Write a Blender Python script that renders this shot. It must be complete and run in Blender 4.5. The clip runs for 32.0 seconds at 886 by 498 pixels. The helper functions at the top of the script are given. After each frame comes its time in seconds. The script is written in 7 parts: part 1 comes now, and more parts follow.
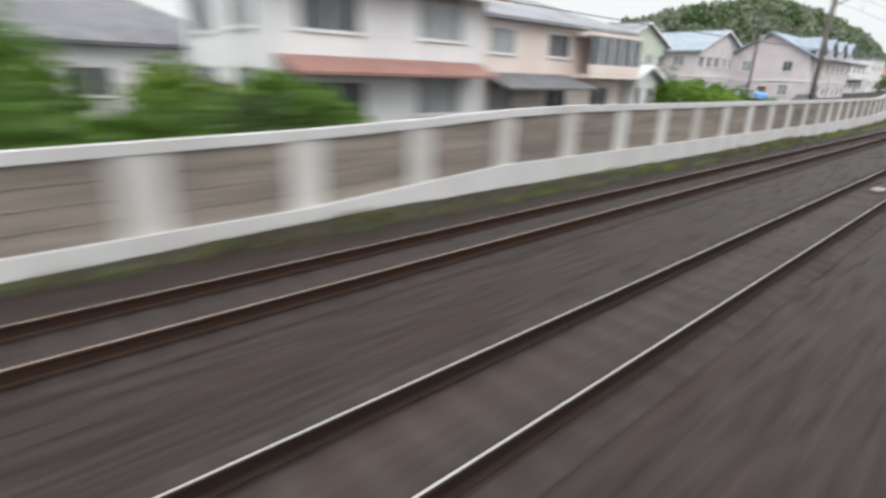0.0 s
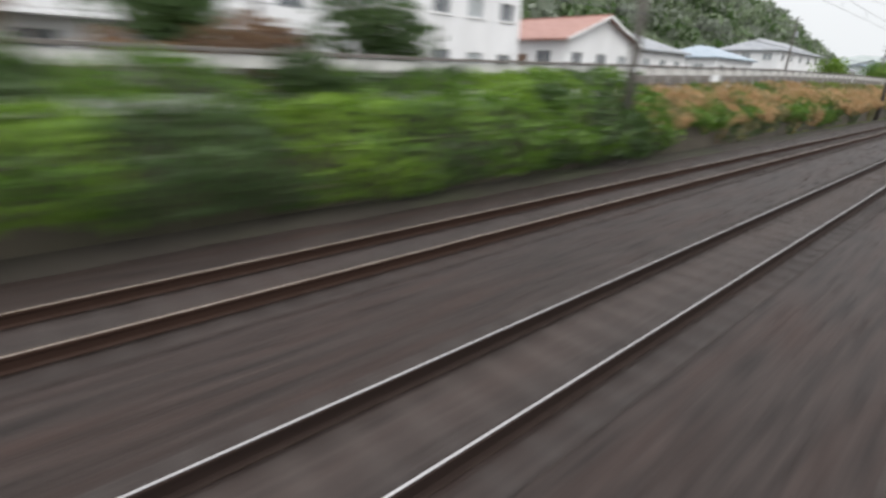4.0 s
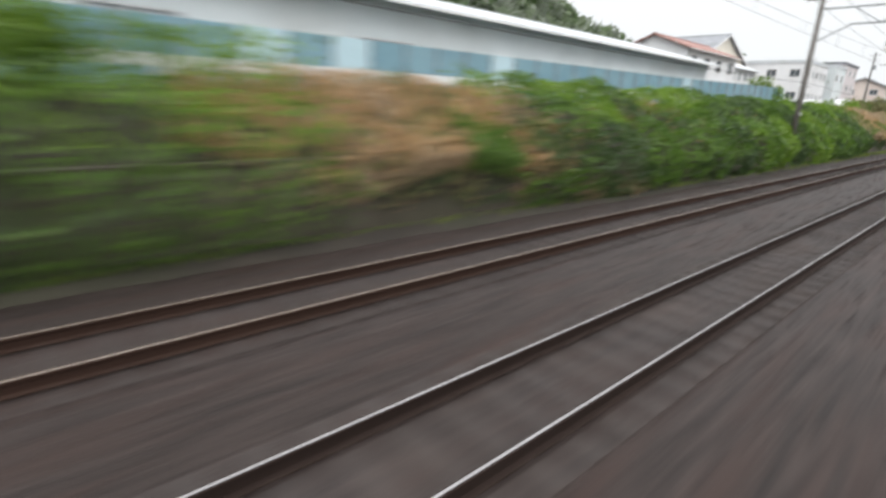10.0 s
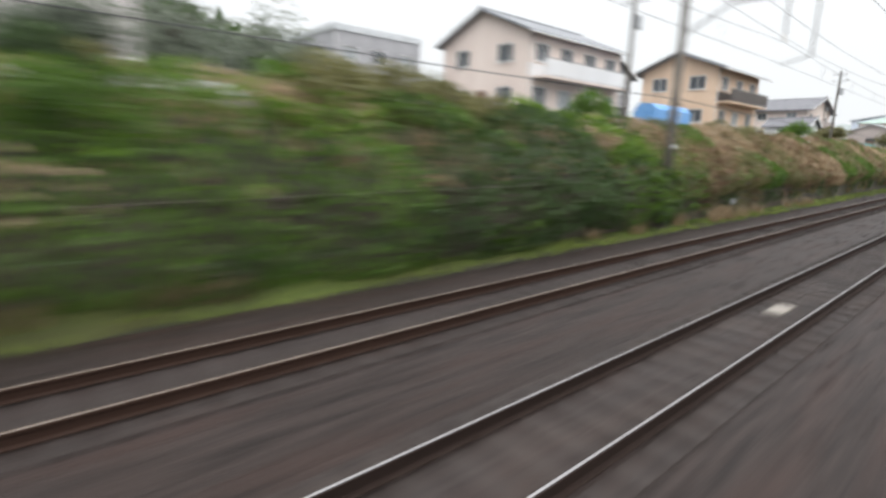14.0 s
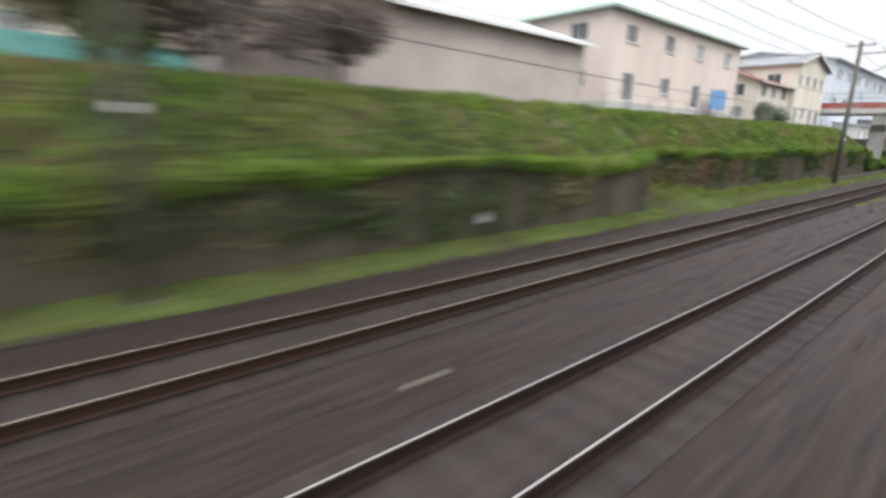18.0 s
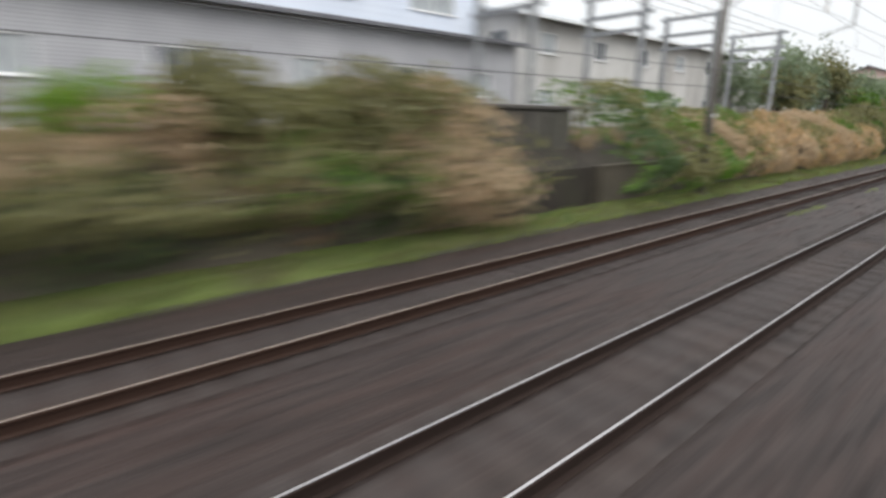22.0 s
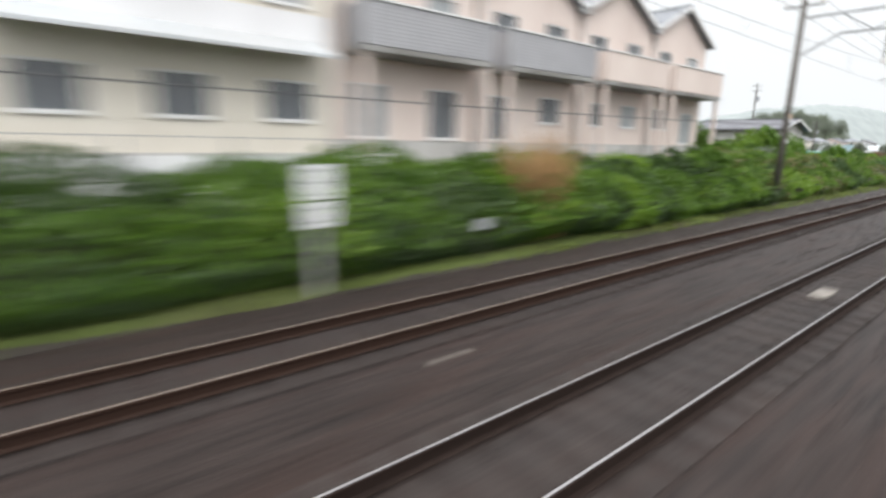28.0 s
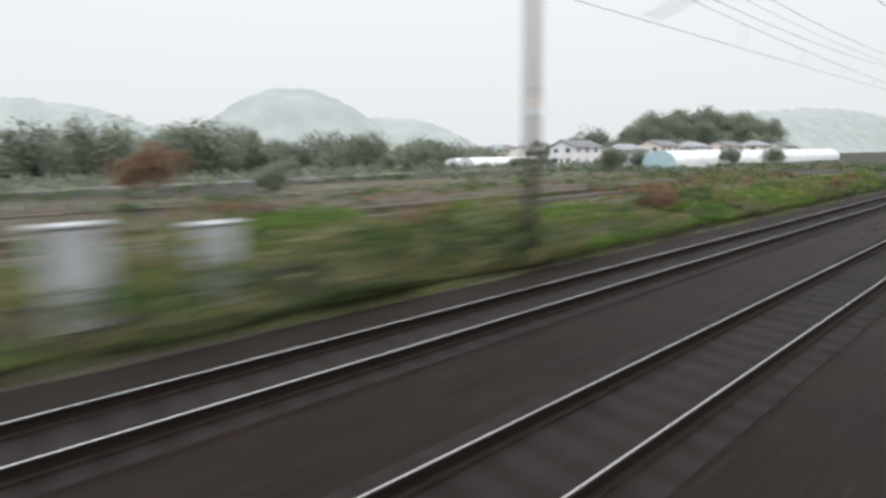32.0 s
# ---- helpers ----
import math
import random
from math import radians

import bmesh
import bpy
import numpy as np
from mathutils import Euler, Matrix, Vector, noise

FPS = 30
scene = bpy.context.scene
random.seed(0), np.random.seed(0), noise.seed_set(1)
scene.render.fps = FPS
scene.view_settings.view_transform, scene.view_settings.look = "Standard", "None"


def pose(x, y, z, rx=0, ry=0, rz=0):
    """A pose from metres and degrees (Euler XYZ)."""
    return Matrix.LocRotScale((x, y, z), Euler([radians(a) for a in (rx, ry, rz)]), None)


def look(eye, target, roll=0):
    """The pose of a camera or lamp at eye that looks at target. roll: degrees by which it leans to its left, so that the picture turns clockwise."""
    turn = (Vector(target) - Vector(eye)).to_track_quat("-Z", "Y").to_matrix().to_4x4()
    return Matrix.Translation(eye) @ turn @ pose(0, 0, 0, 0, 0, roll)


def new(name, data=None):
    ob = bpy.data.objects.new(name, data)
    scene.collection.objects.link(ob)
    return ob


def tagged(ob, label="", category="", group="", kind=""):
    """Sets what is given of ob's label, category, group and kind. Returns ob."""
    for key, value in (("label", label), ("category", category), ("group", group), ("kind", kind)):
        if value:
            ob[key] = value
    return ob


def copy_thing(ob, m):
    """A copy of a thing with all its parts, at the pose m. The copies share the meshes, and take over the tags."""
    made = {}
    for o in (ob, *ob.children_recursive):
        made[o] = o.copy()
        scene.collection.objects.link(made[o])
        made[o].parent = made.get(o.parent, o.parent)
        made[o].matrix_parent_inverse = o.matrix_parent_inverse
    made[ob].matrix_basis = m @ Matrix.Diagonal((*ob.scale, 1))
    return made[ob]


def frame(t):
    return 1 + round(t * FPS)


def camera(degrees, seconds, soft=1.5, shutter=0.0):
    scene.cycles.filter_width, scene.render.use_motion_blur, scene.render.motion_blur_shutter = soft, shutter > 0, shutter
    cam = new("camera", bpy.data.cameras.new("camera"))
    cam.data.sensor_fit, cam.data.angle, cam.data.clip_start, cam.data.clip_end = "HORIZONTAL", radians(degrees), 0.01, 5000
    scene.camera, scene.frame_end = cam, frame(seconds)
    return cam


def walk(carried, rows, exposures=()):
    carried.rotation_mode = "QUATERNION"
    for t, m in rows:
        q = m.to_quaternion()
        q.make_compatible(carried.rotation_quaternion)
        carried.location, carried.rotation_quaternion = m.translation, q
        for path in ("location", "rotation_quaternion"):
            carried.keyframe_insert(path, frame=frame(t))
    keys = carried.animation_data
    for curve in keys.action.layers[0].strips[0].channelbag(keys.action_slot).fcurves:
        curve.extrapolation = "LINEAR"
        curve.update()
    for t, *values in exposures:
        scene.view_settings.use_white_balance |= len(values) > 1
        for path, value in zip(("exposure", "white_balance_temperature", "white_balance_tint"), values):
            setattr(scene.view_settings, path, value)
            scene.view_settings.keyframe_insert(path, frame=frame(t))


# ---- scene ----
# Eye of a passenger looking out of a train window; the train runs along +y, the tracks lie to its left (-x).
cam = camera(81.99, 32.0, soft=3.0, shutter=0.8)
# seconds, x, y, z, tilt, lean, turn
ROWS = [
    (0, -0.044, 0.00, 2.794, 71.28, -1.50, 48.98),
    (1, -0.053, 29.66, 2.771, 71.13, -2.05, 48.36),
    (2, -0.031, 59.44, 2.789, 70.60, -2.55, 48.32),
    (3, -0.028, 89.34, 2.763, 70.82, -2.21, 48.02),
    (4, -0.024, 119.36, 2.775, 70.74, -2.18, 47.99),
    (5, -0.021, 149.50, 2.787, 70.65, -2.16, 47.95),
    (6, -0.018, 179.76, 2.798, 70.56, -2.13, 47.91),
    (7, -0.038, 210.14, 2.787, 71.31, -2.13, 48.24),
    (8, -0.035, 240.64, 2.766, 70.66, -2.56, 48.41),
    (9, -0.047, 271.26, 2.795, 70.15, -3.54, 47.88),
    (10, 0.005, 302.00, 2.781, 73.93, -2.54, 48.22),
    (11, 0.021, 332.86, 2.789, 76.45, -0.97, 48.22),
    (12, 0.027, 363.84, 2.802, 77.70, -1.23, 48.68),
    (13, 0.051, 394.94, 2.809, 79.80, -1.41, 49.73),
    (14, 0.035, 426.16, 2.804, 78.64, -1.64, 49.19),
    (15, 0.023, 457.50, 2.828, 78.53, -1.25, 49.02),
    (16, 0.008, 488.96, 2.824, 78.06, -1.32, 49.02),
    (17, -0.007, 520.54, 2.820, 77.59, -1.39, 49.03),
    (18, -0.022, 552.24, 2.816, 77.11, -1.46, 49.04),
    (19, 0.015, 584.06, 2.816, 76.97, -1.29, 49.45),
    (20, -0.018, 616.00, 2.809, 76.67, -1.14, 49.49),
    (21, -0.004, 648.06, 2.828, 77.42, -0.91, 50.24),
    (22, -0.015, 680.24, 2.837, 75.69, -0.49, 50.12),
    (23, -0.023, 712.54, 2.823, 75.78, -0.18, 50.76),
    (24, -0.050, 744.96, 2.814, 76.53, -0.50, 50.86),
    (25, -0.034, 777.50, 2.817, 76.90, -0.64, 50.92),
    (26, -0.018, 810.16, 2.821, 77.26, -0.79, 50.98),
    (27, -0.002, 842.94, 2.824, 77.63, -0.94, 51.04),
    (28, 0.001, 875.84, 2.828, 77.91, -1.07, 50.75),
    (29, -0.009, 908.86, 2.818, 78.50, -1.18, 51.24),
    (30, 0.032, 942.00, 2.818, 80.22, 0.38, 51.01),
    (31, 0.104, 975.26, 2.812, 81.34, 1.18, 50.53),
    (32, 0.120, 1008.64, 2.794, 80.14, 1.24, 50.76),
]
walk(cam, [(t, pose(x, y, z, rx, ry, rz)) for t, x, y, z, rx, ry, rz in ROWS],
     exposures=[(0.0, 0.28), (2.2, 0.3), (3.0, 0.2), (3.5, 0.22), (6.0, 0.37), (24.0, 0.36), (28.0, 0.38), (30.0, 0.3), (31.0, 0.16), (32.0, 0.14)])

# ---- world and light: a bright overcast, rainy sky ----
world = bpy.data.worlds.new("overcast")
scene.world = world
world.use_nodes = True
wn, wl = world.node_tree.nodes, world.node_tree.links
wn.clear()
w_out = wn.new("ShaderNodeOutputWorld")
w_bg = wn.new("ShaderNodeBackground")
w_sky = wn.new("ShaderNodeTexSky")
w_sky.sky_type = 'NISHITA'
w_sky.sun_disc = False
w_sky.sun_elevation, w_sky.sun_rotation = radians(55), radians(100)
w_sky.air_density, w_sky.dust_density, w_sky.ozone_density = 1.0, 8.0, 1.0
w_scale = wn.new("ShaderNodeMixRGB")
w_scale.blend_type, w_scale.inputs[0].default_value = 'MULTIPLY', 1.0
w_scale.inputs[2].default_value = (0.05, 0.05, 0.05, 1)
w_mix = wn.new("ShaderNodeMixRGB")
w_mix.inputs[0].default_value = 0.9
w_co = wn.new("ShaderNodeTexCoord")
w_sep = wn.new("ShaderNodeSeparateXYZ")
w_ramp = wn.new("ShaderNodeValToRGB")
w_ramp.color_ramp.elements[0].position, w_ramp.color_ramp.elements[0].color = 0.0, (0.80, 0.825, 0.845, 1)
w_ramp.color_ramp.elements[1].position, w_ramp.color_ramp.elements[1].color = 0.8, (2.1, 2.13, 2.18, 1)
w_low = w_ramp.color_ramp.elements.new(0.3)
w_low.color = (0.90, 0.925, 0.945, 1)
wl.new(w_co.outputs["Generated"], w_sep.inputs[0])
wl.new(w_sep.outputs["Z"], w_ramp.inputs[0])
wl.new(w_sky.outputs[0], w_scale.inputs[1])
wl.new(w_scale.outputs[0], w_mix.inputs[1])
wl.new(w_ramp.outputs[0], w_mix.inputs[2])
wl.new(w_mix.outputs[0], w_bg.inputs[0])
w_bg.inputs[1].default_value = 1.0
wl.new(w_bg.outputs[0], w_out.inputs[0])
sun_data = bpy.data.lights.new("sun", 'SUN')
sun_data.energy, sun_data.angle, sun_data.color = 0.9, radians(40), (1.0, 0.97, 0.93)
sun = new("sun", sun_data)
sun.matrix_world = look((40, -30, 60), (0, 0, 0))


# ---- materials ----
def surf(name, c1, c2, scale=4.0, rough=0.8, metal=0.0, bump=0.3, fine=40.0, c3=None, stain=0.6, vary=0.0, stretch=(1, 1, 1), spec=0.4, wave=None):
    """A two-scale procedural surface: a broad blotch between c1 and c2, a stain towards c3, a fine grain in the relief."""
    m = bpy.data.materials.new(name)
    m.use_nodes = True
    n, l = m.node_tree.nodes, m.node_tree.links
    b = n["Principled BSDF"]
    co = n.new("ShaderNodeTexCoord")
    mp = n.new("ShaderNodeMapping")
    mp.inputs["Scale"].default_value = stretch
    l.new(co.outputs["Object"], mp.inputs[0])
    n1 = n.new("ShaderNodeTexNoise")
    n1.inputs["Scale"].default_value, n1.inputs["Detail"].default_value, n1.inputs["Roughness"].default_value = scale, 6, 0.62
    l.new(mp.outputs[0], n1.inputs["Vector"])
    r1 = n.new("ShaderNodeValToRGB")
    r1.color_ramp.elements[0].position, r1.color_ramp.elements[0].color = 0.32, (*c1, 1)
    r1.color_ramp.elements[1].position, r1.color_ramp.elements[1].color = 0.68, (*c2, 1)
    l.new(n1.outputs["Fac"], r1.inputs[0])
    col = r1.outputs[0]
    n2 = n.new("ShaderNodeTexNoise")
    n2.inputs["Scale"].default_value, n2.inputs["Detail"].default_value = fine, 4
    l.new(mp.outputs[0], n2.inputs["Vector"])
    if c3:
        n3 = n.new("ShaderNodeTexNoise")
        n3.inputs["Scale"].default_value, n3.inputs["Detail"].default_value = scale * 0.31, 5
        l.new(mp.outputs[0], n3.inputs["Vector"])
        r3 = n.new("ShaderNodeValToRGB")
        r3.color_ramp.elements[0].position, r3.color_ramp.elements[0].color = 0.48, (0, 0, 0, 1)
        r3.color_ramp.elements[1].position, r3.color_ramp.elements[1].color = 0.72, (stain, stain, stain, 1)
        l.new(n3.outputs["Fac"], r3.inputs[0])
        mx = n.new("ShaderNodeMixRGB")
        mx.inputs[2].default_value = (*c3, 1)
        l.new(r3.outputs[0], mx.inputs[0])
        l.new(col, mx.inputs[1])
        col = mx.outputs[0]
    if vary:
        geo = n.new("ShaderNodeNewGeometry")
        info = n.new("ShaderNodeObjectInfo")
        add = n.new("ShaderNodeMath")
        add.operation = 'ADD'
        l.new(geo.outputs["Random Per Island"], add.inputs[0])
        l.new(info.outputs["Random"], add.inputs[1])
        mr = n.new("ShaderNodeMapRange")
        mr.inputs["From Max"].default_value = 2.0
        mr.inputs["To Min"].default_value, mr.inputs["To Max"].default_value = 1 - vary, 1 + vary
        l.new(add.outputs[0], mr.inputs["Value"])
        hs = n.new("ShaderNodeHueSaturation")
        l.new(mr.outputs[0], hs.inputs["Value"])
        l.new(col, hs.inputs["Color"])
        col = hs.outputs[0]
    l.new(col, b.inputs["Base Color"])
    b.inputs["Roughness"].default_value, b.inputs["Metallic"].default_value = rough, metal
    b.inputs["Specular IOR Level"].default_value = spec
    height = n2.outputs["Fac"]
    if wave:
        wv = n.new("ShaderNodeTexWave")
        wv.wave_type, wv.bands_direction = 'BANDS', wave[0]
        wv.inputs["Scale"].default_value, wv.inputs["Distortion"].default_value = wave[1], 0.3
        l.new(co.outputs["Object"], wv.inputs["Vector"])
        height = wv.outputs["Fac"]
    if bump:
        bp = n.new("ShaderNodeBump")
        bp.inputs["Strength"].default_value, bp.inputs["Distance"].default_value = bump, 0.02
        l.new(height, bp.inputs["Height"])
        l.new(bp.outputs[0], b.inputs["Normal"])
    return m


def leaf_mat(name, c1, c2, vary=0.35):
    m = surf(name, c1, c2, 0.8, 0.45, 0, 0, 30, vary=vary, spec=0.42)
    n, l = m.node_tree.nodes, m.node_tree.links
    b = n["Principled BSDF"]
    tr = n.new("ShaderNodeBsdfTranslucent")
    ms = n.new("ShaderNodeMixShader")
    ms.inputs[0].default_value = 0.42
    l.new(b.inputs["Base Color"].links[0].from_socket, tr.inputs[0])
    l.new(b.outputs[0], ms.inputs[1])
    l.new(tr.outputs[0], ms.inputs[2])
    l.new(ms.outputs[0], n["Material Output"].inputs[0])
    return m


def glass_mat(name, tint, rough=0.06):
    m = surf(name, tint, tuple(c * 1.5 for c in tint), 1.2, rough, 0, 0.02, 8, spec=0.7)
    return m


M = dict(
    ballast=surf("ballast", (0.0105, 0.0077, 0.0068), (0.043, 0.0315, 0.028), 9.0, 0.6, 0, 1.0, 26, (0.036, 0.0205, 0.0165), 0.7, spec=0.19, stretch=(1, 0.12, 1)),
    # darker ballast colour for the bed beyond y 936
    dark_ballast=surf("dark_ballast", (0.006, 0.0042, 0.0035), (0.019, 0.0135, 0.0115), 4.5, 0.66, 0, 1.0, 26, (0.02, 0.0125, 0.01), 0.7, spec=0.1),
    stone=surf("ballast_stone", (0.018, 0.0145, 0.014), (0.085, 0.07, 0.066), 5, 0.9, 0, 0.5, 60, vary=0.4),
    plough=surf("ploughed_soil", (0.06, 0.05, 0.04), (0.11, 0.094, 0.076), 0.9, 0.95, 0, 0.9, 14, (0.06, 0.07, 0.035), 0.6),
    soil=surf("soil", (0.020, 0.0165, 0.0125), (0.040, 0.033, 0.025), 0.9, 0.95, 0, 0.9, 14, (0.03, 0.038, 0.014), 0.7),
    rail_side=surf("rust_rail", (0.022, 0.0125, 0.0095), (0.042, 0.0235, 0.017), 9, 0.9, 0.0, 0.3, 60, spec=0.12),
    near_rail=surf("dark_brown_rail", (0.016, 0.0105, 0.0088), (0.030, 0.0195, 0.016), 9, 0.85, 0.0, 0.3, 60, spec=0.12),
    late_rail=surf("dark_late_rail", (0.010, 0.0075, 0.0065), (0.020, 0.014, 0.012), 9, 0.8, 0.0, 0.3, 60, spec=0.1),
    rail_top=surf("polished_rail", (0.38, 0.37, 0.37), (0.50, 0.49, 0.49), 6, 0.3, 1.0, 0.02, 80, stretch=(1, 0.1, 1)),
    rail_bright=surf("bright_rail", (0.66, 0.66, 0.67), (0.78, 0.78, 0.79), 6, 0.24, 1.0, 0.02, 80, stretch=(1, 0.1, 1)),
    rail_dull=surf("dull_rail", (0.30, 0.25, 0.21), (0.42, 0.36, 0.31), 6, 0.45, 0.7, 0.02, 80, stretch=(1, 0.1, 1)),
    sleeper=surf("concrete_sleeper", (0.030, 0.0245, 0.0225), (0.054, 0.045, 0.042), 3, 0.75, 0, 0.4, 40, (0.07, 0.05, 0.04), 0.7, vary=0.2),
    late_sleeper=surf("darker_sleeper", (0.013, 0.0105, 0.0098), (0.025, 0.021, 0.0195), 3, 0.85, 0, 0.4, 40, vary=0.2),
    wood_sleeper=surf("old_sleeper", (0.028, 0.022, 0.020), (0.05, 0.04, 0.036), 3, 0.9, 0, 0.5, 40, vary=0.25, stretch=(0.3, 3, 3)),
    clip=surf("rail_clip", (0.03, 0.022, 0.019), (0.055, 0.04, 0.034), 9, 0.8, 0.1, 0.2, 60, spec=0.2),
    white_wall=surf("white_painted_concrete", (0.46, 0.455, 0.455), (0.60, 0.595, 0.595), 1.2, 0.7, 0, 0.15, 30, (0.42, 0.40, 0.38), 0.6, stretch=(1, 1, 0.4)),
    wall_panel=surf("weathered_panel", (0.17, 0.145, 0.125), (0.29, 0.255, 0.22), 1.1, 0.85, 0, 0.6, 25, (0.10, 0.085, 0.075), 0.7, stretch=(1, 0.35, 3)),
    dark_wall=surf("stained_retaining_concrete", (0.042, 0.036, 0.026), (0.088, 0.075, 0.056), 0.7, 0.9, 0, 0.7, 12, (0.03, 0.034, 0.014), 0.9, stretch=(1, 1, 0.5)),
    concrete=surf("grey_concrete", (0.30, 0.295, 0.285), (0.42, 0.41, 0.40), 1.1, 0.85, 0, 0.3, 25, (0.19, 0.18, 0.165), 0.7, stretch=(1, 1, 0.4)),
    pale_concrete=surf("pale_concrete", (0.50, 0.49, 0.47), (0.64, 0.63, 0.61), 0.9, 0.85, 0, 0.25, 25, (0.28, 0.26, 0.24), 0.7, stretch=(1, 1, 0.3)),
    dark_board=surf("dark_fence_board", (0.12, 0.108, 0.10), (0.20, 0.18, 0.165), 2, 0.9, 0, 0.4, 30, (0.06, 0.05, 0.045), 0.6, stretch=(1, 0.2, 2)),
    timber=surf("worn_timber", (0.10, 0.068, 0.045), (0.17, 0.125, 0.085), 2, 0.85, 0, 0.4, 30, (0.07, 0.045, 0.03), 0.6, stretch=(1, 0.2, 2)),
    rust_brick=surf("rust_red_panel", (0.30, 0.12, 0.075), (0.42, 0.19, 0.12), 2, 0.85, 0, 0.4, 25, (0.2, 0.09, 0.06), 0.6),
    pole=surf("pole_concrete", (0.085, 0.077, 0.068), (0.155, 0.142, 0.128), 2, 0.8, 0, 0.2, 30, (0.10, 0.09, 0.08), 0.6, stretch=(1, 1, 0.3)),
    steel=surf("galvanised_steel", (0.25, 0.26, 0.27), (0.38, 0.39, 0.40), 3, 0.5, 0.6, 0.1, 40, (0.16, 0.12, 0.1), 0.4),
    dark_steel=surf("dark_steel", (0.06, 0.055, 0.05), (0.11, 0.10, 0.09), 3, 0.6, 0.4, 0.15, 40),
    wire=surf("wire", (0.07, 0.07, 0.072), (0.11, 0.11, 0.112), 3, 0.6, 0.3, 0, 40),
    insulator=surf("porcelain", (0.60, 0.58, 0.55), (0.75, 0.73, 0.7), 3, 0.25, 0, 0, 40),
    white_paint=surf("white_paint", (0.72, 0.73, 0.74), (0.84, 0.84, 0.85), 2, 0.5, 0, 0.05, 30, (0.55, 0.53, 0.5), 0.4),
    white_plaster=surf("white_plaster", (0.74, 0.74, 0.75), (0.84, 0.84, 0.85), 0.6, 0.8, 0, 0.15, 40, (0.58, 0.57, 0.56), 0.4, stretch=(1, 1, 0.3)),
    cream_plaster=surf("cream_plaster", (0.73, 0.68, 0.59), (0.83, 0.785, 0.70), 0.6, 0.8, 0, 0.15, 40, (0.55, 0.49, 0.4), 0.4, stretch=(1, 1, 0.3)),
    pink_plaster=surf("pink_plaster", (0.72, 0.61, 0.56), (0.82, 0.72, 0.66), 0.6, 0.8, 0, 0.15, 40, (0.56, 0.46, 0.42), 0.4, stretch=(1, 1, 0.3)),
    rose_plaster=surf("rose_plaster", (0.64, 0.47, 0.44), (0.74, 0.57, 0.53), 0.6, 0.8, 0, 0.15, 40, (0.5, 0.37, 0.34), 0.4, stretch=(1, 1, 0.3)),
    orange_plaster=surf("orange_plaster", (0.70, 0.52, 0.38), (0.80, 0.62, 0.48), 0.6, 0.8, 0, 0.15, 40, (0.58, 0.4, 0.28), 0.4, stretch=(1, 1, 0.3)),
    mauve_siding=surf("mauve_siding", (0.62, 0.565, 0.57), (0.73, 0.675, 0.68), 0.6, 0.75, 0, 0.35, 40, (0.48, 0.43, 0.43), 0.4, wave=('Z', 2.6)),
    green_siding=surf("pale_green_siding", (0.56, 0.62, 0.52), (0.66, 0.71, 0.61), 0.6, 0.75, 0, 0.3, 40, (0.46, 0.5, 0.42), 0.4, wave=('Z', 2.6)),
    grey_siding=surf("grey_siding", (0.36, 0.36, 0.38), (0.46, 0.46, 0.48), 0.6, 0.75, 0, 0.3, 40, (0.29, 0.29, 0.31), 0.4, wave=('Z', 2.6)),
    brown_siding=surf("brown_siding", (0.47, 0.41, 0.39), (0.57, 0.50, 0.475), 0.6, 0.8, 0, 0.3, 40, (0.18, 0.14, 0.13), 0.5, wave=('Z', 2.6)),
    tan_plaster=surf("tan_plaster", (0.33, 0.265, 0.19), (0.43, 0.355, 0.265), 0.7, 0.85, 0, 0.3, 30, (0.2, 0.16, 0.12), 0.6, stretch=(1, 1, 0.3)),
    soot_siding=surf("soot_siding", (0.085, 0.08, 0.08), (0.14, 0.132, 0.13), 0.7, 0.8, 0, 0.3, 40, (0.055, 0.05, 0.05), 0.6, wave=('Z', 2.6)),
    maroon_board=surf("maroon_board", (0.075, 0.042, 0.036), (0.13, 0.078, 0.066), 1.2, 0.8, 0, 0.3, 30, (0.05, 0.035, 0.03), 0.6, stretch=(1, 1, 0.2)),
    damp_turf=surf("damp_turf", (0.020, 0.019, 0.012), (0.042, 0.042, 0.022), 0.9, 0.95, 0, 0.9, 30, (0.05, 0.056, 0.02), 0.9, spec=0.1),
    umber_siding=surf("umber_siding", (0.235, 0.185, 0.165), (0.32, 0.26, 0.235), 0.6, 0.8, 0, 0.3, 40, (0.15, 0.115, 0.1), 0.5, wave=('Z', 2.6)),
    blue_siding=surf("pale_blue_sheet", (0.38, 0.54, 0.60), (0.48, 0.63, 0.68), 0.5, 0.6, 0, 0.4, 40, (0.35, 0.42, 0.44), 0.4, wave=('Y', 1.6)),
    pale_sheet=surf("pale_sheet_cladding", (0.66, 0.71, 0.72), (0.77, 0.81, 0.82), 0.5, 0.6, 0, 0.4, 40, (0.46, 0.46, 0.43), 0.4, wave=('Y', 1.6)),
    bluewhite=surf("bluish_white_panel", (0.62, 0.68, 0.78), (0.73, 0.78, 0.86), 0.4, 0.6, 0, 0.2, 40, (0.52, 0.57, 0.65), 0.35, wave=('Z', 0.9)),
    roof_grey=surf("grey_roof_tile", (0.20, 0.21, 0.23), (0.31, 0.32, 0.34), 1.2, 0.7, 0, 0.5, 30, (0.14, 0.15, 0.14), 0.5, wave=('X', 1.7)),
    roof_dark=surf("dark_roof_tile", (0.10, 0.10, 0.115), (0.17, 0.17, 0.185), 1.2, 0.55, 0, 0.5, 30, wave=('Y', 1.8)),
    roof_blue=surf("blue_grey_tile", (0.22, 0.27, 0.32), (0.32, 0.37, 0.42), 1.2, 0.6, 0, 0.5, 30, wave=('Y', 1.8)),
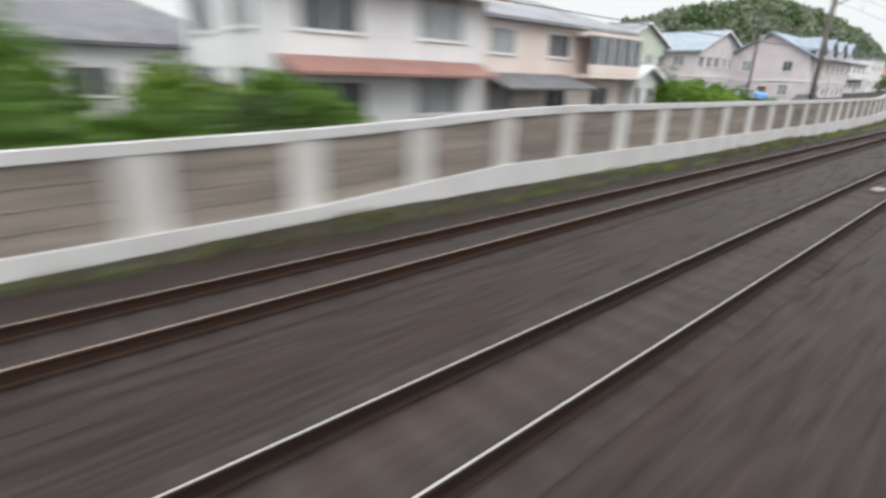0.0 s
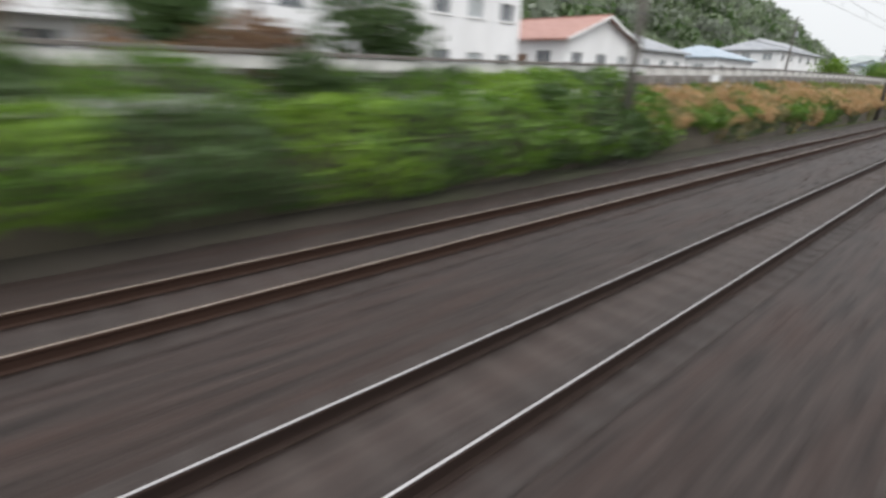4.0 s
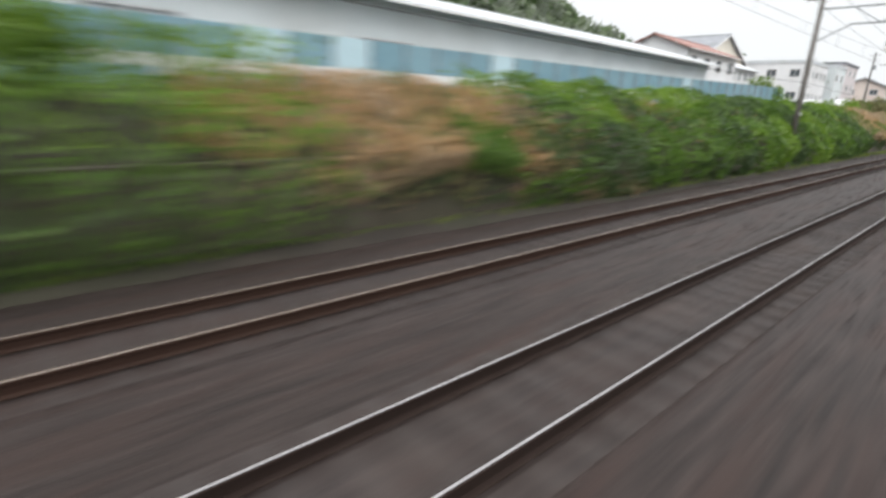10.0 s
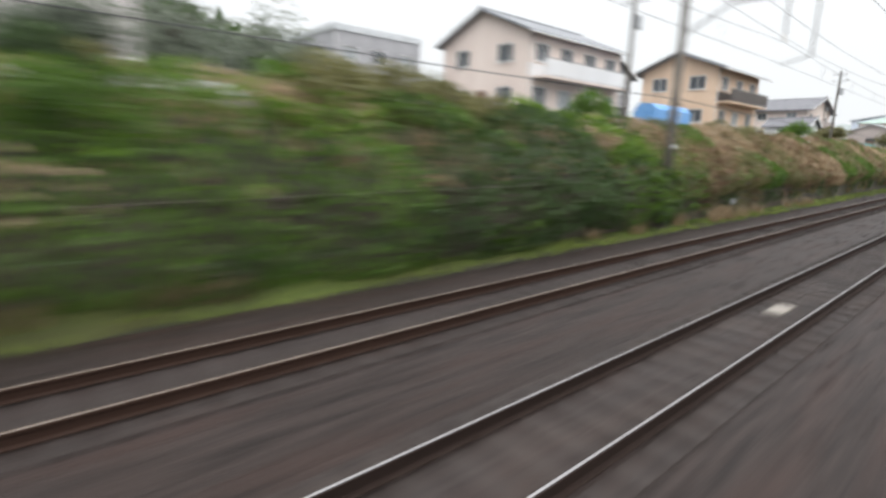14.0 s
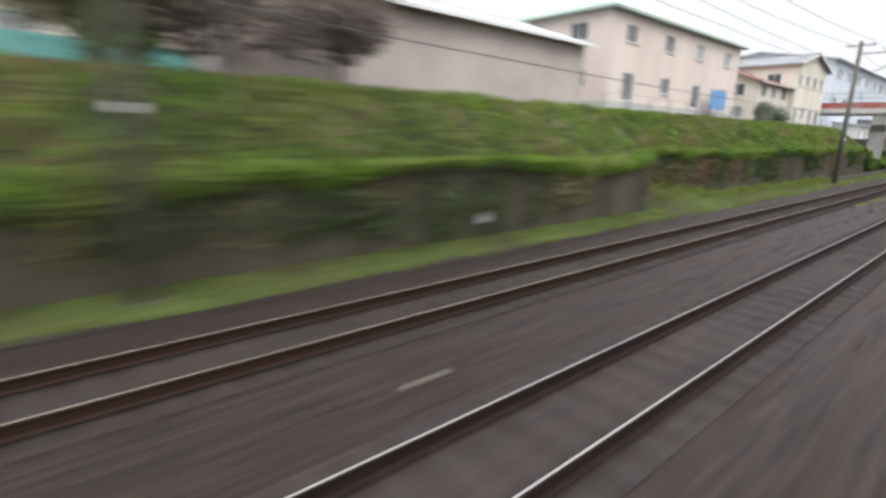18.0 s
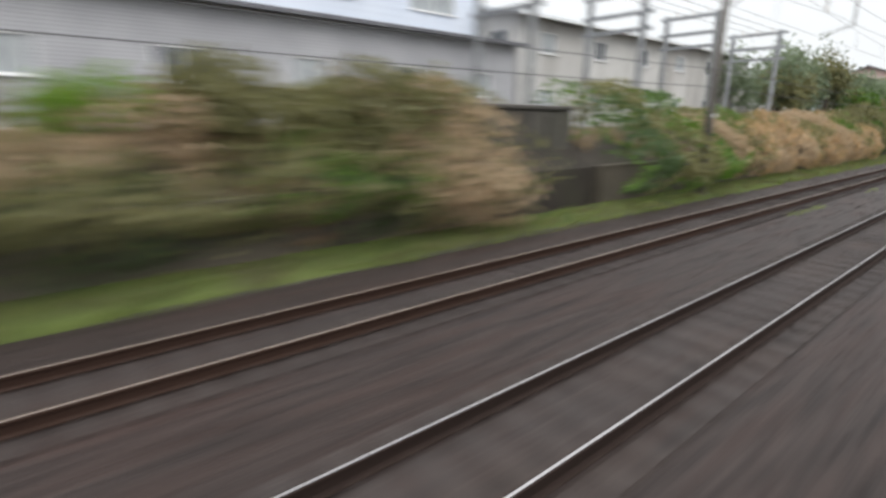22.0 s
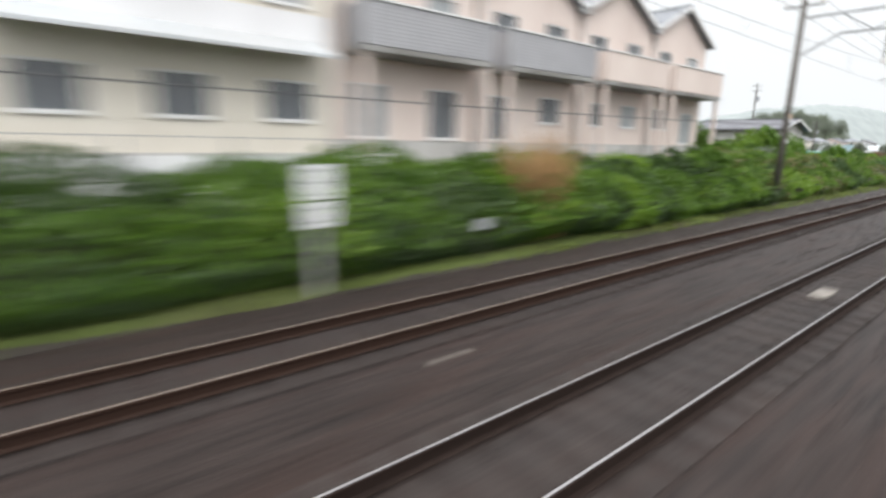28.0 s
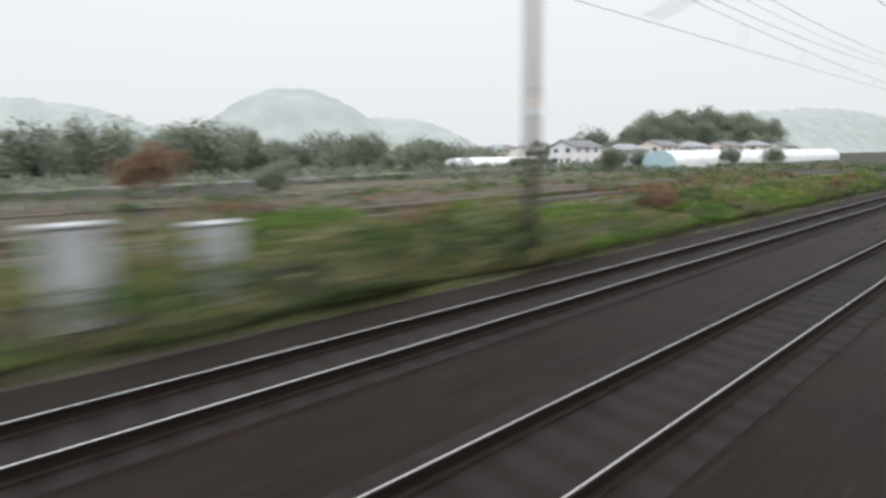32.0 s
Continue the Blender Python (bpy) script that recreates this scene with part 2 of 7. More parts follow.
    roof_red=surf("red_brown_tile", (0.25, 0.125, 0.105), (0.35, 0.20, 0.17), 1.5, 0.7, 0, 0.5, 30, (0.26, 0.14, 0.11), 0.5, wave=('Y', 1.8)),
    roof_white=surf("pale_sheet_roof", (0.55, 0.58, 0.60), (0.68, 0.70, 0.72), 0.7, 0.45, 0.2, 0.4, 30, (0.42, 0.4, 0.38), 0.4, wave=('Y', 1.4)),
    roof_green=surf("green_tile", (0.28, 0.38, 0.33), (0.40, 0.50, 0.45), 1.2, 0.6, 0, 0.5, 30, wave=('Y', 1.8)),
    trim=surf("white_trim", (0.70, 0.70, 0.70), (0.80, 0.80, 0.80), 3, 0.5, 0, 0, 30),
    dark_trim=surf("dark_trim", (0.07, 0.06, 0.055), (0.12, 0.10, 0.09), 3, 0.5, 0.2, 0, 30),
    pane=glass_mat("window_pane", (0.07, 0.08, 0.09)),
    pale_pane=glass_mat("curtained_pane", (0.26, 0.28, 0.29)),
    door=surf("brown_door", (0.15, 0.09, 0.06), (0.22, 0.14, 0.1), 3, 0.5, 0, 0.1, 30),
    blue_tarp=surf("blue_tarpaulin", (0.12, 0.30, 0.62), (0.20, 0.42, 0.75), 2, 0.5, 0, 0.6, 9),
    blue_deep=surf("deeper_blue_sheet", (0.14, 0.265, 0.325), (0.21, 0.345, 0.40), 0.5, 0.6, 0, 0.4, 40, (0.24, 0.32, 0.35), 0.4, wave=('Y', 1.6)),
    teal=surf("teal_sheet", (0.13, 0.38, 0.36), (0.20, 0.48, 0.46), 1.5, 0.6, 0, 0.3, 20),
    red_paint=surf("faded_red_paint", (0.32, 0.06, 0.055), (0.45, 0.12, 0.10), 1.5, 0.65, 0, 0.2, 30, (0.55, 0.48, 0.46), 0.6),
    red_dark=surf("dark_red_paint", (0.17, 0.045, 0.04), (0.26, 0.08, 0.07), 1.5, 0.65, 0, 0.2, 30, (0.34, 0.22, 0.2), 0.5),
    yellow=surf("yellow_paint", (0.65, 0.45, 0.06), (0.75, 0.55, 0.12), 3, 0.6, 0, 0.1, 30),
    box_grey=surf("grey_cabinet", (0.31, 0.325, 0.345), (0.40, 0.42, 0.44), 2, 0.5, 0.1, 0.05, 30, (0.42, 0.42, 0.4), 0.4),
    car_dark=surf("dark_car_paint", (0.03, 0.035, 0.04), (0.05, 0.055, 0.06), 3, 0.25, 0.3, 0, 30),
    car_silver=surf("silver_car_paint", (0.24, 0.25, 0.26), (0.32, 0.33, 0.34), 3, 0.25, 0.5, 0, 30),
    rubber=surf("rubber", (0.02, 0.02, 0.02), (0.04, 0.04, 0.04), 5, 0.8, 0, 0.1, 40),
    asphalt=surf("asphalt", (0.045, 0.045, 0.047), (0.075, 0.075, 0.077), 2, 0.9, 0, 0.5, 60),
    vinyl=surf("greenhouse_vinyl", (0.66, 0.70, 0.72), (0.80, 0.83, 0.85), 0.8, 0.3, 0, 0.2, 12),
    bark=surf("bark", (0.07, 0.055, 0.045), (0.14, 0.115, 0.095), 4, 0.9, 0, 0.8, 30, stretch=(1, 1, 0.3)),
    # hill green paled towards the sky: the rain haze is in the colour
    far_hill=surf("haze_tinted_hill", (0.29, 0.32, 0.315), (0.36, 0.39, 0.385), 0.03, 1.0, 0, 0, 0.5, spec=0.0),
    hill=surf("wooded_hill", (0.075, 0.095, 0.06), (0.125, 0.15, 0.10), 0.35, 0.95, 0, 1.0, 1.2, (0.06, 0.08, 0.05), 0.6, spec=0.05),
    leaf=leaf_mat("leaf_green", (0.062, 0.132, 0.016), (0.138, 0.238, 0.036)),
    leaf_bright=leaf_mat("leaf_bright", (0.112, 0.212, 0.02), (0.215, 0.335, 0.045)),
    # pale grey-green leaves with rain haze mixed into their base colour
    leaf_hazed=leaf_mat("leaf_hazed", (0.16, 0.19, 0.145), (0.26, 0.29, 0.225)),
    hill_leaf=leaf_mat("hill_leaf", (0.12, 0.16, 0.09), (0.20, 0.245, 0.15)),
    grass_field=surf("green_field", (0.12, 0.17, 0.06), (0.20, 0.25, 0.10), 0.4, 0.95, 0, 0.5, 8, (0.16, 0.16, 0.08), 0.6),
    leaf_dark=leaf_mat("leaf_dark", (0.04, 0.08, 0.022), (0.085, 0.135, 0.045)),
    leaf_olive=leaf_mat("leaf_olive", (0.14, 0.14, 0.055), (0.25, 0.235, 0.105)),
    leaf_rose=leaf_mat("leaf_rose_grey", (0.20, 0.165, 0.15), (0.33, 0.28, 0.25)),
    umber_leaf=leaf_mat("umber_leaf", (0.055, 0.032, 0.02), (0.105, 0.062, 0.038)),
    leaf_brown=leaf_mat("leaf_brown", (0.16, 0.095, 0.055), (0.28, 0.18, 0.11)),
    dry=leaf_mat("dry_grass", (0.36, 0.225, 0.105), (0.58, 0.40, 0.21), 0.3),
    dry_pale=leaf_mat("pale_dry_grass", (0.34, 0.25, 0.15), (0.52, 0.395, 0.26), 0.3),
    turf=surf("verge_turf", (0.042, 0.056, 0.018), (0.090, 0.114, 0.034), 0.9, 0.95, 0, 0.9, 30, (0.055, 0.045, 0.028), 0.95, spec=0.1),
    cream_plate=surf("cream_plate", (0.30, 0.275, 0.24), (0.42, 0.385, 0.34), 4, 0.7, 0, 0.1, 40, (0.25, 0.22, 0.19), 0.6),
    kerb=surf("old_kerb_concrete", (0.05, 0.046, 0.039), (0.095, 0.088, 0.076), 1.4, 0.9, 0, 0.5, 25, (0.06, 0.065, 0.04), 0.7),
    kerb_top=surf("paler_kerb_top", (0.065, 0.062, 0.055), (0.115, 0.11, 0.10), 2, 0.9, 0, 0.4, 25, (0.13, 0.12, 0.10), 0.7),
    sign_faint=surf("faint_sign_bars", (0.46, 0.47, 0.48), (0.54, 0.55, 0.56), 5, 0.6, 0, 0, 30),
    grass=leaf_mat("verge_grass", (0.13, 0.185, 0.034), (0.25, 0.305, 0.07), 0.4),
    field=surf("field_soil", (0.10, 0.10, 0.07), (0.17, 0.16, 0.11), 0.15, 0.95, 0, 0.5, 6, (0.10, 0.16, 0.05), 0.9, stretch=(1, 0.25, 1)),
)


# ---- mesh helpers ----
class Mesh:
    """Collects faces and turns into one mesh."""

    def __init__(self):
        self.v, self.f = [], []

    def quad(self, *pts):
        k = len(self.v)
        self.v += [tuple(p) for p in pts]
        self.f.append(tuple(range(k, k + len(pts))))
        return self

    def box(self, x0, x1, y0, y1, z0, z1, c=0.0):
        """A box, with chamfered edges of width c."""
        k = len(self.v)
        if not c:
            self.v += [(x, y, z) for x in (x0, x1) for y in (y0, y1) for z in (z0, z1)]
            self.f += [tuple(k + i for i in q) for q in ((0, 1, 3, 2), (4, 6, 7, 5), (0, 4, 5, 1), (2, 3, 7, 6), (0, 2, 6, 4), (1, 5, 7, 3))]
            return self
        for i, (x, sx) in enumerate(((x0, 1), (x1, -1))):
            for j, (y, sy) in enumerate(((y0, 1), (y1, -1))):
                for m, (z, sz) in enumerate(((z0, 1), (z1, -1))):
                    self.v += [(x, y + sy * c, z + sz * c), (x + sx * c, y, z + sz * c), (x + sx * c, y + sy * c, z)]
        def at(i, j, m, a):
            return k + (i * 4 + j * 2 + m) * 3 + a
        for i in (0, 1):
            self.f.append((at(i, 0, 0, 0), at(i, 0, 1, 0), at(i, 1, 1, 0), at(i, 1, 0, 0)))
            self.f.append((at(0, i, 0, 1), at(1, i, 0, 1), at(1, i, 1, 1), at(0, i, 1, 1)))
            self.f.append((at(0, 0, i, 2), at(0, 1, i, 2), at(1, 1, i, 2), at(1, 0, i, 2)))
            for j in (0, 1):
                self.f.append((at(i, j, 0, 0), at(i, j, 1, 0), at(i, j, 1, 1), at(i, j, 0, 1)))
                self.f.append((at(i, 0, j, 0), at(i, 1, j, 0), at(i, 1, j, 2), at(i, 0, j, 2)))
                self.f.append((at(0, i, j, 1), at(1, i, j, 1), at(1, i, j, 2), at(0, i, j, 2)))
                for m in (0, 1):
                    self.f.append((at(i, j, m, 0), at(i, j, m, 1), at(i, j, m, 2)))
        return self

    def tube(self, a, b, r0, r1=None, n=8):
        """A tapered rod from a to b."""
        a, b = Vector(a), Vector(b)
        r1 = r0 if r1 is None else r1
        w = (b - a).normalized()
        u = w.cross(Vector((0, 0, 1)) if abs(w.z) < 0.9 else Vector((1, 0, 0))).normalized()
        s = w.cross(u)
        k = len(self.v)
        for p, r in ((a, r0), (b, r1)):
            for i in range(n):
                g = 2 * math.pi * i / n
                self.v.append(tuple(p + r * (math.cos(g) * u + math.sin(g) * s)))
        for i in range(n):
            j = (i + 1) % n
            self.f.append((k + i, k + j, k + n + j, k + n + i))
        self.f.append(tuple(k + i for i in reversed(range(n))))
        self.f.append(tuple(k + n + i for i in range(n)))
        return self

    def sweep(self, pts, rx, rz=None, n=5):
        """One continuous rod through all points (running mostly along y)."""
        rz = rx if rz is None else rz
        k = len(self.v)
        for x, y, z in pts:
            for i in range(n):
                g = 2 * math.pi * (i + 0.5) / n
                self.v.append((x + rx * math.cos(g), y, z + rz * math.sin(g)))
        for j in range(len(pts) - 1):
            for i in range(n):
                a, b = k + j * n + i, k + j * n + (i + 1) % n
                self.f.append((a, b, b + n, a + n))
        return self

    def beam(self, a, b, w, h):
        """A square bar from a to b."""
        a, b = Vector(a), Vector(b)
        d = (b - a).normalized()
        u = d.cross(Vector((0, 0, 1)) if abs(d.z) < 0.95 else Vector((1, 0, 0))).normalized() * w / 2
        s = u.cross(d).normalized() * h / 2
        k = len(self.v)
        for p in (a, b):
            self.v += [tuple(p - u - s), tuple(p + u - s), tuple(p + u + s), tuple(p - u + s)]
        self.f += [(k, k + 1, k + 2, k + 3), (k + 7, k + 6, k + 5, k + 4)] + [(k + i, k + 4 + i, k + 4 + (i + 1) % 4, k + (i + 1) % 4) for i in range(4)]
        return self

    def prism(self, prof, y0, y1):
        """Extrudes an (x, z) outline along y."""
        k, n = len(self.v), len(prof)
        self.v += [(x, y0, z) for x, z in prof] + [(x, y1, z) for x, z in prof]
        self.f += [(k + i, k + (i + 1) % n, k + n + (i + 1) % n, k + n + i) for i in range(n)]
        self.f += [tuple(k + i for i in reversed(range(n))), tuple(k + n + i for i in range(n))]
        return self

    def data(self, name, material, smooth=False):
        me = bpy.data.meshes.new(name)
        me.from_pydata(self.v, [], self.f)
        for m in (material if isinstance(material, (list, tuple)) else [material]):
            me.materials.append(m)
        if smooth:
            me.shade_smooth()
        me.update()
        return me


def part(name, mesh, material, parent=None, label="", smooth=False):
    """One mesh object, under a thing or under a part."""
    ob = new(name, mesh.data(name, material, smooth) if isinstance(mesh, Mesh) else mesh)
    if parent is not None:
        ob.parent = parent
    if label:
        tagged(ob, label)
    return ob


def thing(name, label, category, at=(0, 0, 0), group="", kind=""):
    ob = new(name)
    ob.location = at
    return tagged(ob, label, category, group, kind)


def spline(table, y, col):
    return float(np.interp(y, [r[0] for r in table], [r[col] for r in table]))


# ---- lie of the land: y, wall foot x, wall top z, slope top x, slope top z, terrace z, far z ----
LAND = [
    (-80, -10.4, -0.1, -12, 0.1, 0.3, 0.5), (60, -10.6, -0.1, -12.5, 0.2, 0.4, 1.0), (72, -11.8, 0.1, -14, 0.5, 0.6, 1.2),
    (77, -10.6, 0.9, -12.0, 1.5, 1.4, 1.6), (130, -10.5, 1.0, -12.2, 1.7, 1.6, 2.0), (165, -10.5, 1.2, -13, 2.5, 2.4, 2.6),
    (245, -10.5, 1.35, -13, 2.6, 2.5, 2.8), (300, -10.6, 1.35, -13.5, 2.8, 2.8, 3.2), (365, -10.6, 1.4, -14, 3.2, 3.6, 4.4),
    (400, -10.6, 1.4, -14, 3.3, 4.0, 5.0), (460, -10.6, 1.7, -14, 3.3, 4.4, 5.2), (540, -11.0, 1.75, -14.5, 3.8, 4.4, 5.0),
    (573.4, -10.8, 1.7, -14.5, 3.9, 4.3, 4.8), (574.6, -12.1, 1.9, -15, 3.9, 4.3, 4.8),
    (600, -12.2, 2.1, -15, 4.0, 4.2, 4.5), (622, -12.4, 2.1, -15, 4.0, 4.2, 4.2), (631, -13.0, 0.4, -17, 1.2, 2.4, 3.0),
    (645, -11.2, 1.0, -14, 2.2, 2.4, 2.6), (700, -11.2, 1.1, -14, 2.2, 2.4, 2.6), (750, -11.4, 1.2, -14.5, 2.6, 2.4, 2.4),
    (800, -11.4, 1.1, -14.5, 2.2, 2.0, 2.0), (840, -11.2, 0.2, -13, 0.9, 1.2, 1.4), (905, -11.2, 0.1, -13, 0.7, 0.8, 0.8),
    (935, -11.6, 0.0, -13.5, 0.3, 0.2, 0.0), (960, -11.0, -0.2, -14, -0.3, -0.4, 0.1), (1060, -10.8, -0.4, -14, -0.6, -0.5, 0.5), (4000, -11, -0.4, -14, -0.6, -0.5, 0.5)]


def land_nodes(y):
    xw, hw, xt, zt, zp, zf = (spline(LAND, y, c) for c in range(1, 7))
    return [(3000, -0.5), (300, -0.5), (30, -0.5), (7, -0.6), (3.5, -0.75), (-8.9, -0.75), (-9.3, -0.42), (xw + 0.05, -0.36), (xw - 0.3, -0.36), (xw - 0.34, hw),
            ((xw + xt) / 2, (hw + zt) / 2 + 0.08), (xt, zt), (-20, zp), (-30, (zp + zf) / 2), (-60, zf), (-140, zf), (-400, zf), (-3500, zf)]


def ground_z(x, y):
    nodes = sorted(land_nodes(y))
    return float(np.interp(x, [a for a, _ in nodes], [b for _, b in nodes]))


rng = np.random.default_rng(11)
gm = Mesh()
ys = [-3500, -600, -200] + list(np.arange(-80, 1121, 3.0)) + [1200, 1400, 2000, 4500]
cols = len(land_nodes(0))
for y in ys:
    for x, z in land_nodes(y):
        wob = 0.12 if -400 < x < -12.6 else 0.02
        gm.v.append((x, y, z + wob * (noise.noise((x * 0.35, y * 0.35, 0.0)))))
for i in range(len(ys) - 1):
    for j in range(cols - 1):
        k = i * cols + j
        gm.f.append((k, k + cols, k + cols + 1, k + 1))
ground = part("ground", gm, M["soil"])
tagged(ground, "damp soil and rough grass ground beside the railway", "ground", kind="structure")

# ---- tracks ----
NEAR, FAR, OWN = -2.817, -6.575, 0.98
prof = [(4.2, -0.72), (2.9, -0.24), (1.6, -0.19), (0.4, -0.19), (-0.4, -0.22), (-0.9, -0.27), (-1.5, -0.24), (-2.2, -0.2), (-3.4, -0.2), (-4.1, -0.23), (-4.7, -0.28),
        (-5.3, -0.24), (-6.0, -0.2), (-7.2, -0.2), (-7.9, -0.24), (-8.6, -0.34), (-9.3, -0.38), (-9.7, -0.55)]
# bed in two lengths, the second one darker
for yb, bmat, lab in (([-600, -200] + list(np.arange(-80, 936, 0.8)) + [936], "ballast", "dark brown-grey wet ballast under three railway tracks"),
                      ([936] + list(np.arange(937, 1121, 0.8)) + [1400, 2200], "dark_ballast", "nearly black wet ballast under three railway tracks")):
    bm_ = Mesh()
    for y in yb:
        for x, z in prof:
            bm_.v.append((x + 0.05 * noise.noise((y * 0.7, x, 3.0)), y, z + 0.035 * noise.noise((x * 2.3, y * 1.1, 0.0)) + 0.02 * noise.noise((x * 7, y * 5, 5.0))))
    for i in range(len(yb) - 1):
        for j in range(len(prof) - 1):
            k = i * len(prof) + j
            bm_.f.append((k, k + len(prof), k + len(prof) + 1, k + 1))
    tagged(part("ballast_bed", bm_, M[bmat], None, "", True), lab, "ballast", kind="structure")

RAIL = [(-0.065, -0.17), (-0.065, -0.158), (-0.012, -0.14), (-0.010, -0.05), (-0.032, -0.036), (-0.033, -0.008), (-0.027, -0.001),
        (0.027, -0.001), (0.033, -0.008), (0.032, -0.036), (0.010, -0.05), (0.012, -0.14), (0.065, -0.158), (0.065, -0.17)]
slp = Mesh().box(-1.0, 1.0, -0.115, 0.115, -0.33, -0.172, 0.02)
for name, cx, mat, label in (("track_near", NEAR, "sleeper", "railway track with shiny rails on grey concrete sleepers"),
                             ("track_far", FAR, "wood_sleeper", "rusty railway track on dark sleepers beside the bank"),
                             ("track_own", OWN, "sleeper", "railway track on concrete sleepers under the train")):
    tr = thing(name, label, "railway track", (cx, 0, 0), kind="structure")
    for s in (-0.565, 0.565):
        part("rail", Mesh().prism([(x + s, z) for x, z in RAIL], 936, 1900), M["late_rail"], tr, "dark rail with a polished head")
        rail = part("rail", Mesh().prism([(x + s, z) for x, z in RAIL], -500, 936), M["rail_side" if name == "track_far" else "near_rail"], tr, "brown rusty rail with a polished head" if name == "track_far" else "dark brown rail with a polished head")
        for y0, y1, top in ((-500, 925, "rail_dull"), (925, 1900, "rail_bright")) if name == "track_far" else ((-500, 1900, "rail_top"),):
            part("rail_head", Mesh().prism([(s - 0.011, 0.001), (s + 0.011, 0.001), (s + 0.013, -0.003), (s - 0.013, -0.003)], y0, y1), M[top], rail, "polished steel running surface" if top != "rail_dull" else "dull brownish running surface")
    rest, late = Mesh(), Mesh()
    clips = Mesh()
    data = slp.data("sleeper", M[mat])
    for i in range(2040):
        y = -60 + 0.58 * i
        if 104 <= i < 404 and name != "track_own":
            o = part("sleeper", data, None, tr)
            o.location = (0, y, 0)
        elif y > 934:
            late.box(-1.0, 1.0, y - 0.11, y + 0.11, -0.33, -0.172)
        else:
            rest.box(-1.0, 1.0, y - 0.11, y + 0.11, -0.33, -0.172)
        for s in (-0.565, 0.565):
            for e in (-0.085, 0.085):
                clips.box(s + e - 0.03, s + e + 0.03, y - 0.05, y + 0.05, -0.175, -0.135)
    tagged(part("sleeper_run", rest, M[mat], tr), kind="stuff")
    tagged(part("dark_sleeper_run", late, M["late_sleeper"], tr), kind="stuff")
    tagged(part("rail_clips", clips, M["clip"], tr), kind="stuff")

# loose stones on the ballast
gv, gf = Mesh(), None
OCT = np.array([(1, 0, 0), (-1, 0, 0), (0, 1, 0), (0, -1, 0), (0, 0, 1), (0, 0, -1)], float)
OF = [(0, 2, 4), (2, 1, 4), (1, 3, 4), (3, 0, 4), (2, 0, 5), (1, 2, 5), (3, 1, 5), (0, 3, 5)]
px = sorted(prof)
n = 90000
sx, sy = rng.uniform(-9.0, 0.6, n), rng.uniform(-5, 1075, n)
ok = np.ones(n, bool)
for c in (NEAR, FAR, OWN):
    for e in (-0.565, 0.565):
        ok &= np.abs(sx - c - e) > 0.1
sx, sy = sx[ok], sy[ok]
n = len(sx)
sz = np.interp(sx, [a for a, _ in px], [b for _, b in px]) + 0.012
ax = rng.normal(size=(n, 3, 3))
ax /= np.linalg.norm(ax, axis=2)[:, :, None]
ax *= rng.uniform(0.02, 0.05, (n, 3, 1))
gv.v = (np.einsum("kj,njm->nkm", OCT, ax) + np.stack([sx, sy, sz], 1)[:, None, :]).reshape(-1, 3).tolist()
gv.f = (np.array(OF)[None] + 6 * np.arange(n)[:, None, None]).reshape(-1, 3).tolist()
tagged(part("loose_ballast_stones", gv, M["stone"]), "loose dark ballast stones on the track bed", "gravel", kind="stuff")


def plates():
    """Flat pale boxes fixed between the rails."""
    t0 = thing("track_beacon", "flat pale cream beacon plate fixed between the rails", "track beacon", (NEAR, 20.1, -0.17), "track beacons")
    part("plate", Mesh().box(-0.15, 0.15, -0.26, 0.26, 0.02, 0.07, 0.015), M["cream_plate"], t0)
    part("bracket", Mesh().box(-0.22, 0.22, -0.06, 0.06, 0.0, 0.02).box(-0.05, 0.05, -0.33, 0.33, 0.0, 0.02), M["dark_steel"], t0)
    for x, y in ((NEAR, 25.5), (NEAR, 281.5), (NEAR, 437.4), (NEAR, 888.3), (FAR, 194.0), (FAR, 632.8), (NEAR, 386.0)):
        copy_thing(t0, Matrix.Translation((x, y, -0.17)))
    # stray pale marks lying in the six-foot between the tracks
    s0 = thing("cable_cover", "small pale cable cover lying on the ballast", "cable cover", (-4.8, 716.2, -0.25), "cable covers")
    part("lid", Mesh().box(-0.045, 0.045, -0.08, 0.08, 0, 0.045, 0.012), M["cream_plate"], s0)
    for x, y in ((-5.2, 880.3), (-4.56, 556.0), (-4.6, 352.5), (-2.6, 246.2), (-2.4, 246.6)):
        copy_thing(s0, Matrix.Translation((x, y, -0.25 if x < -4 else -0.2)))
    # boarded crossing
    for x, y in ((-3.65, 831.6), (-2.0, 831.6), (FAR, 828.6), (-2.8, 250.2)):
        b = thing("crossing_board", "worn brown timber crossing boards between the rails", "crossing board", (x, y, -0.2), "crossing boards")
        for i in range(3):
            part("board", Mesh().box(-0.3 + 0.21 * i, -0.1 + 0.21 * i, -0.55, 0.55, 0.02, 0.1, 0.015), M["timber"], b)


plates()


# ---- overhead line ----
POLES = [-10, 40, 88, 138, 189, 239, 289, 342, 395, 447.5, 500, 554, 602, 656, 704, 751, 800, 855, 908, 964, 1020.5, 1072]


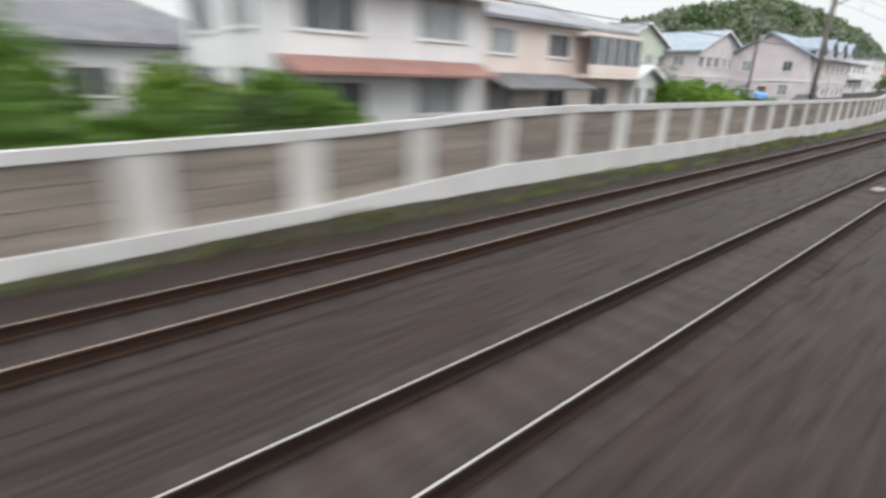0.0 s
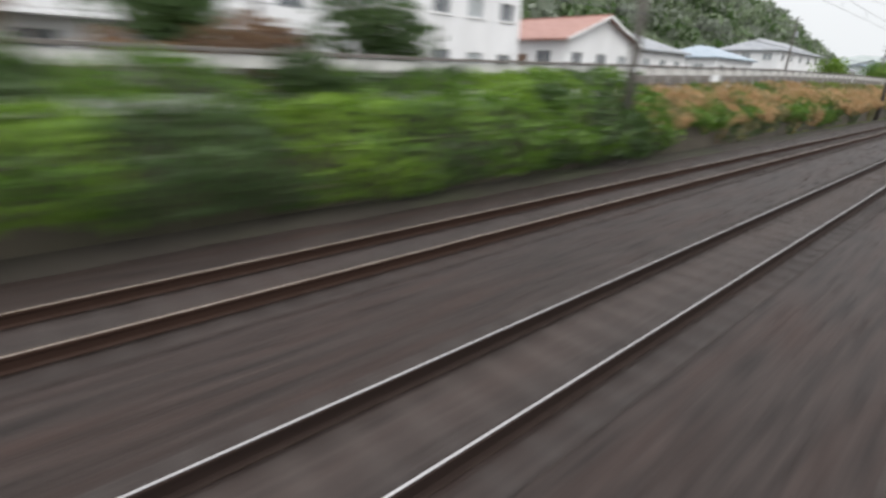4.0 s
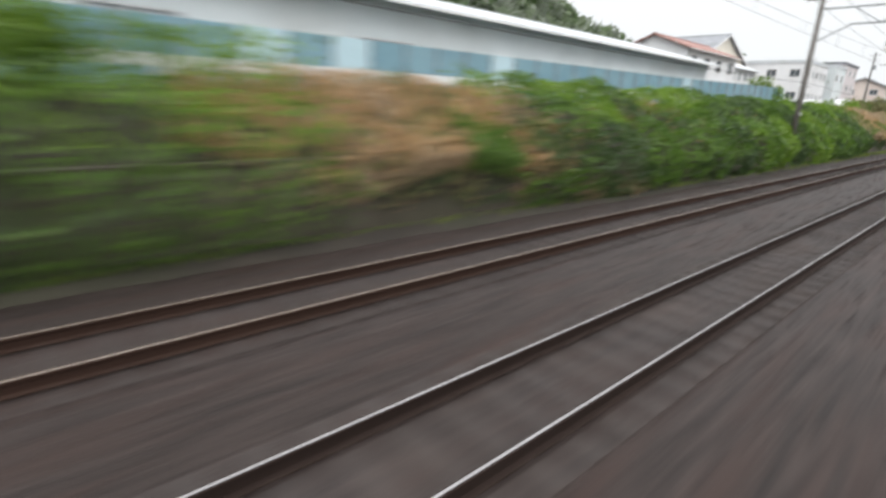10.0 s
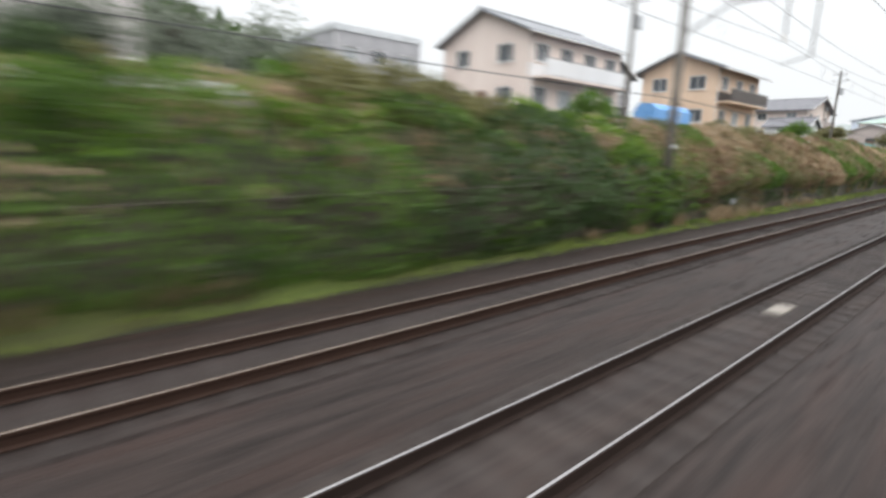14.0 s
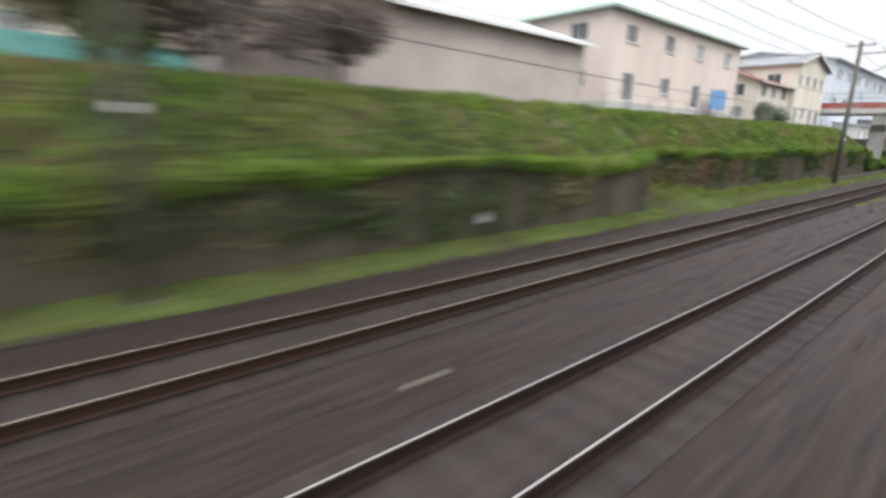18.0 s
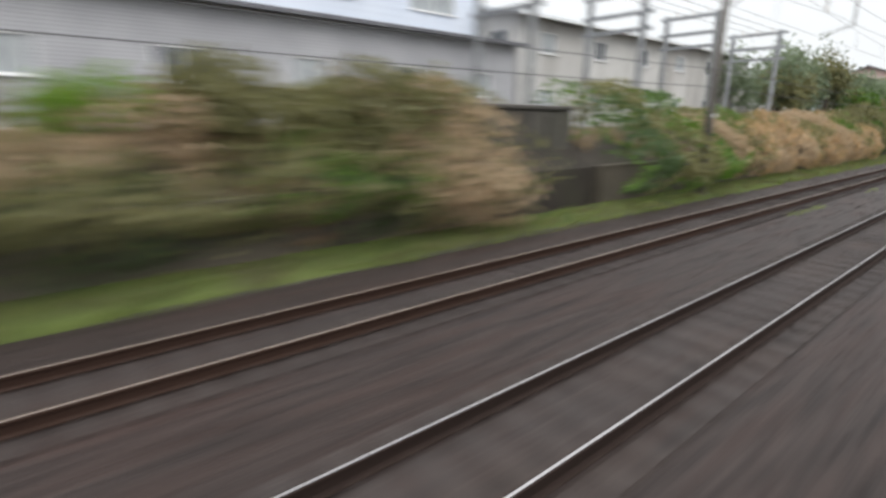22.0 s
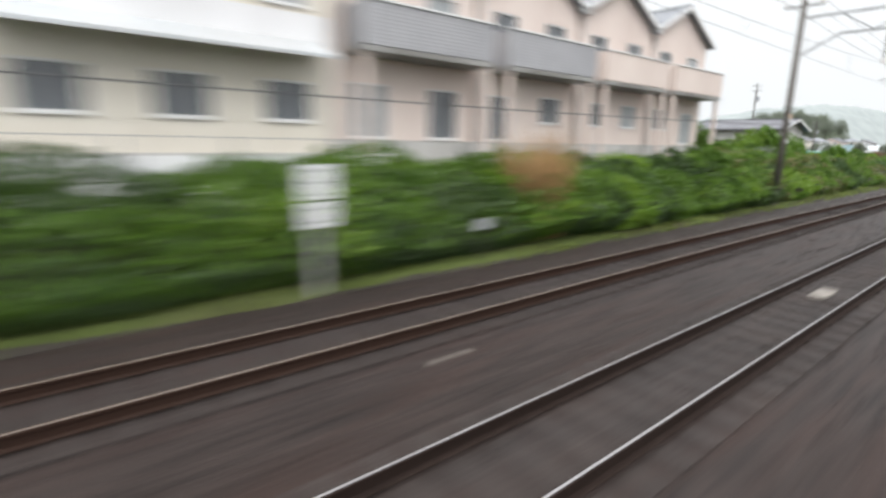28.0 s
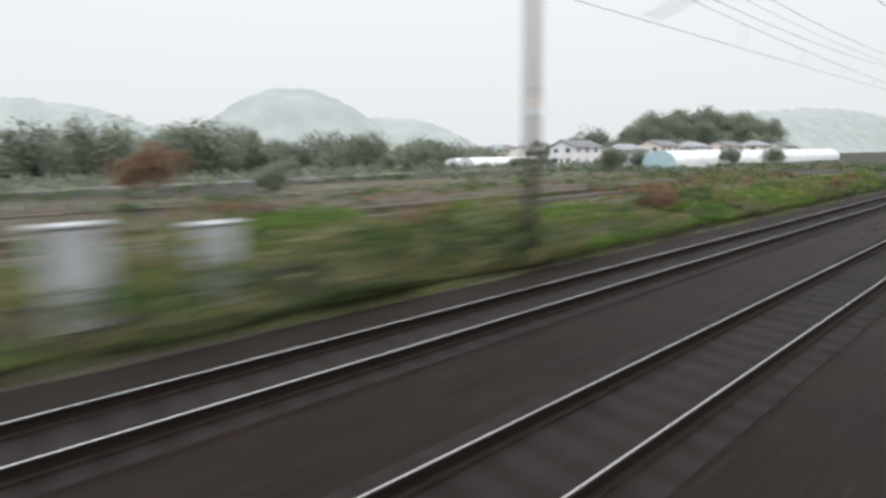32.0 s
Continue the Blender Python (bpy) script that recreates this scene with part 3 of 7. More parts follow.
def gantry():
    """A pole with a lattice beam over all tracks, its mate on the other side, brackets and insulators."""
    g = thing("catenary_gantry", "concrete overhead-line pole with a steel lattice beam over the tracks", "catenary pole", (-10.2, POLES[0], -0.4), "catenary gantries along the line")
    part("pole", Mesh().tube((0, 0, -0.3), (0, 0, 10.6), 0.19, 0.13, 12), M["pole"], g, "tall brown-grey concrete pole", True)
    part("base", Mesh().tube((0, 0, -0.3), (0, 0, 0.1), 0.3, 0.27, 10), M["pole"], g)
    part("far_pole", Mesh().tube((14.4, 0, -0.3), (14.4, 0, 10.2), 0.19, 0.13, 12), M["pole"], g, "", True)
    part("upper_chord", Mesh().beam((0, 0, 9.7), (14.4, 0, 9.7), 0.09, 0.09), M["steel"], g)
    part("lower_chord", Mesh().beam((1.7, 0, 8.75), (12.8, 0, 8.75), 0.09, 0.09), M["steel"], g)
    for i in range(9):
        x = 1.7 + i * 1.39
        part("lattice_bar", Mesh().beam((x, 0, 8.75 if i % 2 else 9.7), (min(x + 1.39, 14.2), 0, 9.7 if i % 2 else 8.75), 0.05, 0.05), M["steel"], g)
    part("knee_brace", Mesh().beam((0.1, 0, 7.85), (1.75, 0, 8.75), 0.07, 0.07), M["steel"], g)
    part("knee_brace", Mesh().beam((14.3, 0, 7.85), (12.75, 0, 8.75), 0.07, 0.07), M["steel"], g)
    part("top_arm", Mesh().beam((-0.9, 0, 10.3), (0.9, 0, 10.3), 0.07, 0.09), M["dark_steel"], g)
    for x in (-0.8, 0.8):
        part("insulator", Mesh().tube((x, 0, 10.34), (x, 0, 10.55), 0.06, 0.04), M["insulator"], g)
    for cx in (NEAR, FAR, OWN):
        x = cx + 10.2
        part("hanger", Mesh().tube((x, 0, 8.75), (x, 0, 7.4), 0.03), M["dark_steel"], g)
        part("insulator", Mesh().tube((x, 0, 7.4), (x, 0, 7.15), 0.07, 0.07), M["insulator"], g)
        part("steady_arm", Mesh().beam((x + 0.9, 0, 6.6), (x, 0, 6.37), 0.035, 0.035).beam((x + 0.9, 0, 6.6), (x + 0.9, 0, 8.75), 0.05, 0.05), M["dark_steel"], g)
    band = part("number_plate", Mesh().box(0.13, 0.19, -0.09, 0.09, 3.4, 3.56, 0.01), M["white_paint"], g, "small white plate strapped to the pole")
    part("strap", Mesh().tube((0, 0, 3.46), (0, 0, 3.5), 0.168, 0.168, 12), M["steel"], band)
    part("cable_bracket", Mesh().beam((0, 0, 5.15), (0.28, 0, 5.15), 0.05, 0.05), M["dark_steel"], g)
    for y in POLES[1:]:
        copy_thing(g, Matrix.Translation((-10.2, y, -0.4)))


gantry()
for y in (908, 964, 1020.5, 1072):
    t = thing("pole_marker", "orange and white marker plate strapped to a catenary pole", "marker", (-10.2, y, 4.05), "pole markers")
    part("orange_plate", Mesh().box(0.14, 0.2, -0.1, 0.1, 0.22, 0.46, 0.01), M["orange_plaster"], t, "dull orange plate")
    part("white_plate", Mesh().box(0.14, 0.2, -0.1, 0.1, 0.0, 0.2, 0.01), M["white_paint"], t, "white plate")
    part("strap", Mesh().tube((0, 0, 0.2), (0, 0, 0.24), 0.185, 0.185, 12), M["steel"], t)


def line(name, label, x, z, sag, r, y0=-10, y1=1072, wob=0.0):
    pts = []
    for a, b in zip(POLES, POLES[1:]):
        if a < y0 - 1 or b > y1 + 1:
            continue
        for i in range(1 if pts else 0, 9):
            s = i / 8
            pts.append((x + wob * (1 if POLES.index(a) % 2 else -1) * (1 - 2 * s), a + (b - a) * s, z - 4 * sag * s * (1 - s)))
    m = Mesh().sweep(pts, r)
    tagged(part(name, m, M["wire"]), label, "overhead wire")


for cx in (NEAR, FAR, OWN):
    line("contact_wire", "taut bare contact wire over a track", cx, 5.95, 0.03, 0.0058, wob=0.15)
    line("messenger_wire", "sagging messenger wire over a track", cx, 6.75, 0.5, 0.0062)
line("feeder_cable", "dark feeder cable on top of the poles", -11.0, 10.15, 0.7, 0.011)
line("feeder_cable", "dark feeder cable on top of the poles", -9.4, 10.15, 0.7, 0.011)
line("signal_cable", "black signal cable slung from pole to pole", -9.92, 4.95, 0.28, 0.015, -10, 800)
line("signal_cable", "black signal cable slung low from pole to pole", -9.92, 4.15, 0.65, 0.016, 800, 855)
line("feeder_cable", "dark lower feeder cable beside the poles", -9.4, 9.6, 0.65, 0.007, 908, 1072)
line("signal_cable", "black signal cable slung from pole to pole", -9.92, 3.95, 0.3, 0.015, 850, 910)
line("telephone_cable", "thin black cable slung from pole to pole", -9.92, 4.25, 0.25, 0.014, 640, 800)
hang = Mesh()
for cx in (NEAR, FAR, OWN):
    for a, b in zip(POLES, POLES[1:]):
        for i in range(1, 10):
            s = i / 10
            hang.tube((cx, a + (b - a) * s, 5.95), (cx, a + (b - a) * s, 6.75 - 2.0 * s * (1 - s)), 0.006, 0.006, 4)
tagged(part("droppers", hang, M["wire"]), "thin dropper wires between messenger and contact wire", "overhead wire", kind="stuff")


def lineside_posts():
    """Marker posts and mast between the near track and the train's own."""
    p = thing("marker_post", "old dark timber marker post with a weathered board between tracks", "marker post", (-1.0, 91.8, -0.27))
    part("post", Mesh().box(-0.09, 0.09, -0.09, 0.09, -0.1, 2.72, 0.01), M["wood_sleeper"], p)
    part("board", Mesh().box(0.09, 0.12, -0.24, 0.24, 2.62, 2.98, 0.01), M["concrete"], p, "weathered pale board")
    part("bolt", Mesh().tube((0.12, 0, 2.78), (0.14, 0, 2.78), 0.02, 0.02, 8), M["dark_steel"], p)
    for y in (830.9, 913.2):
        q = thing("signal_mast", "slim dark steel mast between two tracks", "signal mast", (-0.95, y, -0.27), "masts between tracks")
        part("mast", Mesh().tube((0, 0, -0.1), (0, 0, 6.5), 0.085, 0.07, 10), M["dark_steel"], q)
        part("foot", Mesh().box(-0.2, 0.2, -0.2, 0.2, -0.1, 0.12, 0.03), M["concrete"], q)
        part("cap", Mesh().tube((0, 0, 6.5), (0, 0, 6.56), 0.09, 0.05, 10), M["steel"], q)


    for y in (607.8, 755.2):
        q = thing("marker_mast", "dark mast with a pale weathered plate between two tracks", "marker mast", (-0.98, y, -0.27), "plated masts between tracks")
        part("mast", Mesh().tube((0, 0, -0.1), (0, 0, 6.0), 0.1, 0.085, 10), M["dark_steel"], q)
        part("foot", Mesh().box(-0.2, 0.2, -0.2, 0.2, -0.1, 0.12, 0.03), M["concrete"], q)
        b = part("plate", Mesh().box(0.1, 0.13, -0.2, 0.2, 2.72, 3.05, 0.008), M["concrete"], q, "weathered pale plate")
        part("clamp", Mesh().tube((0, 0, 2.86), (0, 0, 2.91), 0.12, 0.12, 10), M["steel"], b)


lineside_posts()


# ---- boundary walls and fences ----
WX = [(-80, -9.7), (40, -9.75), (58, -10.4), (74, -11.3)]
WT = [(-80, 1.0), (-12, 1.3), (0, 1.62), (6, 1.74), (12, 2.05), (58, 1.98), (62, 1.98), (69, 2.36), (75, 2.4)]
WB = [(-80, -0.2), (-4, 0.02), (5.7, 0.14), (5.8, 0.28), (9.4, 0.36), (9.5, 0.5), (45, 0.5), (62, 0.42), (66, 0.62), (75, 0.9)]


def panel_wall():
    w = thing("panel_wall", "white-framed boundary wall with weathered brown panels beside the track", "boundary wall", (0, 0, 0))
    y = -22.0
    n = 0
    while y < 73.9:
        y2 = min(y + 2.97, 74.0)
        xa, xb = spline(WX, y, 1), spline(WX, y2, 1)
        ta, tb, ba, bb = spline(WT, y, 1), spline(WT, y2, 1), spline(WB, y + 0.1, 1), spline(WB, y2 - 0.1, 1)
        m = Mesh()   # white plinth
        for dx0, dx1, za, zb, zc, zd, nm, mat in ((0.0, 0.22, -0.6, -0.6, ba, bb, "plinth", "white_wall"), (-0.05, 0.16, ta - 0.2, tb - 0.2, ta, tb, "coping", "white_wall"), (0.03, 0.09, ba, bb, ta - 0.2, tb - 0.2, "panel", "wall_panel")):
            m = Mesh()
            p = [(xa + dx1, y, za), (xb + dx1, y2, zb), (xb + dx1, y2, zd), (xa + dx1, y, zc), (xa + dx0, y, za), (xb + dx0, y2, zb), (xb + dx0, y2, zd), (xa + dx0, y, zc)]
            m.v += p
            m.f += [(0, 1, 2, 3), (7, 6, 5, 4), (0, 4, 5, 1), (1, 5, 6, 2), (2, 6, 7, 3), (3, 7, 4, 0)]
            if nm == "panel":
                for k in (0.25, 0.5, 0.75):   # course joints
                    z1, z2 = za + (zc - za) * k, zb + (zd - zb) * k
                    m.beam((xa + 0.095, y, z1), (xb + 0.095, y2, z2), 0.012, 0.03)
            part(nm, m, M[mat], w)
        part("post", Mesh().box(xa + 0.0, xa + 0.14, y - 0.33, y + 0.33, ba - 0.05, ta - 0.2, 0.02), M["pale_concrete"], w, "pale concrete post")
        y = y2
    xe = spline(WX, 74, 1)
    part("end_pillar", Mesh().box(xe - 0.05, xe + 0.25, 73.6, 74.25, -0.5, 2.3, 0.03), M["white_wall"], w)


panel_wall()


def brick_panel():
    w = thing("rust_red_wall", "rust-red panelled wall end on a dark footing", "boundary wall", (-11.2, 75.5, 0))
    part("footing", Mesh().box(-0.2, 0.25, -1.1, 1.5, -0.5, 0.75, 0.03), M["dark_wall"], w)
    for i in range(4):
        for j in range(3):
            part("slab", Mesh().box(-0.05, 0.06 + 0.012 * ((i + j) % 2), -1.05 + 0.83 * j, -0.25 + 0.83 * j, 0.78 + 0.48 * i, 1.22 + 0.48 * i, 0.02), M["rust_brick"], w)


brick_panel()


def concrete_fence():
    """Old fence on the bank: posts, white plinth slabs, grey boards and dark rails."""
    y = 77.2
    FX = [(77, -12.0), (130, -12.4), (165, -13.3), (262, -13.5)]
    FZ = [(77, 1.25), (95, 1.4), (130, 1.75), (165, 2.45), (190, 2.66), (262, 2.75)]
    k = 0
    fence = None
    slab = Mesh().box(-0.03, 0.03, 0.15, 1.72, 0.02, 0.44, 0.01).data("plinth_slab", M["white_plaster"])
    board = Mesh().box(-0.025, 0.025, 0.1, 1.77, 0.52, 0.95, 0.01).data("board", M["dark_board"])
    upper = Mesh().box(-0.025, 0.025, 0.12, 1.75, 0.97, 1.27, 0.01).data("upper_slab", M["pale_concrete"])
    rail = Mesh().box(0.0, 0.07, 0.0, 1.87, 0.44, 0.5, 0.008).data("rail", M["dark_trim"])
    post = Mesh().box(-0.08, 0.08, -0.09, 0.09, -0.3, 1.3, 0.015).data("post", M["concrete"])
    cap = Mesh().box(-0.05, 0.09, 0.0, 1.87, 1.3, 1.4, 0.01).data("top_rail", M["dark_board"])
    while y < 262:
        if k % 15 == 0:
            fence = thing("concrete_fence", "old concrete fence with white slabs and grey boards on the bank", "fence", (0, 0, 0), "lineside fence runs")
        at = Matrix.Translation((spline(FX, y, 1), y, spline(FZ, y, 1)))
        for nm, d in (("post", post), ("plinth_slab", slab), ("board", board), ("upper_slab", upper), ("rail", rail), ("top_rail", cap)):
            if nm == "board" and rng.random() < 0.12:
                continue
            o = part(nm, d, None, fence)
            o.matrix_basis = at
        y += 1.87
        k += 1


concrete_fence()


def retaining(y0, y1):
    """Dark retaining wall in bays, with a coping."""
    step = 6.0
    y = y0
    while y < y1 - 0.5:
        y2 = min(y + step, y1)
        w = thing("retaining_wall", "dark stained concrete retaining wall with weeds on top", "retaining wall", (0, 0, 0), "retaining wall bays")
        m, c = Mesh(), Mesh()
        xa, xb, ha, hb = spline(LAND, y, 1), spline(LAND, y2, 1), spline(LAND, y, 2), spline(LAND, y2, 2)
        for mm, o0, o1, za, zb, zc, zd in ((m, 0.0, -0.36, -0.8, -0.8, ha - 0.02, hb - 0.02), (c, 0.03, -0.36, ha - 0.02, hb - 0.02, ha + 0.06, hb + 0.06)):
            g = 0.015
            p = [(xa + o0 + (0.12 if mm is m else 0), y + g, za), (xb + o0 + (0.12 if mm is m else 0), y2 - g, zb), (xb + o0, y2 - g, zd), (xa + o0, y + g, zc), (xa + o1, y + g, za), (xb + o1, y2 - g, zb), (xb + o1, y2 - g, zd), (xa + o1, y + g, zc)]
            mm.v += p
            mm.f += [(0, 1, 2, 3), (7, 6, 5, 4), (0, 4, 5, 1), (1, 5, 6, 2), (2, 6, 7, 3), (3, 7, 4, 0)]
        part("wall_bay", m, M["dark_wall"], w)
        part("coping", c, M["dark_wall"], w)
        y = y2


retaining(77, 573.4)
retaining(574.6, 625)
retaining(646, 690.8)
retaining(697.5, 812)

# low kerb wall along the verge near the bridge, and the stone end wall
kerb = thing("kerb_wall", "low dark concrete kerb wall with a pale top by the bridge", "kerb wall", (0, 0, 0))
for i in range(12):
    y = 606 + 2.6 * i
    part("kerb_block", Mesh().box(-11.2, -10.95, y, y + 2.57, -0.6, -0.14 + max(0, i - 7) * 0.09, 0.02), M["kerb"], kerb)
    # top strip coloured a little paler than the block face
    part("kerb_top", Mesh().box(-11.22, -10.93, y, y + 2.57, -0.14 + max(0, i - 7) * 0.09, -0.11 + max(0, i - 7) * 0.09, 0.012), M["kerb_top"], kerb, "paler top edge")


# ---- buildings ----
def wall_face(m, o, u, w, h, holes, depth=0.14):
    """A rectangular wall face with reveals round its holes. o: lower corner, u: unit way along it, z up; holes: (a0, a1, z0, z1)."""
    o, u = Vector(o), Vector(u)
    nrm = u.cross(Vector((0, 0, 1)))
    us = sorted({0, w, *[q for hh in holes for q in hh[:2]]})
    zs = sorted({0, h, *[q for hh in holes for q in hh[2:]]})
    P = lambda a, z, d=0.0: o + u * a + Vector((0, 0, z)) - nrm * d
    for a, b in zip(us, us[1:]):
        for c, d in zip(zs, zs[1:]):
            if not any(hh[0] <= (a + b) / 2 <= hh[1] and hh[2] <= (c + d) / 2 <= hh[3] for hh in holes):
                m.quad(P(a, c), P(b, c), P(b, d), P(a, d))
    for a, b, c, d in holes:
        for p, q in (((a, c), (b, c)), ((b, c), (b, d)), ((b, d), (a, d)), ((a, d), (a, c))):
            m.quad(P(*q), P(*p), P(*p, depth), P(*q, depth))


def window(parent, o, u, hole, frame, pane, sill=True, bars=1):
    o, u = Vector(o), Vector(u)
    nrm = u.cross(Vector((0, 0, 1)))
    a, b, c, d = hole
    P = lambda s, z, k: o + u * s + Vector((0, 0, z)) + nrm * k
    f = Mesh()
    t = 0.06
    for p, q in (((a, c + t / 2), (b, c + t / 2)), ((a, d - t / 2), (b, d - t / 2)), ((a + t / 2, c), (a + t / 2, d)), ((b - t / 2, c), (b - t / 2, d))):
        f.beam(P(*p, -0.06), P(*q, -0.06), 0.09, t) if p[1] == q[1] else f.beam(P(*p, -0.06), P(*q, -0.06), t, 0.09)
    for i in range(bars):
        s = a + (b - a) * (i + 1) / (bars + 1)
        f.beam(P(s, c, -0.07), P(s, d, -0.07), 0.05, 0.05)
    w = part("window", f, frame, parent)
    part("pane", Mesh().quad(P(a, c, -0.1), P(b, c, -0.1), P(b, d, -0.1), P(a, d, -0.1)), pane, w)
    if sill:
        part("sill", Mesh().beam(P(a - 0.06, c - 0.03, 0.03), P(b + 0.06, c - 0.03, 0.03), 0.12, 0.05), frame, w)


def roof_mesh(kind, x0, x1, y0, y1, z, rise, over=0.5):
    """Roof slabs over the rectangle x0..x1, y0..y1."""
    m = Mesh()
    t = 0.16
    ax, bx, ay, by = x0 - over, x1 + over, y0 - over, y1 + over
    cx, cy = (x0 + x1) / 2, (y0 + y1) / 2
    zl = z - over * 0.35
    if kind == "gable_y":      # ridge along y
        for e in (ax, bx):
            p = [(e, ay, zl), (e, by, zl), (cx, by, z + rise), (cx, ay, z + rise)]
            m.quad(*p)
            m.quad(*[(a, b, c + t) for a, b, c in reversed(p)])
            for i in range(4):
                a, b = p[i], p[(i + 1) % 4]
                m.quad(a, b, (b[0], b[1], b[2] + t), (a[0], a[1], a[2] + t))
    elif kind == "gable_x":
        for e in (ay, by):
            p = [(ax, e, zl), (bx, e, zl), (bx, cy, z + rise), (ax, cy, z + rise)]
            m.quad(*p)
            m.quad(*[(a, b, c + t) for a, b, c in reversed(p)])
            for i in range(4):
                a, b = p[i], p[(i + 1) % 4]
                m.quad(a, b, (b[0], b[1], b[2] + t), (a[0], a[1], a[2] + t))
    elif kind == "hip":
        k = min(bx - ax, by - ay) / 2
        r0, r1 = ((cx, ay + k, z + rise), (cx, by - k, z + rise)) if by - ay > bx - ax else ((ax + k, cy, z + rise), (bx - k, cy, z + rise))
        c = [(ax, ay, zl), (bx, ay, zl), (bx, by, zl), (ax, by, zl)]
        up = lambda p: (p[0], p[1], p[2] + t)
        if by - ay > bx - ax:
            fs = [(c[0], c[1], r0), (c[1], c[2], r1, r0), (c[2], c[3], r1), (c[3], c[0], r0, r1)]
        else:
            fs = [(c[0], c[1], r1, r0), (c[1], c[2], r1), (c[2], c[3], r0, r1), (c[3], c[0], r0)]
        for q in fs:
            m.quad(*[up(p) for p in q])
        m.quad(*reversed(c))
        for i in range(4):
            a, b = c[i], c[(i + 1) % 4]
            m.quad(a, b, up(b), up(a))
    elif kind == "shed":
        p = [(bx, ay, zl), (bx, by, zl), (ax, by, z + rise), (ax, ay, z + rise)]
        m.quad(*p)
        m.quad(*[(a, b, c + t) for a, b, c in reversed(p)])
        for i in range(4):
            a, b = p[i], p[(i + 1) % 4]
            m.quad(a, b, (b[0], b[1], b[2] + t), (a[0], a[1], a[2] + t))
    else:                      # flat with a parapet
        m.box(x0 - 0.1, x1 + 0.1, y0 - 0.1, y1 + 0.1, z, z + 0.12)
        for q in ((x0 - 0.1, x0 + 0.1, y0 - 0.1, y1 + 0.1), (x1 - 0.1, x1 + 0.1, y0 - 0.1, y1 + 0.1), (x0 + 0.1, x1 - 0.1, y0 - 0.1, y0 + 0.1), (x0 + 0.1, x1 - 0.1, y1 - 0.1, y1 + 0.1)):
            m.box(*q, z + 0.12, z + 0.5)
    return m


def house(label, x, y0, y1, z, depth, eave, roof, rise, wall, tile, nf=3, ns=2, storeys=2, balcony=False, awning="", frame="trim", category="house", upper="", ww=1.5, wh=1.2, group="", over=0.5, turn=0.0, door=True, dark=0.6, band=False):
    """A building whose track side stands at x, from y0 to y1, with its storeys, openings and roof. eave: wall height."""
    W, D = y1 - y0, depth
    t = thing("house" if category == "house" else category.replace(" ", "_"), label, category, (x, y0, z), group)
    t.rotation_euler[2] = radians(turn)
    r = random.Random(int(y0 * 10) + 7)
    sh = eave / storeys
    front, side = [], []
    fw = min(ww, W / max(nf, 1) * 0.62)
    sw = min(ww, D / max(ns, 1) * 0.6)
    for s in range(storeys):
        for i in range(nf):
            c = W * (i + 0.5) / nf + r.uniform(-0.12, 0.12)
            tall = storeys > 1 and s == 0 and r.random() < 0.45
            zb = s * sh + (0.35 if tall else sh * 0.36)
            front.append((c - fw / 2, c + fw / 2, zb, min(zb + (1.9 if tall else wh), (s + 1) * sh - 0.15)))
        for i in range(ns):
            c = D * (i + 0.5) / ns
            zb = s * sh + sh * 0.38
            side.append((c - sw / 2, c + sw / 2, zb, min(zb + wh, (s + 1) * sh - 0.15)))
    wm, um = Mesh(), Mesh()
    wall_face(wm, (0, 0, 0), (0, 1, 0), W, eave, front)
    wall_face(wm, (-D, 0, 0), (1, 0, 0), D, eave, side)
    wm.quad((0, W, 0), (-D, W, 0), (-D, W, eave), (0, W, eave))
    wm.quad((-D, W, 0), (-D, 0, 0), (-D, 0, eave), (-D, W, eave))
    if roof == "gable_y":
        for yy in (0, W):
            wm.quad((0, yy, eave), (-D, yy, eave), (-D / 2, yy, eave + rise))
    if roof == "gable_x":
        for xx in (0, -D):
            wm.quad((xx, 0, eave), (xx, W, eave), (xx, W / 2, eave + rise))
    if roof == "shed":
        for yy in (0, W):
            wm.quad((0, yy, eave), (-D, yy, eave), (-D, yy, eave + rise))
        wm.quad((-D, 0, eave), (-D, W, eave), (-D, W, eave + rise), (-D, 0, eave + rise))
    part("wall", wm, M[wall], t)
    part("foundation", Mesh().box(-D - 0.04, 0.04, -0.04, W + 0.04, -2.4, 0.25), M["pale_concrete"], t)
    part("roof", roof_mesh(roof, -D, 0, 0, W, eave, rise, over), M[tile], t)
    if roof == "gable_y":
        part("ridge", Mesh().beam((-D / 2, -over, eave + rise + 0.16), (-D / 2, W + over, eave + rise + 0.16), 0.22, 0.14), M[tile], t)
        part("gutter", Mesh().beam((over + 0.04, -over, eave - over * 0.35 + 0.02), (over + 0.04, W + over, eave - over * 0.35 + 0.02), 0.1, 0.1), M["trim"], t)
    if roof == "gable_x":
        part("ridge", Mesh().beam((-D - over, W / 2, eave + rise + 0.16), (over, W / 2, eave + rise + 0.16), 0.22, 0.14), M[tile], t)
        for s in (-1, 1):
            part("bargeboard", Mesh().beam((over, W / 2 + s * (W / 2 + over), eave - over * 0.35 + 0.05), (over, W / 2, eave + rise + 0.05), 0.05, 0.2), M["trim"], t)
    part("downpipe", Mesh().tube((0.06, 0.15, 0), (0.06, 0.15, eave - 0.1), 0.045), M["trim"], t)
    if upper:
        part("upper_cladding", Mesh().box(0.004, 0.03, 0.02, W - 0.02, sh + 0.02, sh + sh * 0.3), M[upper], t)
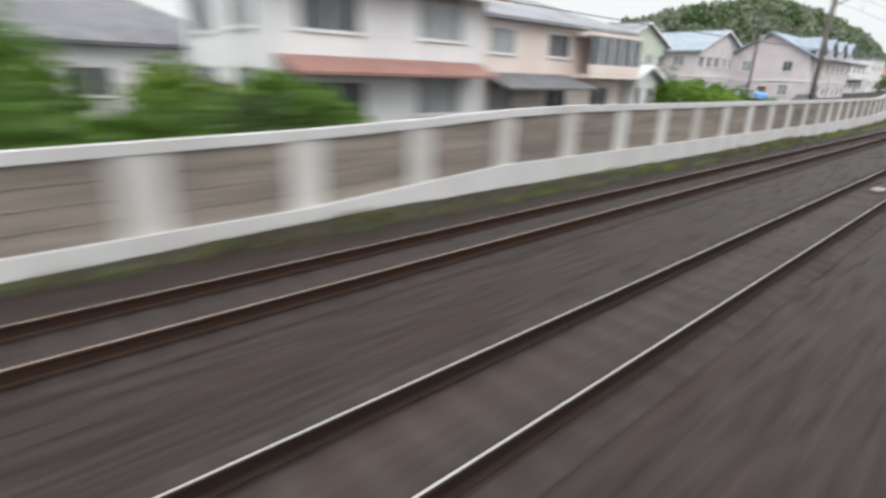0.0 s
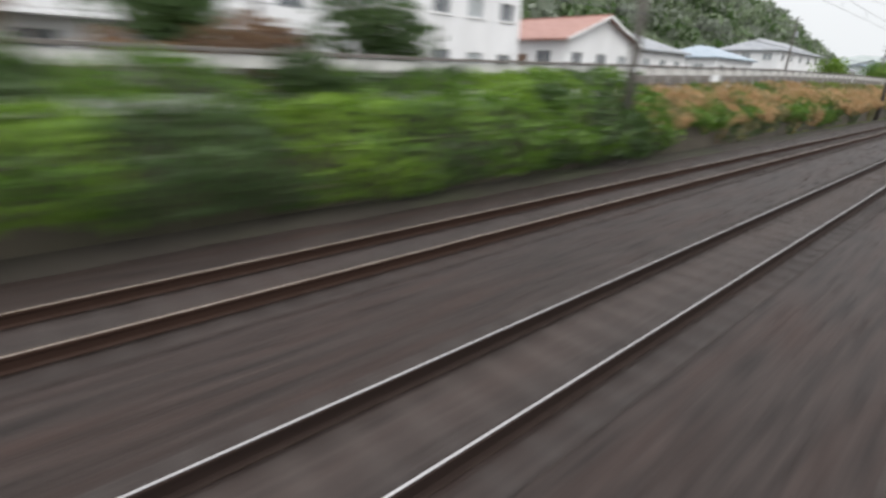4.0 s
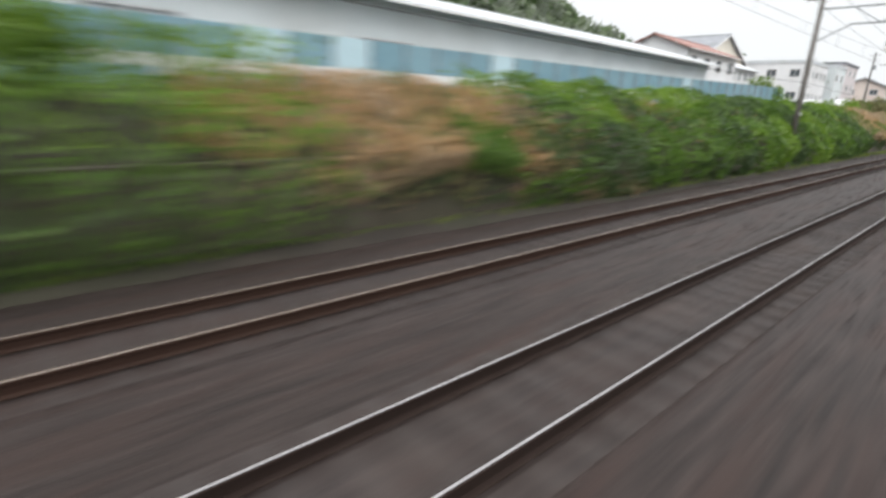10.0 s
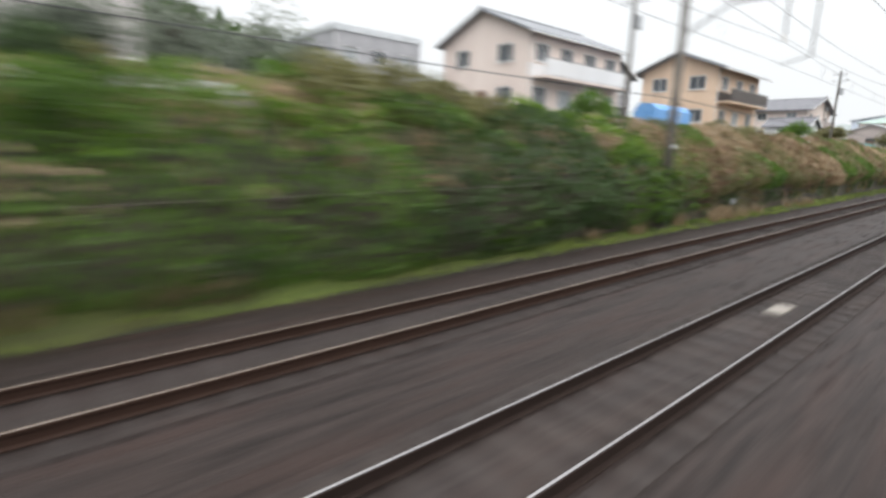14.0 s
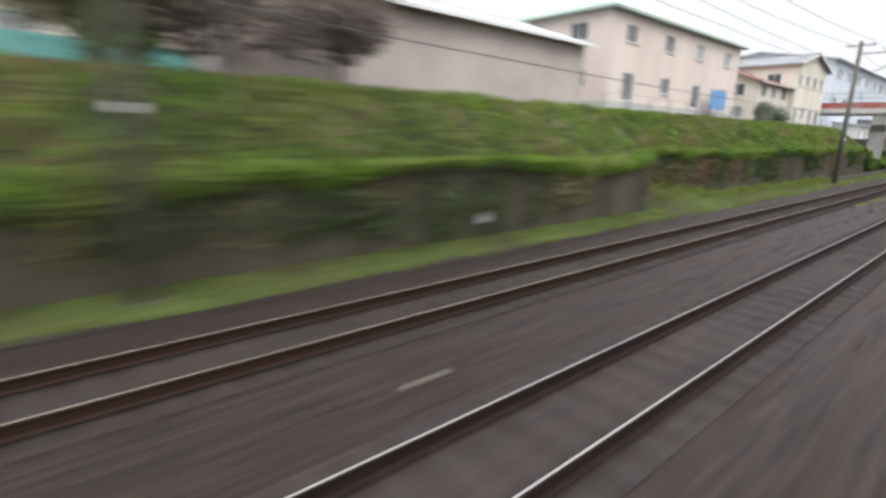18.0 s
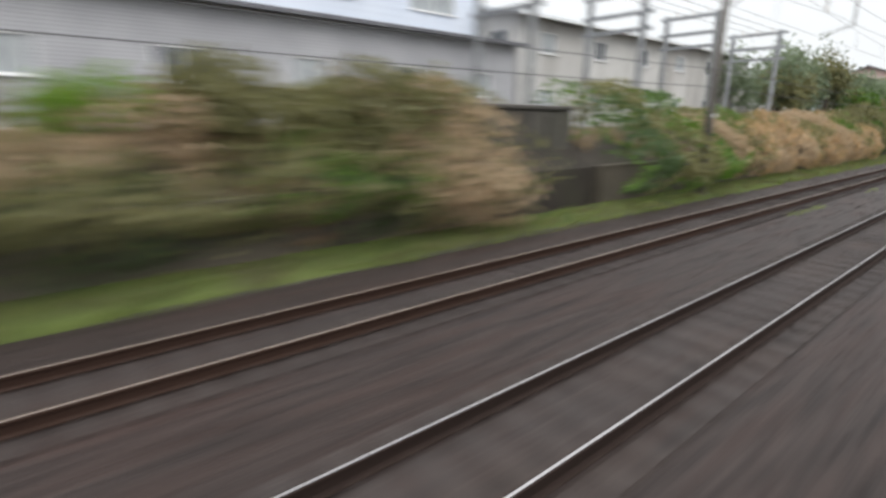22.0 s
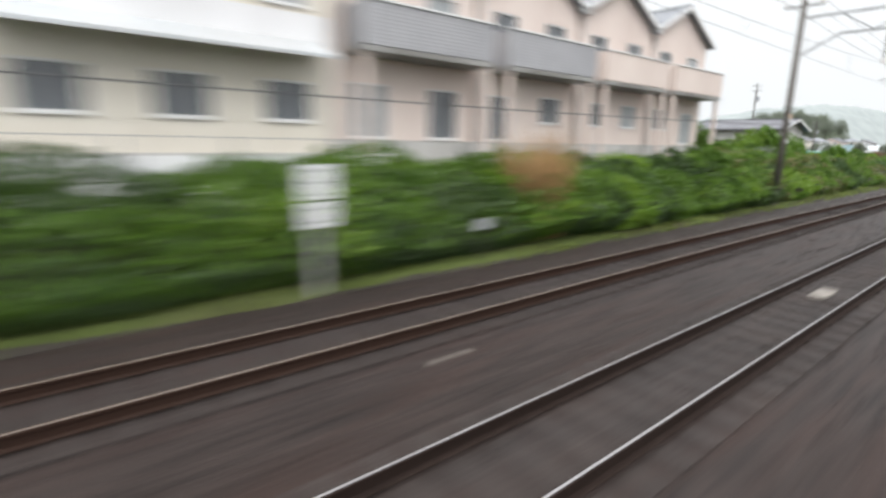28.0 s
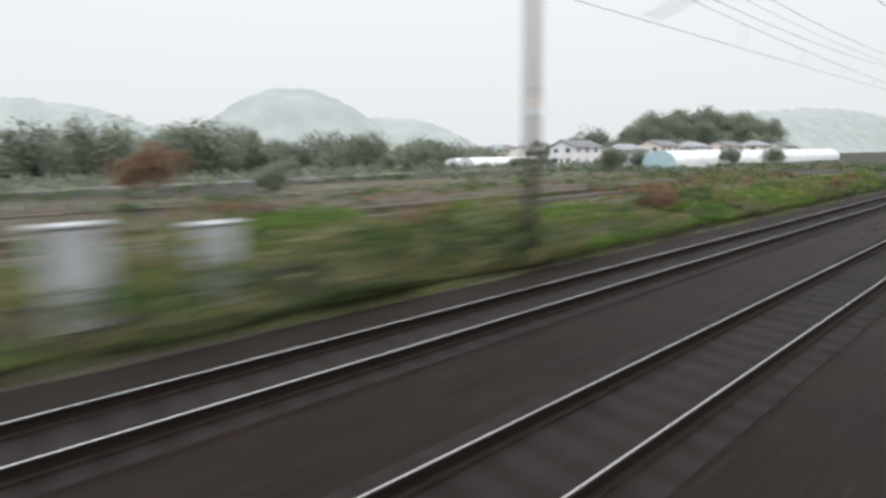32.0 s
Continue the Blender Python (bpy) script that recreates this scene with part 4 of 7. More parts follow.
    if band:
        part("band", Mesh().box(0.0, 0.07, -0.05, W, sh - 0.08, sh + 0.1, 0.01).box(-D, 0.07, -0.07, 0.0, sh - 0.08, sh + 0.1, 0.01), M["trim"], t)
    for hh in front:
        window(t, (0, 0, 0), (0, 1, 0), hh, M[frame], M["pane" if r.random() < dark else "pale_pane"])
    for hh in side:
        window(t, (-D, 0, 0), (1, 0, 0), hh, M[frame], M["pane" if r.random() < dark else "pale_pane"])
    if balcony:
        b = part("balcony", Mesh().box(0.0, 1.1, 0.4, W - 0.4, sh - 0.12, sh + 0.02, 0.01), M[wall], t)
        n = max(int((W - 0.8) / 0.9), 2)
        part("parapet", Mesh().box(1.04, 1.1, 0.4, W - 0.4, sh + 0.1, sh + 1.05, 0.01), M[upper or wall], b)
        part("hand_rail", Mesh().beam((1.07, 0.4, sh + 1.12), (1.07, W - 0.4, sh + 1.12), 0.06, 0.05), M["steel"], b)
        for i in range(n + 1):
            yy = 0.42 + (W - 0.84) * i / n
            part("baluster", Mesh().beam((1.07, yy, sh), (1.07, yy, sh + 1.12), 0.04, 0.04), M["steel"], b)
    if awning:
        part("awning", Mesh().quad((0.02, 0.3, sh + 0.25), (1.2, 0.3, sh - 0.25), (1.2, W - 0.3, sh - 0.25), (0.02, W - 0.3, sh + 0.25)).quad((0.02, 0.3, sh + 0.15), (0.02, W - 0.3, sh + 0.15), (1.2, W - 0.3, sh - 0.35), (1.2, 0.3, sh - 0.35)).quad((1.2, 0.3, sh - 0.35), (1.2, W - 0.3, sh - 0.35), (1.2, W - 0.3, sh - 0.25), (1.2, 0.3, sh - 0.25)), M[awning], t)
    if door:
        part("door", Mesh().box(-D * 0.5 - 0.45, -D * 0.5 + 0.45, -0.05, 0.0, 0.1, 2.1, 0.01), M["door"], t)
    return t


def boxed_house(y0, y1, box):
    """A narrow gabled house with a boxed balcony over a recessed porch."""
    t = house("pinkish gabled house with a boxed balcony over dark openings", -16.3, y0, y1, 2.5, 9, 6.5, "gable_x", 1.7, "pink_plaster", "roof_grey", 2, 2, group="gabled row", over=0.4)
    W = y1 - y0
    b = part("boxed_balcony", Mesh().box(0.02, 1.3, 0.5, W - 0.1, 3.1, 3.3, 0.02), M["concrete"], t)
    part("parapet", Mesh().box(1.2, 1.32, 0.5, W - 0.1, 3.3, 4.65, 0.02).box(0.02, 1.2, 0.5, 0.62, 3.3, 4.65, 0.02), M[box], b, "plain solid parapet")
    part("coping", Mesh().box(1.15, 1.37, 0.45, W - 0.05, 4.65, 4.72, 0.01), M["trim"], b)
    for y in (0.7, W - 0.3):
        part("porch_post", Mesh().box(1.05, 1.25, y - 0.1, y + 0.1, -0.6, 3.1, 0.02), M["pink_plaster"], t)


def buildings():
    # houses behind the white wall
    house("white rendered house with red-brown awning roofs", -16.5, 7.0, 16.6, 0.3, 8, 5.6, "gable_y", 1.8, "white_plaster", "roof_red", 2, 2, awning="roof_red", over=0.7, ww=2.4, wh=1.8)
    pk = house("pale pink house with a grey hipped roof and a glazed balcony", -18.2, 17.5, 30.6, 0.3, 8, 5.3, "hip", 1.5, "pink_plaster", "roof_grey", 3, 2, ww=1.9)
    gb = part("glazed_balcony", Mesh().box(0.02, 1.3, 7.6, 12.9, 2.6, 2.8, 0.02).box(1.18, 1.3, 7.6, 12.9, 2.8, 3.3, 0.02).box(0.02, 1.3, 7.6, 12.9, 4.75, 4.95, 0.02), M["pink_plaster"], pk, "boxed balcony closed with dark glass")
    for k in range(5):
        part("balcony_pane", Mesh().box(1.2, 1.24, 7.7 + 1.05 * k, 8.65 + 1.05 * k, 3.3, 4.75), M["pane"], gb)
        part("mullion", Mesh().box(1.18, 1.28, 8.65 + 1.05 * k, 8.75 + 1.05 * k, 3.3, 4.75), M["trim"], gb)
    part("lean_to_roof", Mesh().quad((0.02, 0.3, 2.75), (2.2, 0.3, 2.1), (2.2, 7.2, 2.1), (0.02, 7.2, 2.75)).quad((0.02, 0.3, 2.65), (0.02, 7.2, 2.65), (2.2, 7.2, 2.0), (2.2, 0.3, 2.0)).quad((2.2, 0.3, 2.0), (2.2, 7.2, 2.0), (2.2, 7.2, 2.1), (2.2, 0.3, 2.1)), M["roof_dark"], pk, "dull brown lean-to roof")
    house("dark grey roofed old house among shrubs", -26, -3, 10, 0.4, 8, 3.4, "hip", 2.0, "white_plaster", "roof_dark", 3, 2, storeys=1)
    house("white single storey house with a pale sheet roof", -17.5, 31.0, 33.8, 0.3, 6, 2.7, "gable_x", 0.7, "white_plaster", "roof_white", 2, 1, storeys=1)
    house("grey house with a dark tiled roof behind gardens", -27, 33, 44, 0.6, 8, 4.6, "hip", 1.5, "grey_siding", "roof_dark", 3, 2)
    house("pale green clapboard house with a steep gable", -32, 52, 64, 0.8, 9, 5.6, "gable_x", 2.6, "green_siding", "roof_grey", 4, 2, band=True)
    # mauve-grey town houses with dormer gables
    for i, (y0, y1) in enumerate(((73.0, 81.9), (82.1, 91.0))):
        house("mauve-grey terraced house with white trim and gabled dormers", -19.5, y0, y1, 0.6, 9, 5.5, "gable_y", 2.6, "mauve_siding", "roof_blue", 4, 2, band=True, group="mauve terrace", ww=1.1)
        for k in (0.25, 0.75):
            yc = y0 + (y1 - y0) * k
            d = thing("dormer_gable", "white-trimmed gabled dormer on a blue-grey roof", "dormer", (-19.5, yc, 6.0), "dormers of the mauve terrace")
            m = Mesh()
            wall_face(m, (0.15, -1.5, -0.1), (0, 1, 0), 3.0, 0.9, [(1.0, 2.0, 0.05, 0.85)])
            m.quad((0.15, -1.5, 0.8), (0.15, 1.5, 0.8), (0.15, 0, 2.1))
            part("gable_wall", m, M["mauve_siding"], d)
            window(d, (0.15, -1.5, -0.1), (0, 1, 0), (1.0, 2.0, 0.05, 0.85), M["trim"], M["pane"], False)
            part("gable_roof", roof_mesh("gable_x", -3.2, 0.2, -1.5, 1.5, 0.8, 1.3, 0.3), M["roof_blue"], d)
    house("mauve-grey terraced house seen behind the car park", -28, 63, 76, 0.8, 9, 5.6, "gable_x", 2.4, "mauve_siding", "roof_blue", 6, 2, band=True, group="mauve terrace")
    house("small grey house with a grey tiled roof", -22, 93, 102, 1.4, 7, 3.0, "gable_y", 1.4, "umber_siding", "roof_dark", 2, 1, storeys=1)
    house("large pale house with a grey hipped roof and long balcony", -26, 113, 134, 1.6, 10, 5.4, "hip", 2.2, "white_plaster", "roof_grey", 6, 3, balcony=True)
    house("pale concrete apartment house by the bushes", -26, 138, 150, 1.8, 9, 6.4, "flat", 0.3, "white_plaster", "roof_grey", 4, 3)
    house("white house with a pale gabled roof behind the fence", -24, 153, 163, 2.2, 8, 3.2, "gable_x", 1.8, "white_plaster", "roof_red", 3, 2, storeys=1)
    house("grey roofed house behind the lineside fence", -28, 168, 182, 2.5, 9, 3.2, "hip", 1.8, "white_plaster", "roof_grey", 4, 2, storeys=1)
    house("blue-roofed white house behind the fence", -30, 196, 210, 2.6, 9, 3.4, "hip", 1.6, "white_plaster", "roof_blue", 3, 2, storeys=1)
    house("white two storey house with a grey hipped roof", -30, 221, 246, 2.8, 10, 5.4, "hip", 2.0, "white_plaster", "roof_grey", 5, 3)
    house("small white house with a low roof", -26, 249, 258, 2.8, 7, 3.0, "gable_y", 1.4, "white_plaster", "roof_dark", 3, 2, storeys=1)
    house("pale workshop with a blue sheet roof", -22, 262, 279, 2.9, 9, 3.2, "gable_y", 1.2, "pale_sheet", "roof_blue", 3, 1, storeys=1, category="workshop")
    house("long workshop clad in pale sheet with a pale roof", -20.5, 281, 352, 3.0, 14, 4.2, "gable_y", 1.7, "pale_sheet", "roof_white", 7, 2, storeys=1, category="workshop", ww=3.0, wh=0.9, upper="", over=0.9, dark=0.0)
    house("white house with a red-brown roof above a blue fence", -27, 362, 376.5, 3.8, 8, 6.0, "gable_y", 1.5, "white_plaster", "roof_red", 4, 2, frame="dark_trim")
    house("old house with a large grey gabled roof", -33, 380, 396, 4.4, 10, 6.2, "gable_x", 3.6, "cream_plaster", "roof_grey", 4, 2)
    house("white house with a pale roof beside the road", -28, 378, 387, 4.0, 8, 5.0, "hip", 1.6, "white_plaster", "roof_white", 4, 2)
    house("flat-roofed off-white concrete house with small windows", -25, 400.3, 412, 4.4, 10, 6.8, "flat", 0.3, "white_plaster", "roof_white", 5, 3, dark=0.4)
    house("pale concrete workshop with roller shutters", -24, 413, 419.5, 4.4, 10, 7.0, "flat", 0.3, "pale_sheet", "roof_white", 2, 2)
    house("pale mauve-grey three storey building", -24.5, 420, 431, 4.4, 10, 8.0, "flat", 0.3, "mauve_siding", "roof_dark", 3, 2, storeys=3)
    house("white house with a grey tiled gable roof and glazed balcony", -22.8, 453, 464, 4.7, 8.4, 5.6, "gable_y", 1.8, "pink_plaster", "roof_grey", 4, 2, balcony=True, upper="white_plaster")
    house("grey house with a pale flat roof edge before dark trees", -40, 448.5, 457.5, 4.8, 9, 7.3, "flat", 0.3, "grey_siding", "roof_white", 3, 2)
    house("small house with a blue-grey roof", -25.5, 465, 470.5, 4.7, 7, 4.6, "gable_x", 1.3, "grey_siding", "roof_grey", 2, 1)
    house("orange rendered house with a grey gabled roof and dark balcony", -19.6, 474.6, 484.4, 4.5, 7, 5.8, "gable_y", 1.4, "orange_plaster", "roof_grey", 3, 2, balcony=True, upper="dark_trim", over=0.8)
    house("low house with a pale hipped roof", -32, 503, 513, 5.0, 8, 3.2, "hip", 1.4, "white_plaster", "roof_blue", 3, 2, storeys=1)
    house("grey house with a dark tiled gable roof and a side wing", -27, 530, 544, 5.0, 9, 5.8, "gable_x", 2.1, "pink_plaster", "roof_dark", 3, 2, balcony=True, upper="brown_siding", over=0.9)
    house("small outbuilding with a dark gable roof", -25, 523.5, 529.5, 4.8, 6, 2.8, "gable_x", 1.4, "white_plaster", "roof_dark", 2, 1, storeys=1)
    house("low cream house with a hipped grey roof", -26, 546, 555, 4.6, 8, 3.0, "hip", 1.4, "cream_plaster", "roof_grey", 3, 2, storeys=1)
    house("long dull brown house with a grey gabled roof", -18.5, 558.5, 579, 4.2, 9, 3.8, "gable_y", 1.5, "brown_siding", "roof_white", 0, 1, storeys=1, frame="dark_trim")
    house("pink-beige rendered house with a green tiled roof", -20, 584, 606, 5.0, 10, 6.2, "hip", 1.6, "pink_plaster", "roof_green", 4, 2)
    house("cream house with red-brown tiled roofs and a tall bay", -19, 620, 631.2, 4.2, 9, 7.0, "gable_x", 1.4, "cream_plaster", "roof_grey", 4, 2)
    house("cream wing with a red-brown tiled lean-to roof", -19.5, 610.5, 619.8, 4.2, 8, 4.4, "gable_y", 1.4, "cream_plaster", "roof_red", 3, 2)
    # beyond the bridge
    house("large bluish-white factory hall with a row of upper windows", -24, 656, 702.8, 2.4, 22, 13.6, "gable_y", 1.8, "bluewhite", "roof_white", 7, 3, storeys=3, category="factory hall", ww=3.2, wh=1.6, over=0.8, dark=0.35)
    house("low pale workshop beside the bridge", -26, 640, 653.5, 2.4, 10, 5.0, "gable_y", 1.3, "pale_sheet", "roof_white", 3, 2, storeys=1, category="workshop")
    house("small white shed with a pale sloping roof", -20.5, 660.5, 669, 2.4, 5, 3.4, "shed", 0.7, "white_plaster", "roof_white", 2, 1, storeys=1, category="shed")
    house("low grey warehouse with a dark roof", -20, 678, 702, 2.4, 8, 4.4, "shed", 0.8, "grey_siding", "roof_dark", 5, 2, storeys=1, category="warehouse")
    house("long white house with a low roof and small windows", -21, 703.3, 736, 2.4, 10, 6.3, "gable_y", 0.9, "pale_concrete", "roof_white", 6, 3, over=0.6)
    house("long grey-white store with a dark roof", -24, 722, 746, 2.4, 10, 4.6, "gable_y", 1.4, "pale_concrete", "roof_dark", 5, 2, storeys=1, category="store building")
    house("plain white building behind reeds", -26, 748, 766, 2.4, 10, 6.0, "flat", 0.3, "white_plaster", "roof_white", 5, 2)
    for i in range(4):
        house("pink apartment block with dark balconies on two storeys", -17, 783 + 8.2 * i, 791 + 8.2 * i, 2.0, 9, 7.6, "gable_y", 1.5, "rose_plaster", "roof_dark", 3, 2, balcony=True, upper="dark_trim", group="pink apartments", over=0.6)
    house("pale grey house with a dark balcony behind the scrub", -16.2, 820, 829.2, 1.7, 9, 6.8, "gable_y", 1.4, "grey_siding", "roof_dark", 3, 2, balcony=True, upper="soot_siding", group="terrace by the hedge", over=0.6)
    tan = house("tan plastered shop house with dark maroon folding doors", -15.8, 829.5, 838.3, 1.7, 9, 6.9, "gable_y", 1.4, "tan_plaster", "roof_dark", 3, 2, balcony=True, upper="umber_siding", group="terrace by the hedge", over=0.7)
    front = part("shop_front", Mesh().box(0.02, 0.5, 1.0, 8.0, -0.6, 3.05, 0.02), M["maroon_board"], tan, "dark maroon boarded shop front")
    for k in range(7):
        part("folding_door", Mesh().box(0.5, 0.54, 1.1 + 0.98 * k, 1.98 + 0.98 * k, -0.1, 2.1, 0.01), M["maroon_board" if k % 3 else "pane"], front)
        part("door_post", Mesh().box(0.5, 0.58, 1.98 + 0.98 * k, 2.08 + 0.98 * k, -0.5, 2.5, 0.01), M["dark_trim"], front)
    part("porch_roof", Mesh().quad((0.02, 0.8, 3.4), (1.3, 0.8, 2.95), (1.3, 8.3, 2.95), (0.02, 8.3, 3.4)).quad((0.02, 0.8, 3.3), (0.02, 8.3, 3.3), (1.3, 8.3, 2.85), (1.3, 0.8, 2.85)).quad((1.3, 0.8, 2.85), (1.3, 8.3, 2.85), (1.3, 8.3, 2.95), (1.3, 0.8, 2.95)), M["roof_dark"], tan)
    part("fascia", Mesh().box(1.3, 1.33, 0.8, 8.3, 2.84, 2.9, 0.004), M["trim"], tan)
    house("dark sooty grey house hung with laundry", -15.8, 838.7, 848.8, 1.8, 9, 6.8, "gable_y", 1.4, "soot_siding", "roof_dark", 4, 2, balcony=True, upper="soot_siding", group="terrace by the hedge", over=0.8, dark=0.5)
    house("brownish tan terraced house with dark balconies", -15.8, 849.0, 856.6, 1.9, 9, 6.6, "gable_y", 1.4, "tan_plaster", "roof_dark", 3, 2, balcony=True, upper="umber_siding", group="terrace by the hedge", over=0.8)
    for y, z, w, h, mat in ((840.6, 5.25, 1.5, 1.1, "pale_concrete"), (842.6, 2.6, 0.9, 1.7, "white_paint"), (844.9, 5.0, 1.2, 0.95, "pale_concrete"), (841.2, 3.2, 1.1, 1.3, "rose_plaster"), (846.6, 2.7, 1.1, 1.6, "white_paint")):
        c = thing("laundry_sheet", "pale sheet hung to dry on a pole before a dark house", "laundry", (-14.55, y, z), "laundry")
        fold = Mesh()
        for k in range(6):
            fold.quad((0.05 * (k % 2), w * k / 6, 0), (0.05 * ((k + 1) % 2), w * (k + 1) / 6, 0), (0.05 * ((k + 1) % 2), w * (k + 1) / 6, h), (0.05 * (k % 2), w * k / 6, h))
            fold.quad((0.05 * (k % 2) - 0.02, w * k / 6, 0), (0.05 * (k % 2) - 0.02, w * k / 6, h), (0.05 * ((k + 1) % 2) - 0.02, w * (k + 1) / 6, h), (0.05 * ((k + 1) % 2) - 0.02, w * (k + 1) / 6, 0))
        part("cloth", fold, M[mat], c)
        part("drying_pole", Mesh().tube((0.02, -0.5, h), (0.02, w + 0.5, h), 0.02, 0.02, 6), M["steel"], c)
        for e in (-0.45, w + 0.45):
            part("bracket", Mesh().beam((0.02, e, h), (-1.25, e, h - 0.1), 0.04, 0.05), M["dark_steel"], c)
    for i in range(3):
        house("cream and white terraced house with pale sun hoods", -15.5, 857 + 9.0 * i, 865.8 + 9.0 * i, 2.1, 9, 7.3 if i < 2 else 6.7, "gable_y", 1.0, ("pink_plaster", "cream_plaster", "cream_plaster")[i], "roof_white", 3, 2, band=True, group="cream terrace", upper="white_plaster", awning="roof_white")
    for i in range(4):
        y0 = 884.2 + 6.75 * i
        boxed_house(y0, y0 + 6.5, "grey_siding" if i < 2 else "pink_plaster")
    # open ground at the end
    house("pale house with a grey hipped roof across the fields", -47, 927, 942.8, 2.4, 10, 7.2, "hip", 3.2, "pale_concrete", "roof_grey", 4, 2)
    house("pale pink house with a gabled roof across the fields", -45, 944.2, 954.3, 2.2, 9, 7.2, "gable_x", 2.2, "pink_plaster", "roof_grey", 3, 2, balcony=True, upper="grey_siding")
    wh = house("low off-white warehouse with a shallow dark roof and dark bay panels", -21, 940.5, 947.8, -0.4, 9, 5.2, "gable_x", 0.9, "pale_concrete", "roof_dark", 0, 0, storeys=1, category="warehouse", over=0.7)
    # solid dark boards on the wall stand for shade inside open bays
    for k in range(3):
        part("open_bay", Mesh().box(0.004, 0.05, 0.25 + 2.35 * k, 2.35 + 2.35 * k, 0.3, 3.9, 0.01), M["dark_board"], wh, "flat dark panel standing for the shade in an open bay")
        part("bay_post", Mesh().box(0.0, 0.12, 0.05 + 2.35 * k, 0.22 + 2.35 * k, 0.2, 4.0, 0.01), M["concrete"], wh)
    for k in range(3):
        part("open_bay", Mesh().box(-8.6 + 2.9 * k, -6.0 + 2.9 * k, -0.05, -0.004, 0.3, 3.9, 0.01), M["dark_board"], wh, "flat dark panel standing for the shade in an open bay")


buildings()


def bridge():
    b = thing("road_bridge", "narrow skewed road bridge with faded red and grey girders", "bridge", (-14, 633.0, 0.35))
    b.rotation_euler[2] = radians(8)
    part("deck", Mesh().box(-34, 34, 0.1, 2.9, 6.5, 6.9, 0.03), M["concrete"], b)
    for y, s in ((0.0, -1), (3.0, 1)):
        part("girder", Mesh().box(-34, 34, y - 0.12, y + 0.12, 5.95, 6.62, 0.02), M["pale_concrete"], b, "pale grey girder")
        part("red_girder", Mesh().box(-34, 34, y - 0.16, y + 0.16, 6.62, 7.25, 0.02), M["red_paint"], b, "faded flaking red girder")
        part("flange", Mesh().box(-34, 34, y - 0.26, y + 0.26, 5.85, 5.95).box(-34, 34, y - 0.2, y + 0.2, 7.25, 7.31), M["dark_steel"], b)
        part("red_panel", Mesh().box(4.2, 34, y - 0.05, y + 0.05, 7.31, 7.95, 0.02), M["red_dark"], b, "dark red panel over the tracks")
        for i in range(24):
            x = -33.5 + 2.9 * i
            part("rail_post", Mesh().beam((x, y, 7.3), (x, y, 8.5), 0.06, 0.06), M["steel"], b)
            part("stiffener", Mesh().box(x - 0.04, x + 0.04, y + s * 0.12, y + s * 0.24, 5.95, 6.62), M["pale_concrete"], b)
        for z in (7.9, 8.5):
            part("hand_rail", Mesh().beam((-34, y, z), (34, y, z), 0.05, 0.05), M["steel"], b)
    part("pipe", Mesh().tube((-34, -0.35, 6.2), (34, -0.35, 6.2), 0.06, 0.06, 8), M["pale_concrete"], b, "thin pale pipe along the girder")
    # slim piers with a flared head
    for x in (0.7, 26.0, -26):
        m = Mesh()
        k = len(m.v)
        prof = [(0.8, -1.2), (2.5, -1.2), (2.5, 3.9), (3.4, 4.7), (3.4, 5.85), (-0.1, 5.85), (-0.1, 4.7), (0.8, 3.9)]
        m.v += [(x - 0.75, y, z) for y, z in prof] + [(x + 0.75, y, z) for y, z in prof]
        n = len(prof)
        m.f += [(k + i, k + (i + 1) % n, k + n + (i + 1) % n, k + n + i) for i in range(n)] + [tuple(k + i for i in reversed(range(n))), tuple(k + n + i for i in range(n))]
        part("pier", m, M["concrete"], b, "stained grey concrete pier with a flared head")
    t = thing("concrete_hut", "small grey concrete hut under the bridge", "hut", (-13.6, 637.6, 0.9))
    part("body", Mesh().box(-3, 0, 0, 5, -1.2, 2.3, 0.02), M["concrete"], t)
    part("roof", Mesh().box(-3.2, 0.25, -0.2, 5.2, 2.3, 2.46, 0.02), M["dark_wall"], t)
    part("door", Mesh().box(0.0, 0.03, 0.5, 1.6, -0.3, 1.9, 0.01), M["dark_steel"], t)


bridge()


# ---- plants ----
def leaf_cloud(n, rx, ry, rz, size, seed, lumps=7, base=0.0):
    """Vertices and faces of n bent leaves gathered in uneven lumps on an ellipsoid."""
    r = np.random.default_rng(seed)
    lc = r.normal(size=(lumps, 3))
    lc /= np.linalg.norm(lc, axis=1)[:, None]
    lc[:, 2] = np.abs(lc[:, 2]) * 1.1 - 0.3
    lc *= r.uniform(0.55, 1.3, lumps)[:, None]
    lr = r.uniform(0.26, 0.62, lumps)
    k = r.integers(0, lumps, n)
    d = r.normal(size=(n, 3))
    d /= np.linalg.norm(d, axis=1)[:, None]
    p = lc[k] * 0.62 + d * (lr[k] * r.uniform(0.55, 1.08, n))[:, None]
    p[:, 2] = np.maximum(p[:, 2], -0.75)
    p *= (rx, ry, rz)
    p[:, 2] += rz * 0.75 + base
    a = r.normal(size=(n, 3))
    a[:, 2] *= 0.6
    a /= np.linalg.norm(a, axis=1)[:, None]
    b = np.cross(a, r.normal(size=(n, 3)))
    b /= np.linalg.norm(b, axis=1)[:, None]
    s = size * r.uniform(0.6, 1.3, n)[:, None]
    c = np.cross(a, b) * s * 0.22
    v = np.stack([p - a * s, p + b * s * 0.42 + c, p + a * s, p - b * s * 0.42 + c], 1).reshape(-1, 3)
    f = [(4 * i, 4 * i + 1, 4 * i + 2, 4 * i + 3) for i in range(n)]
    return v, f


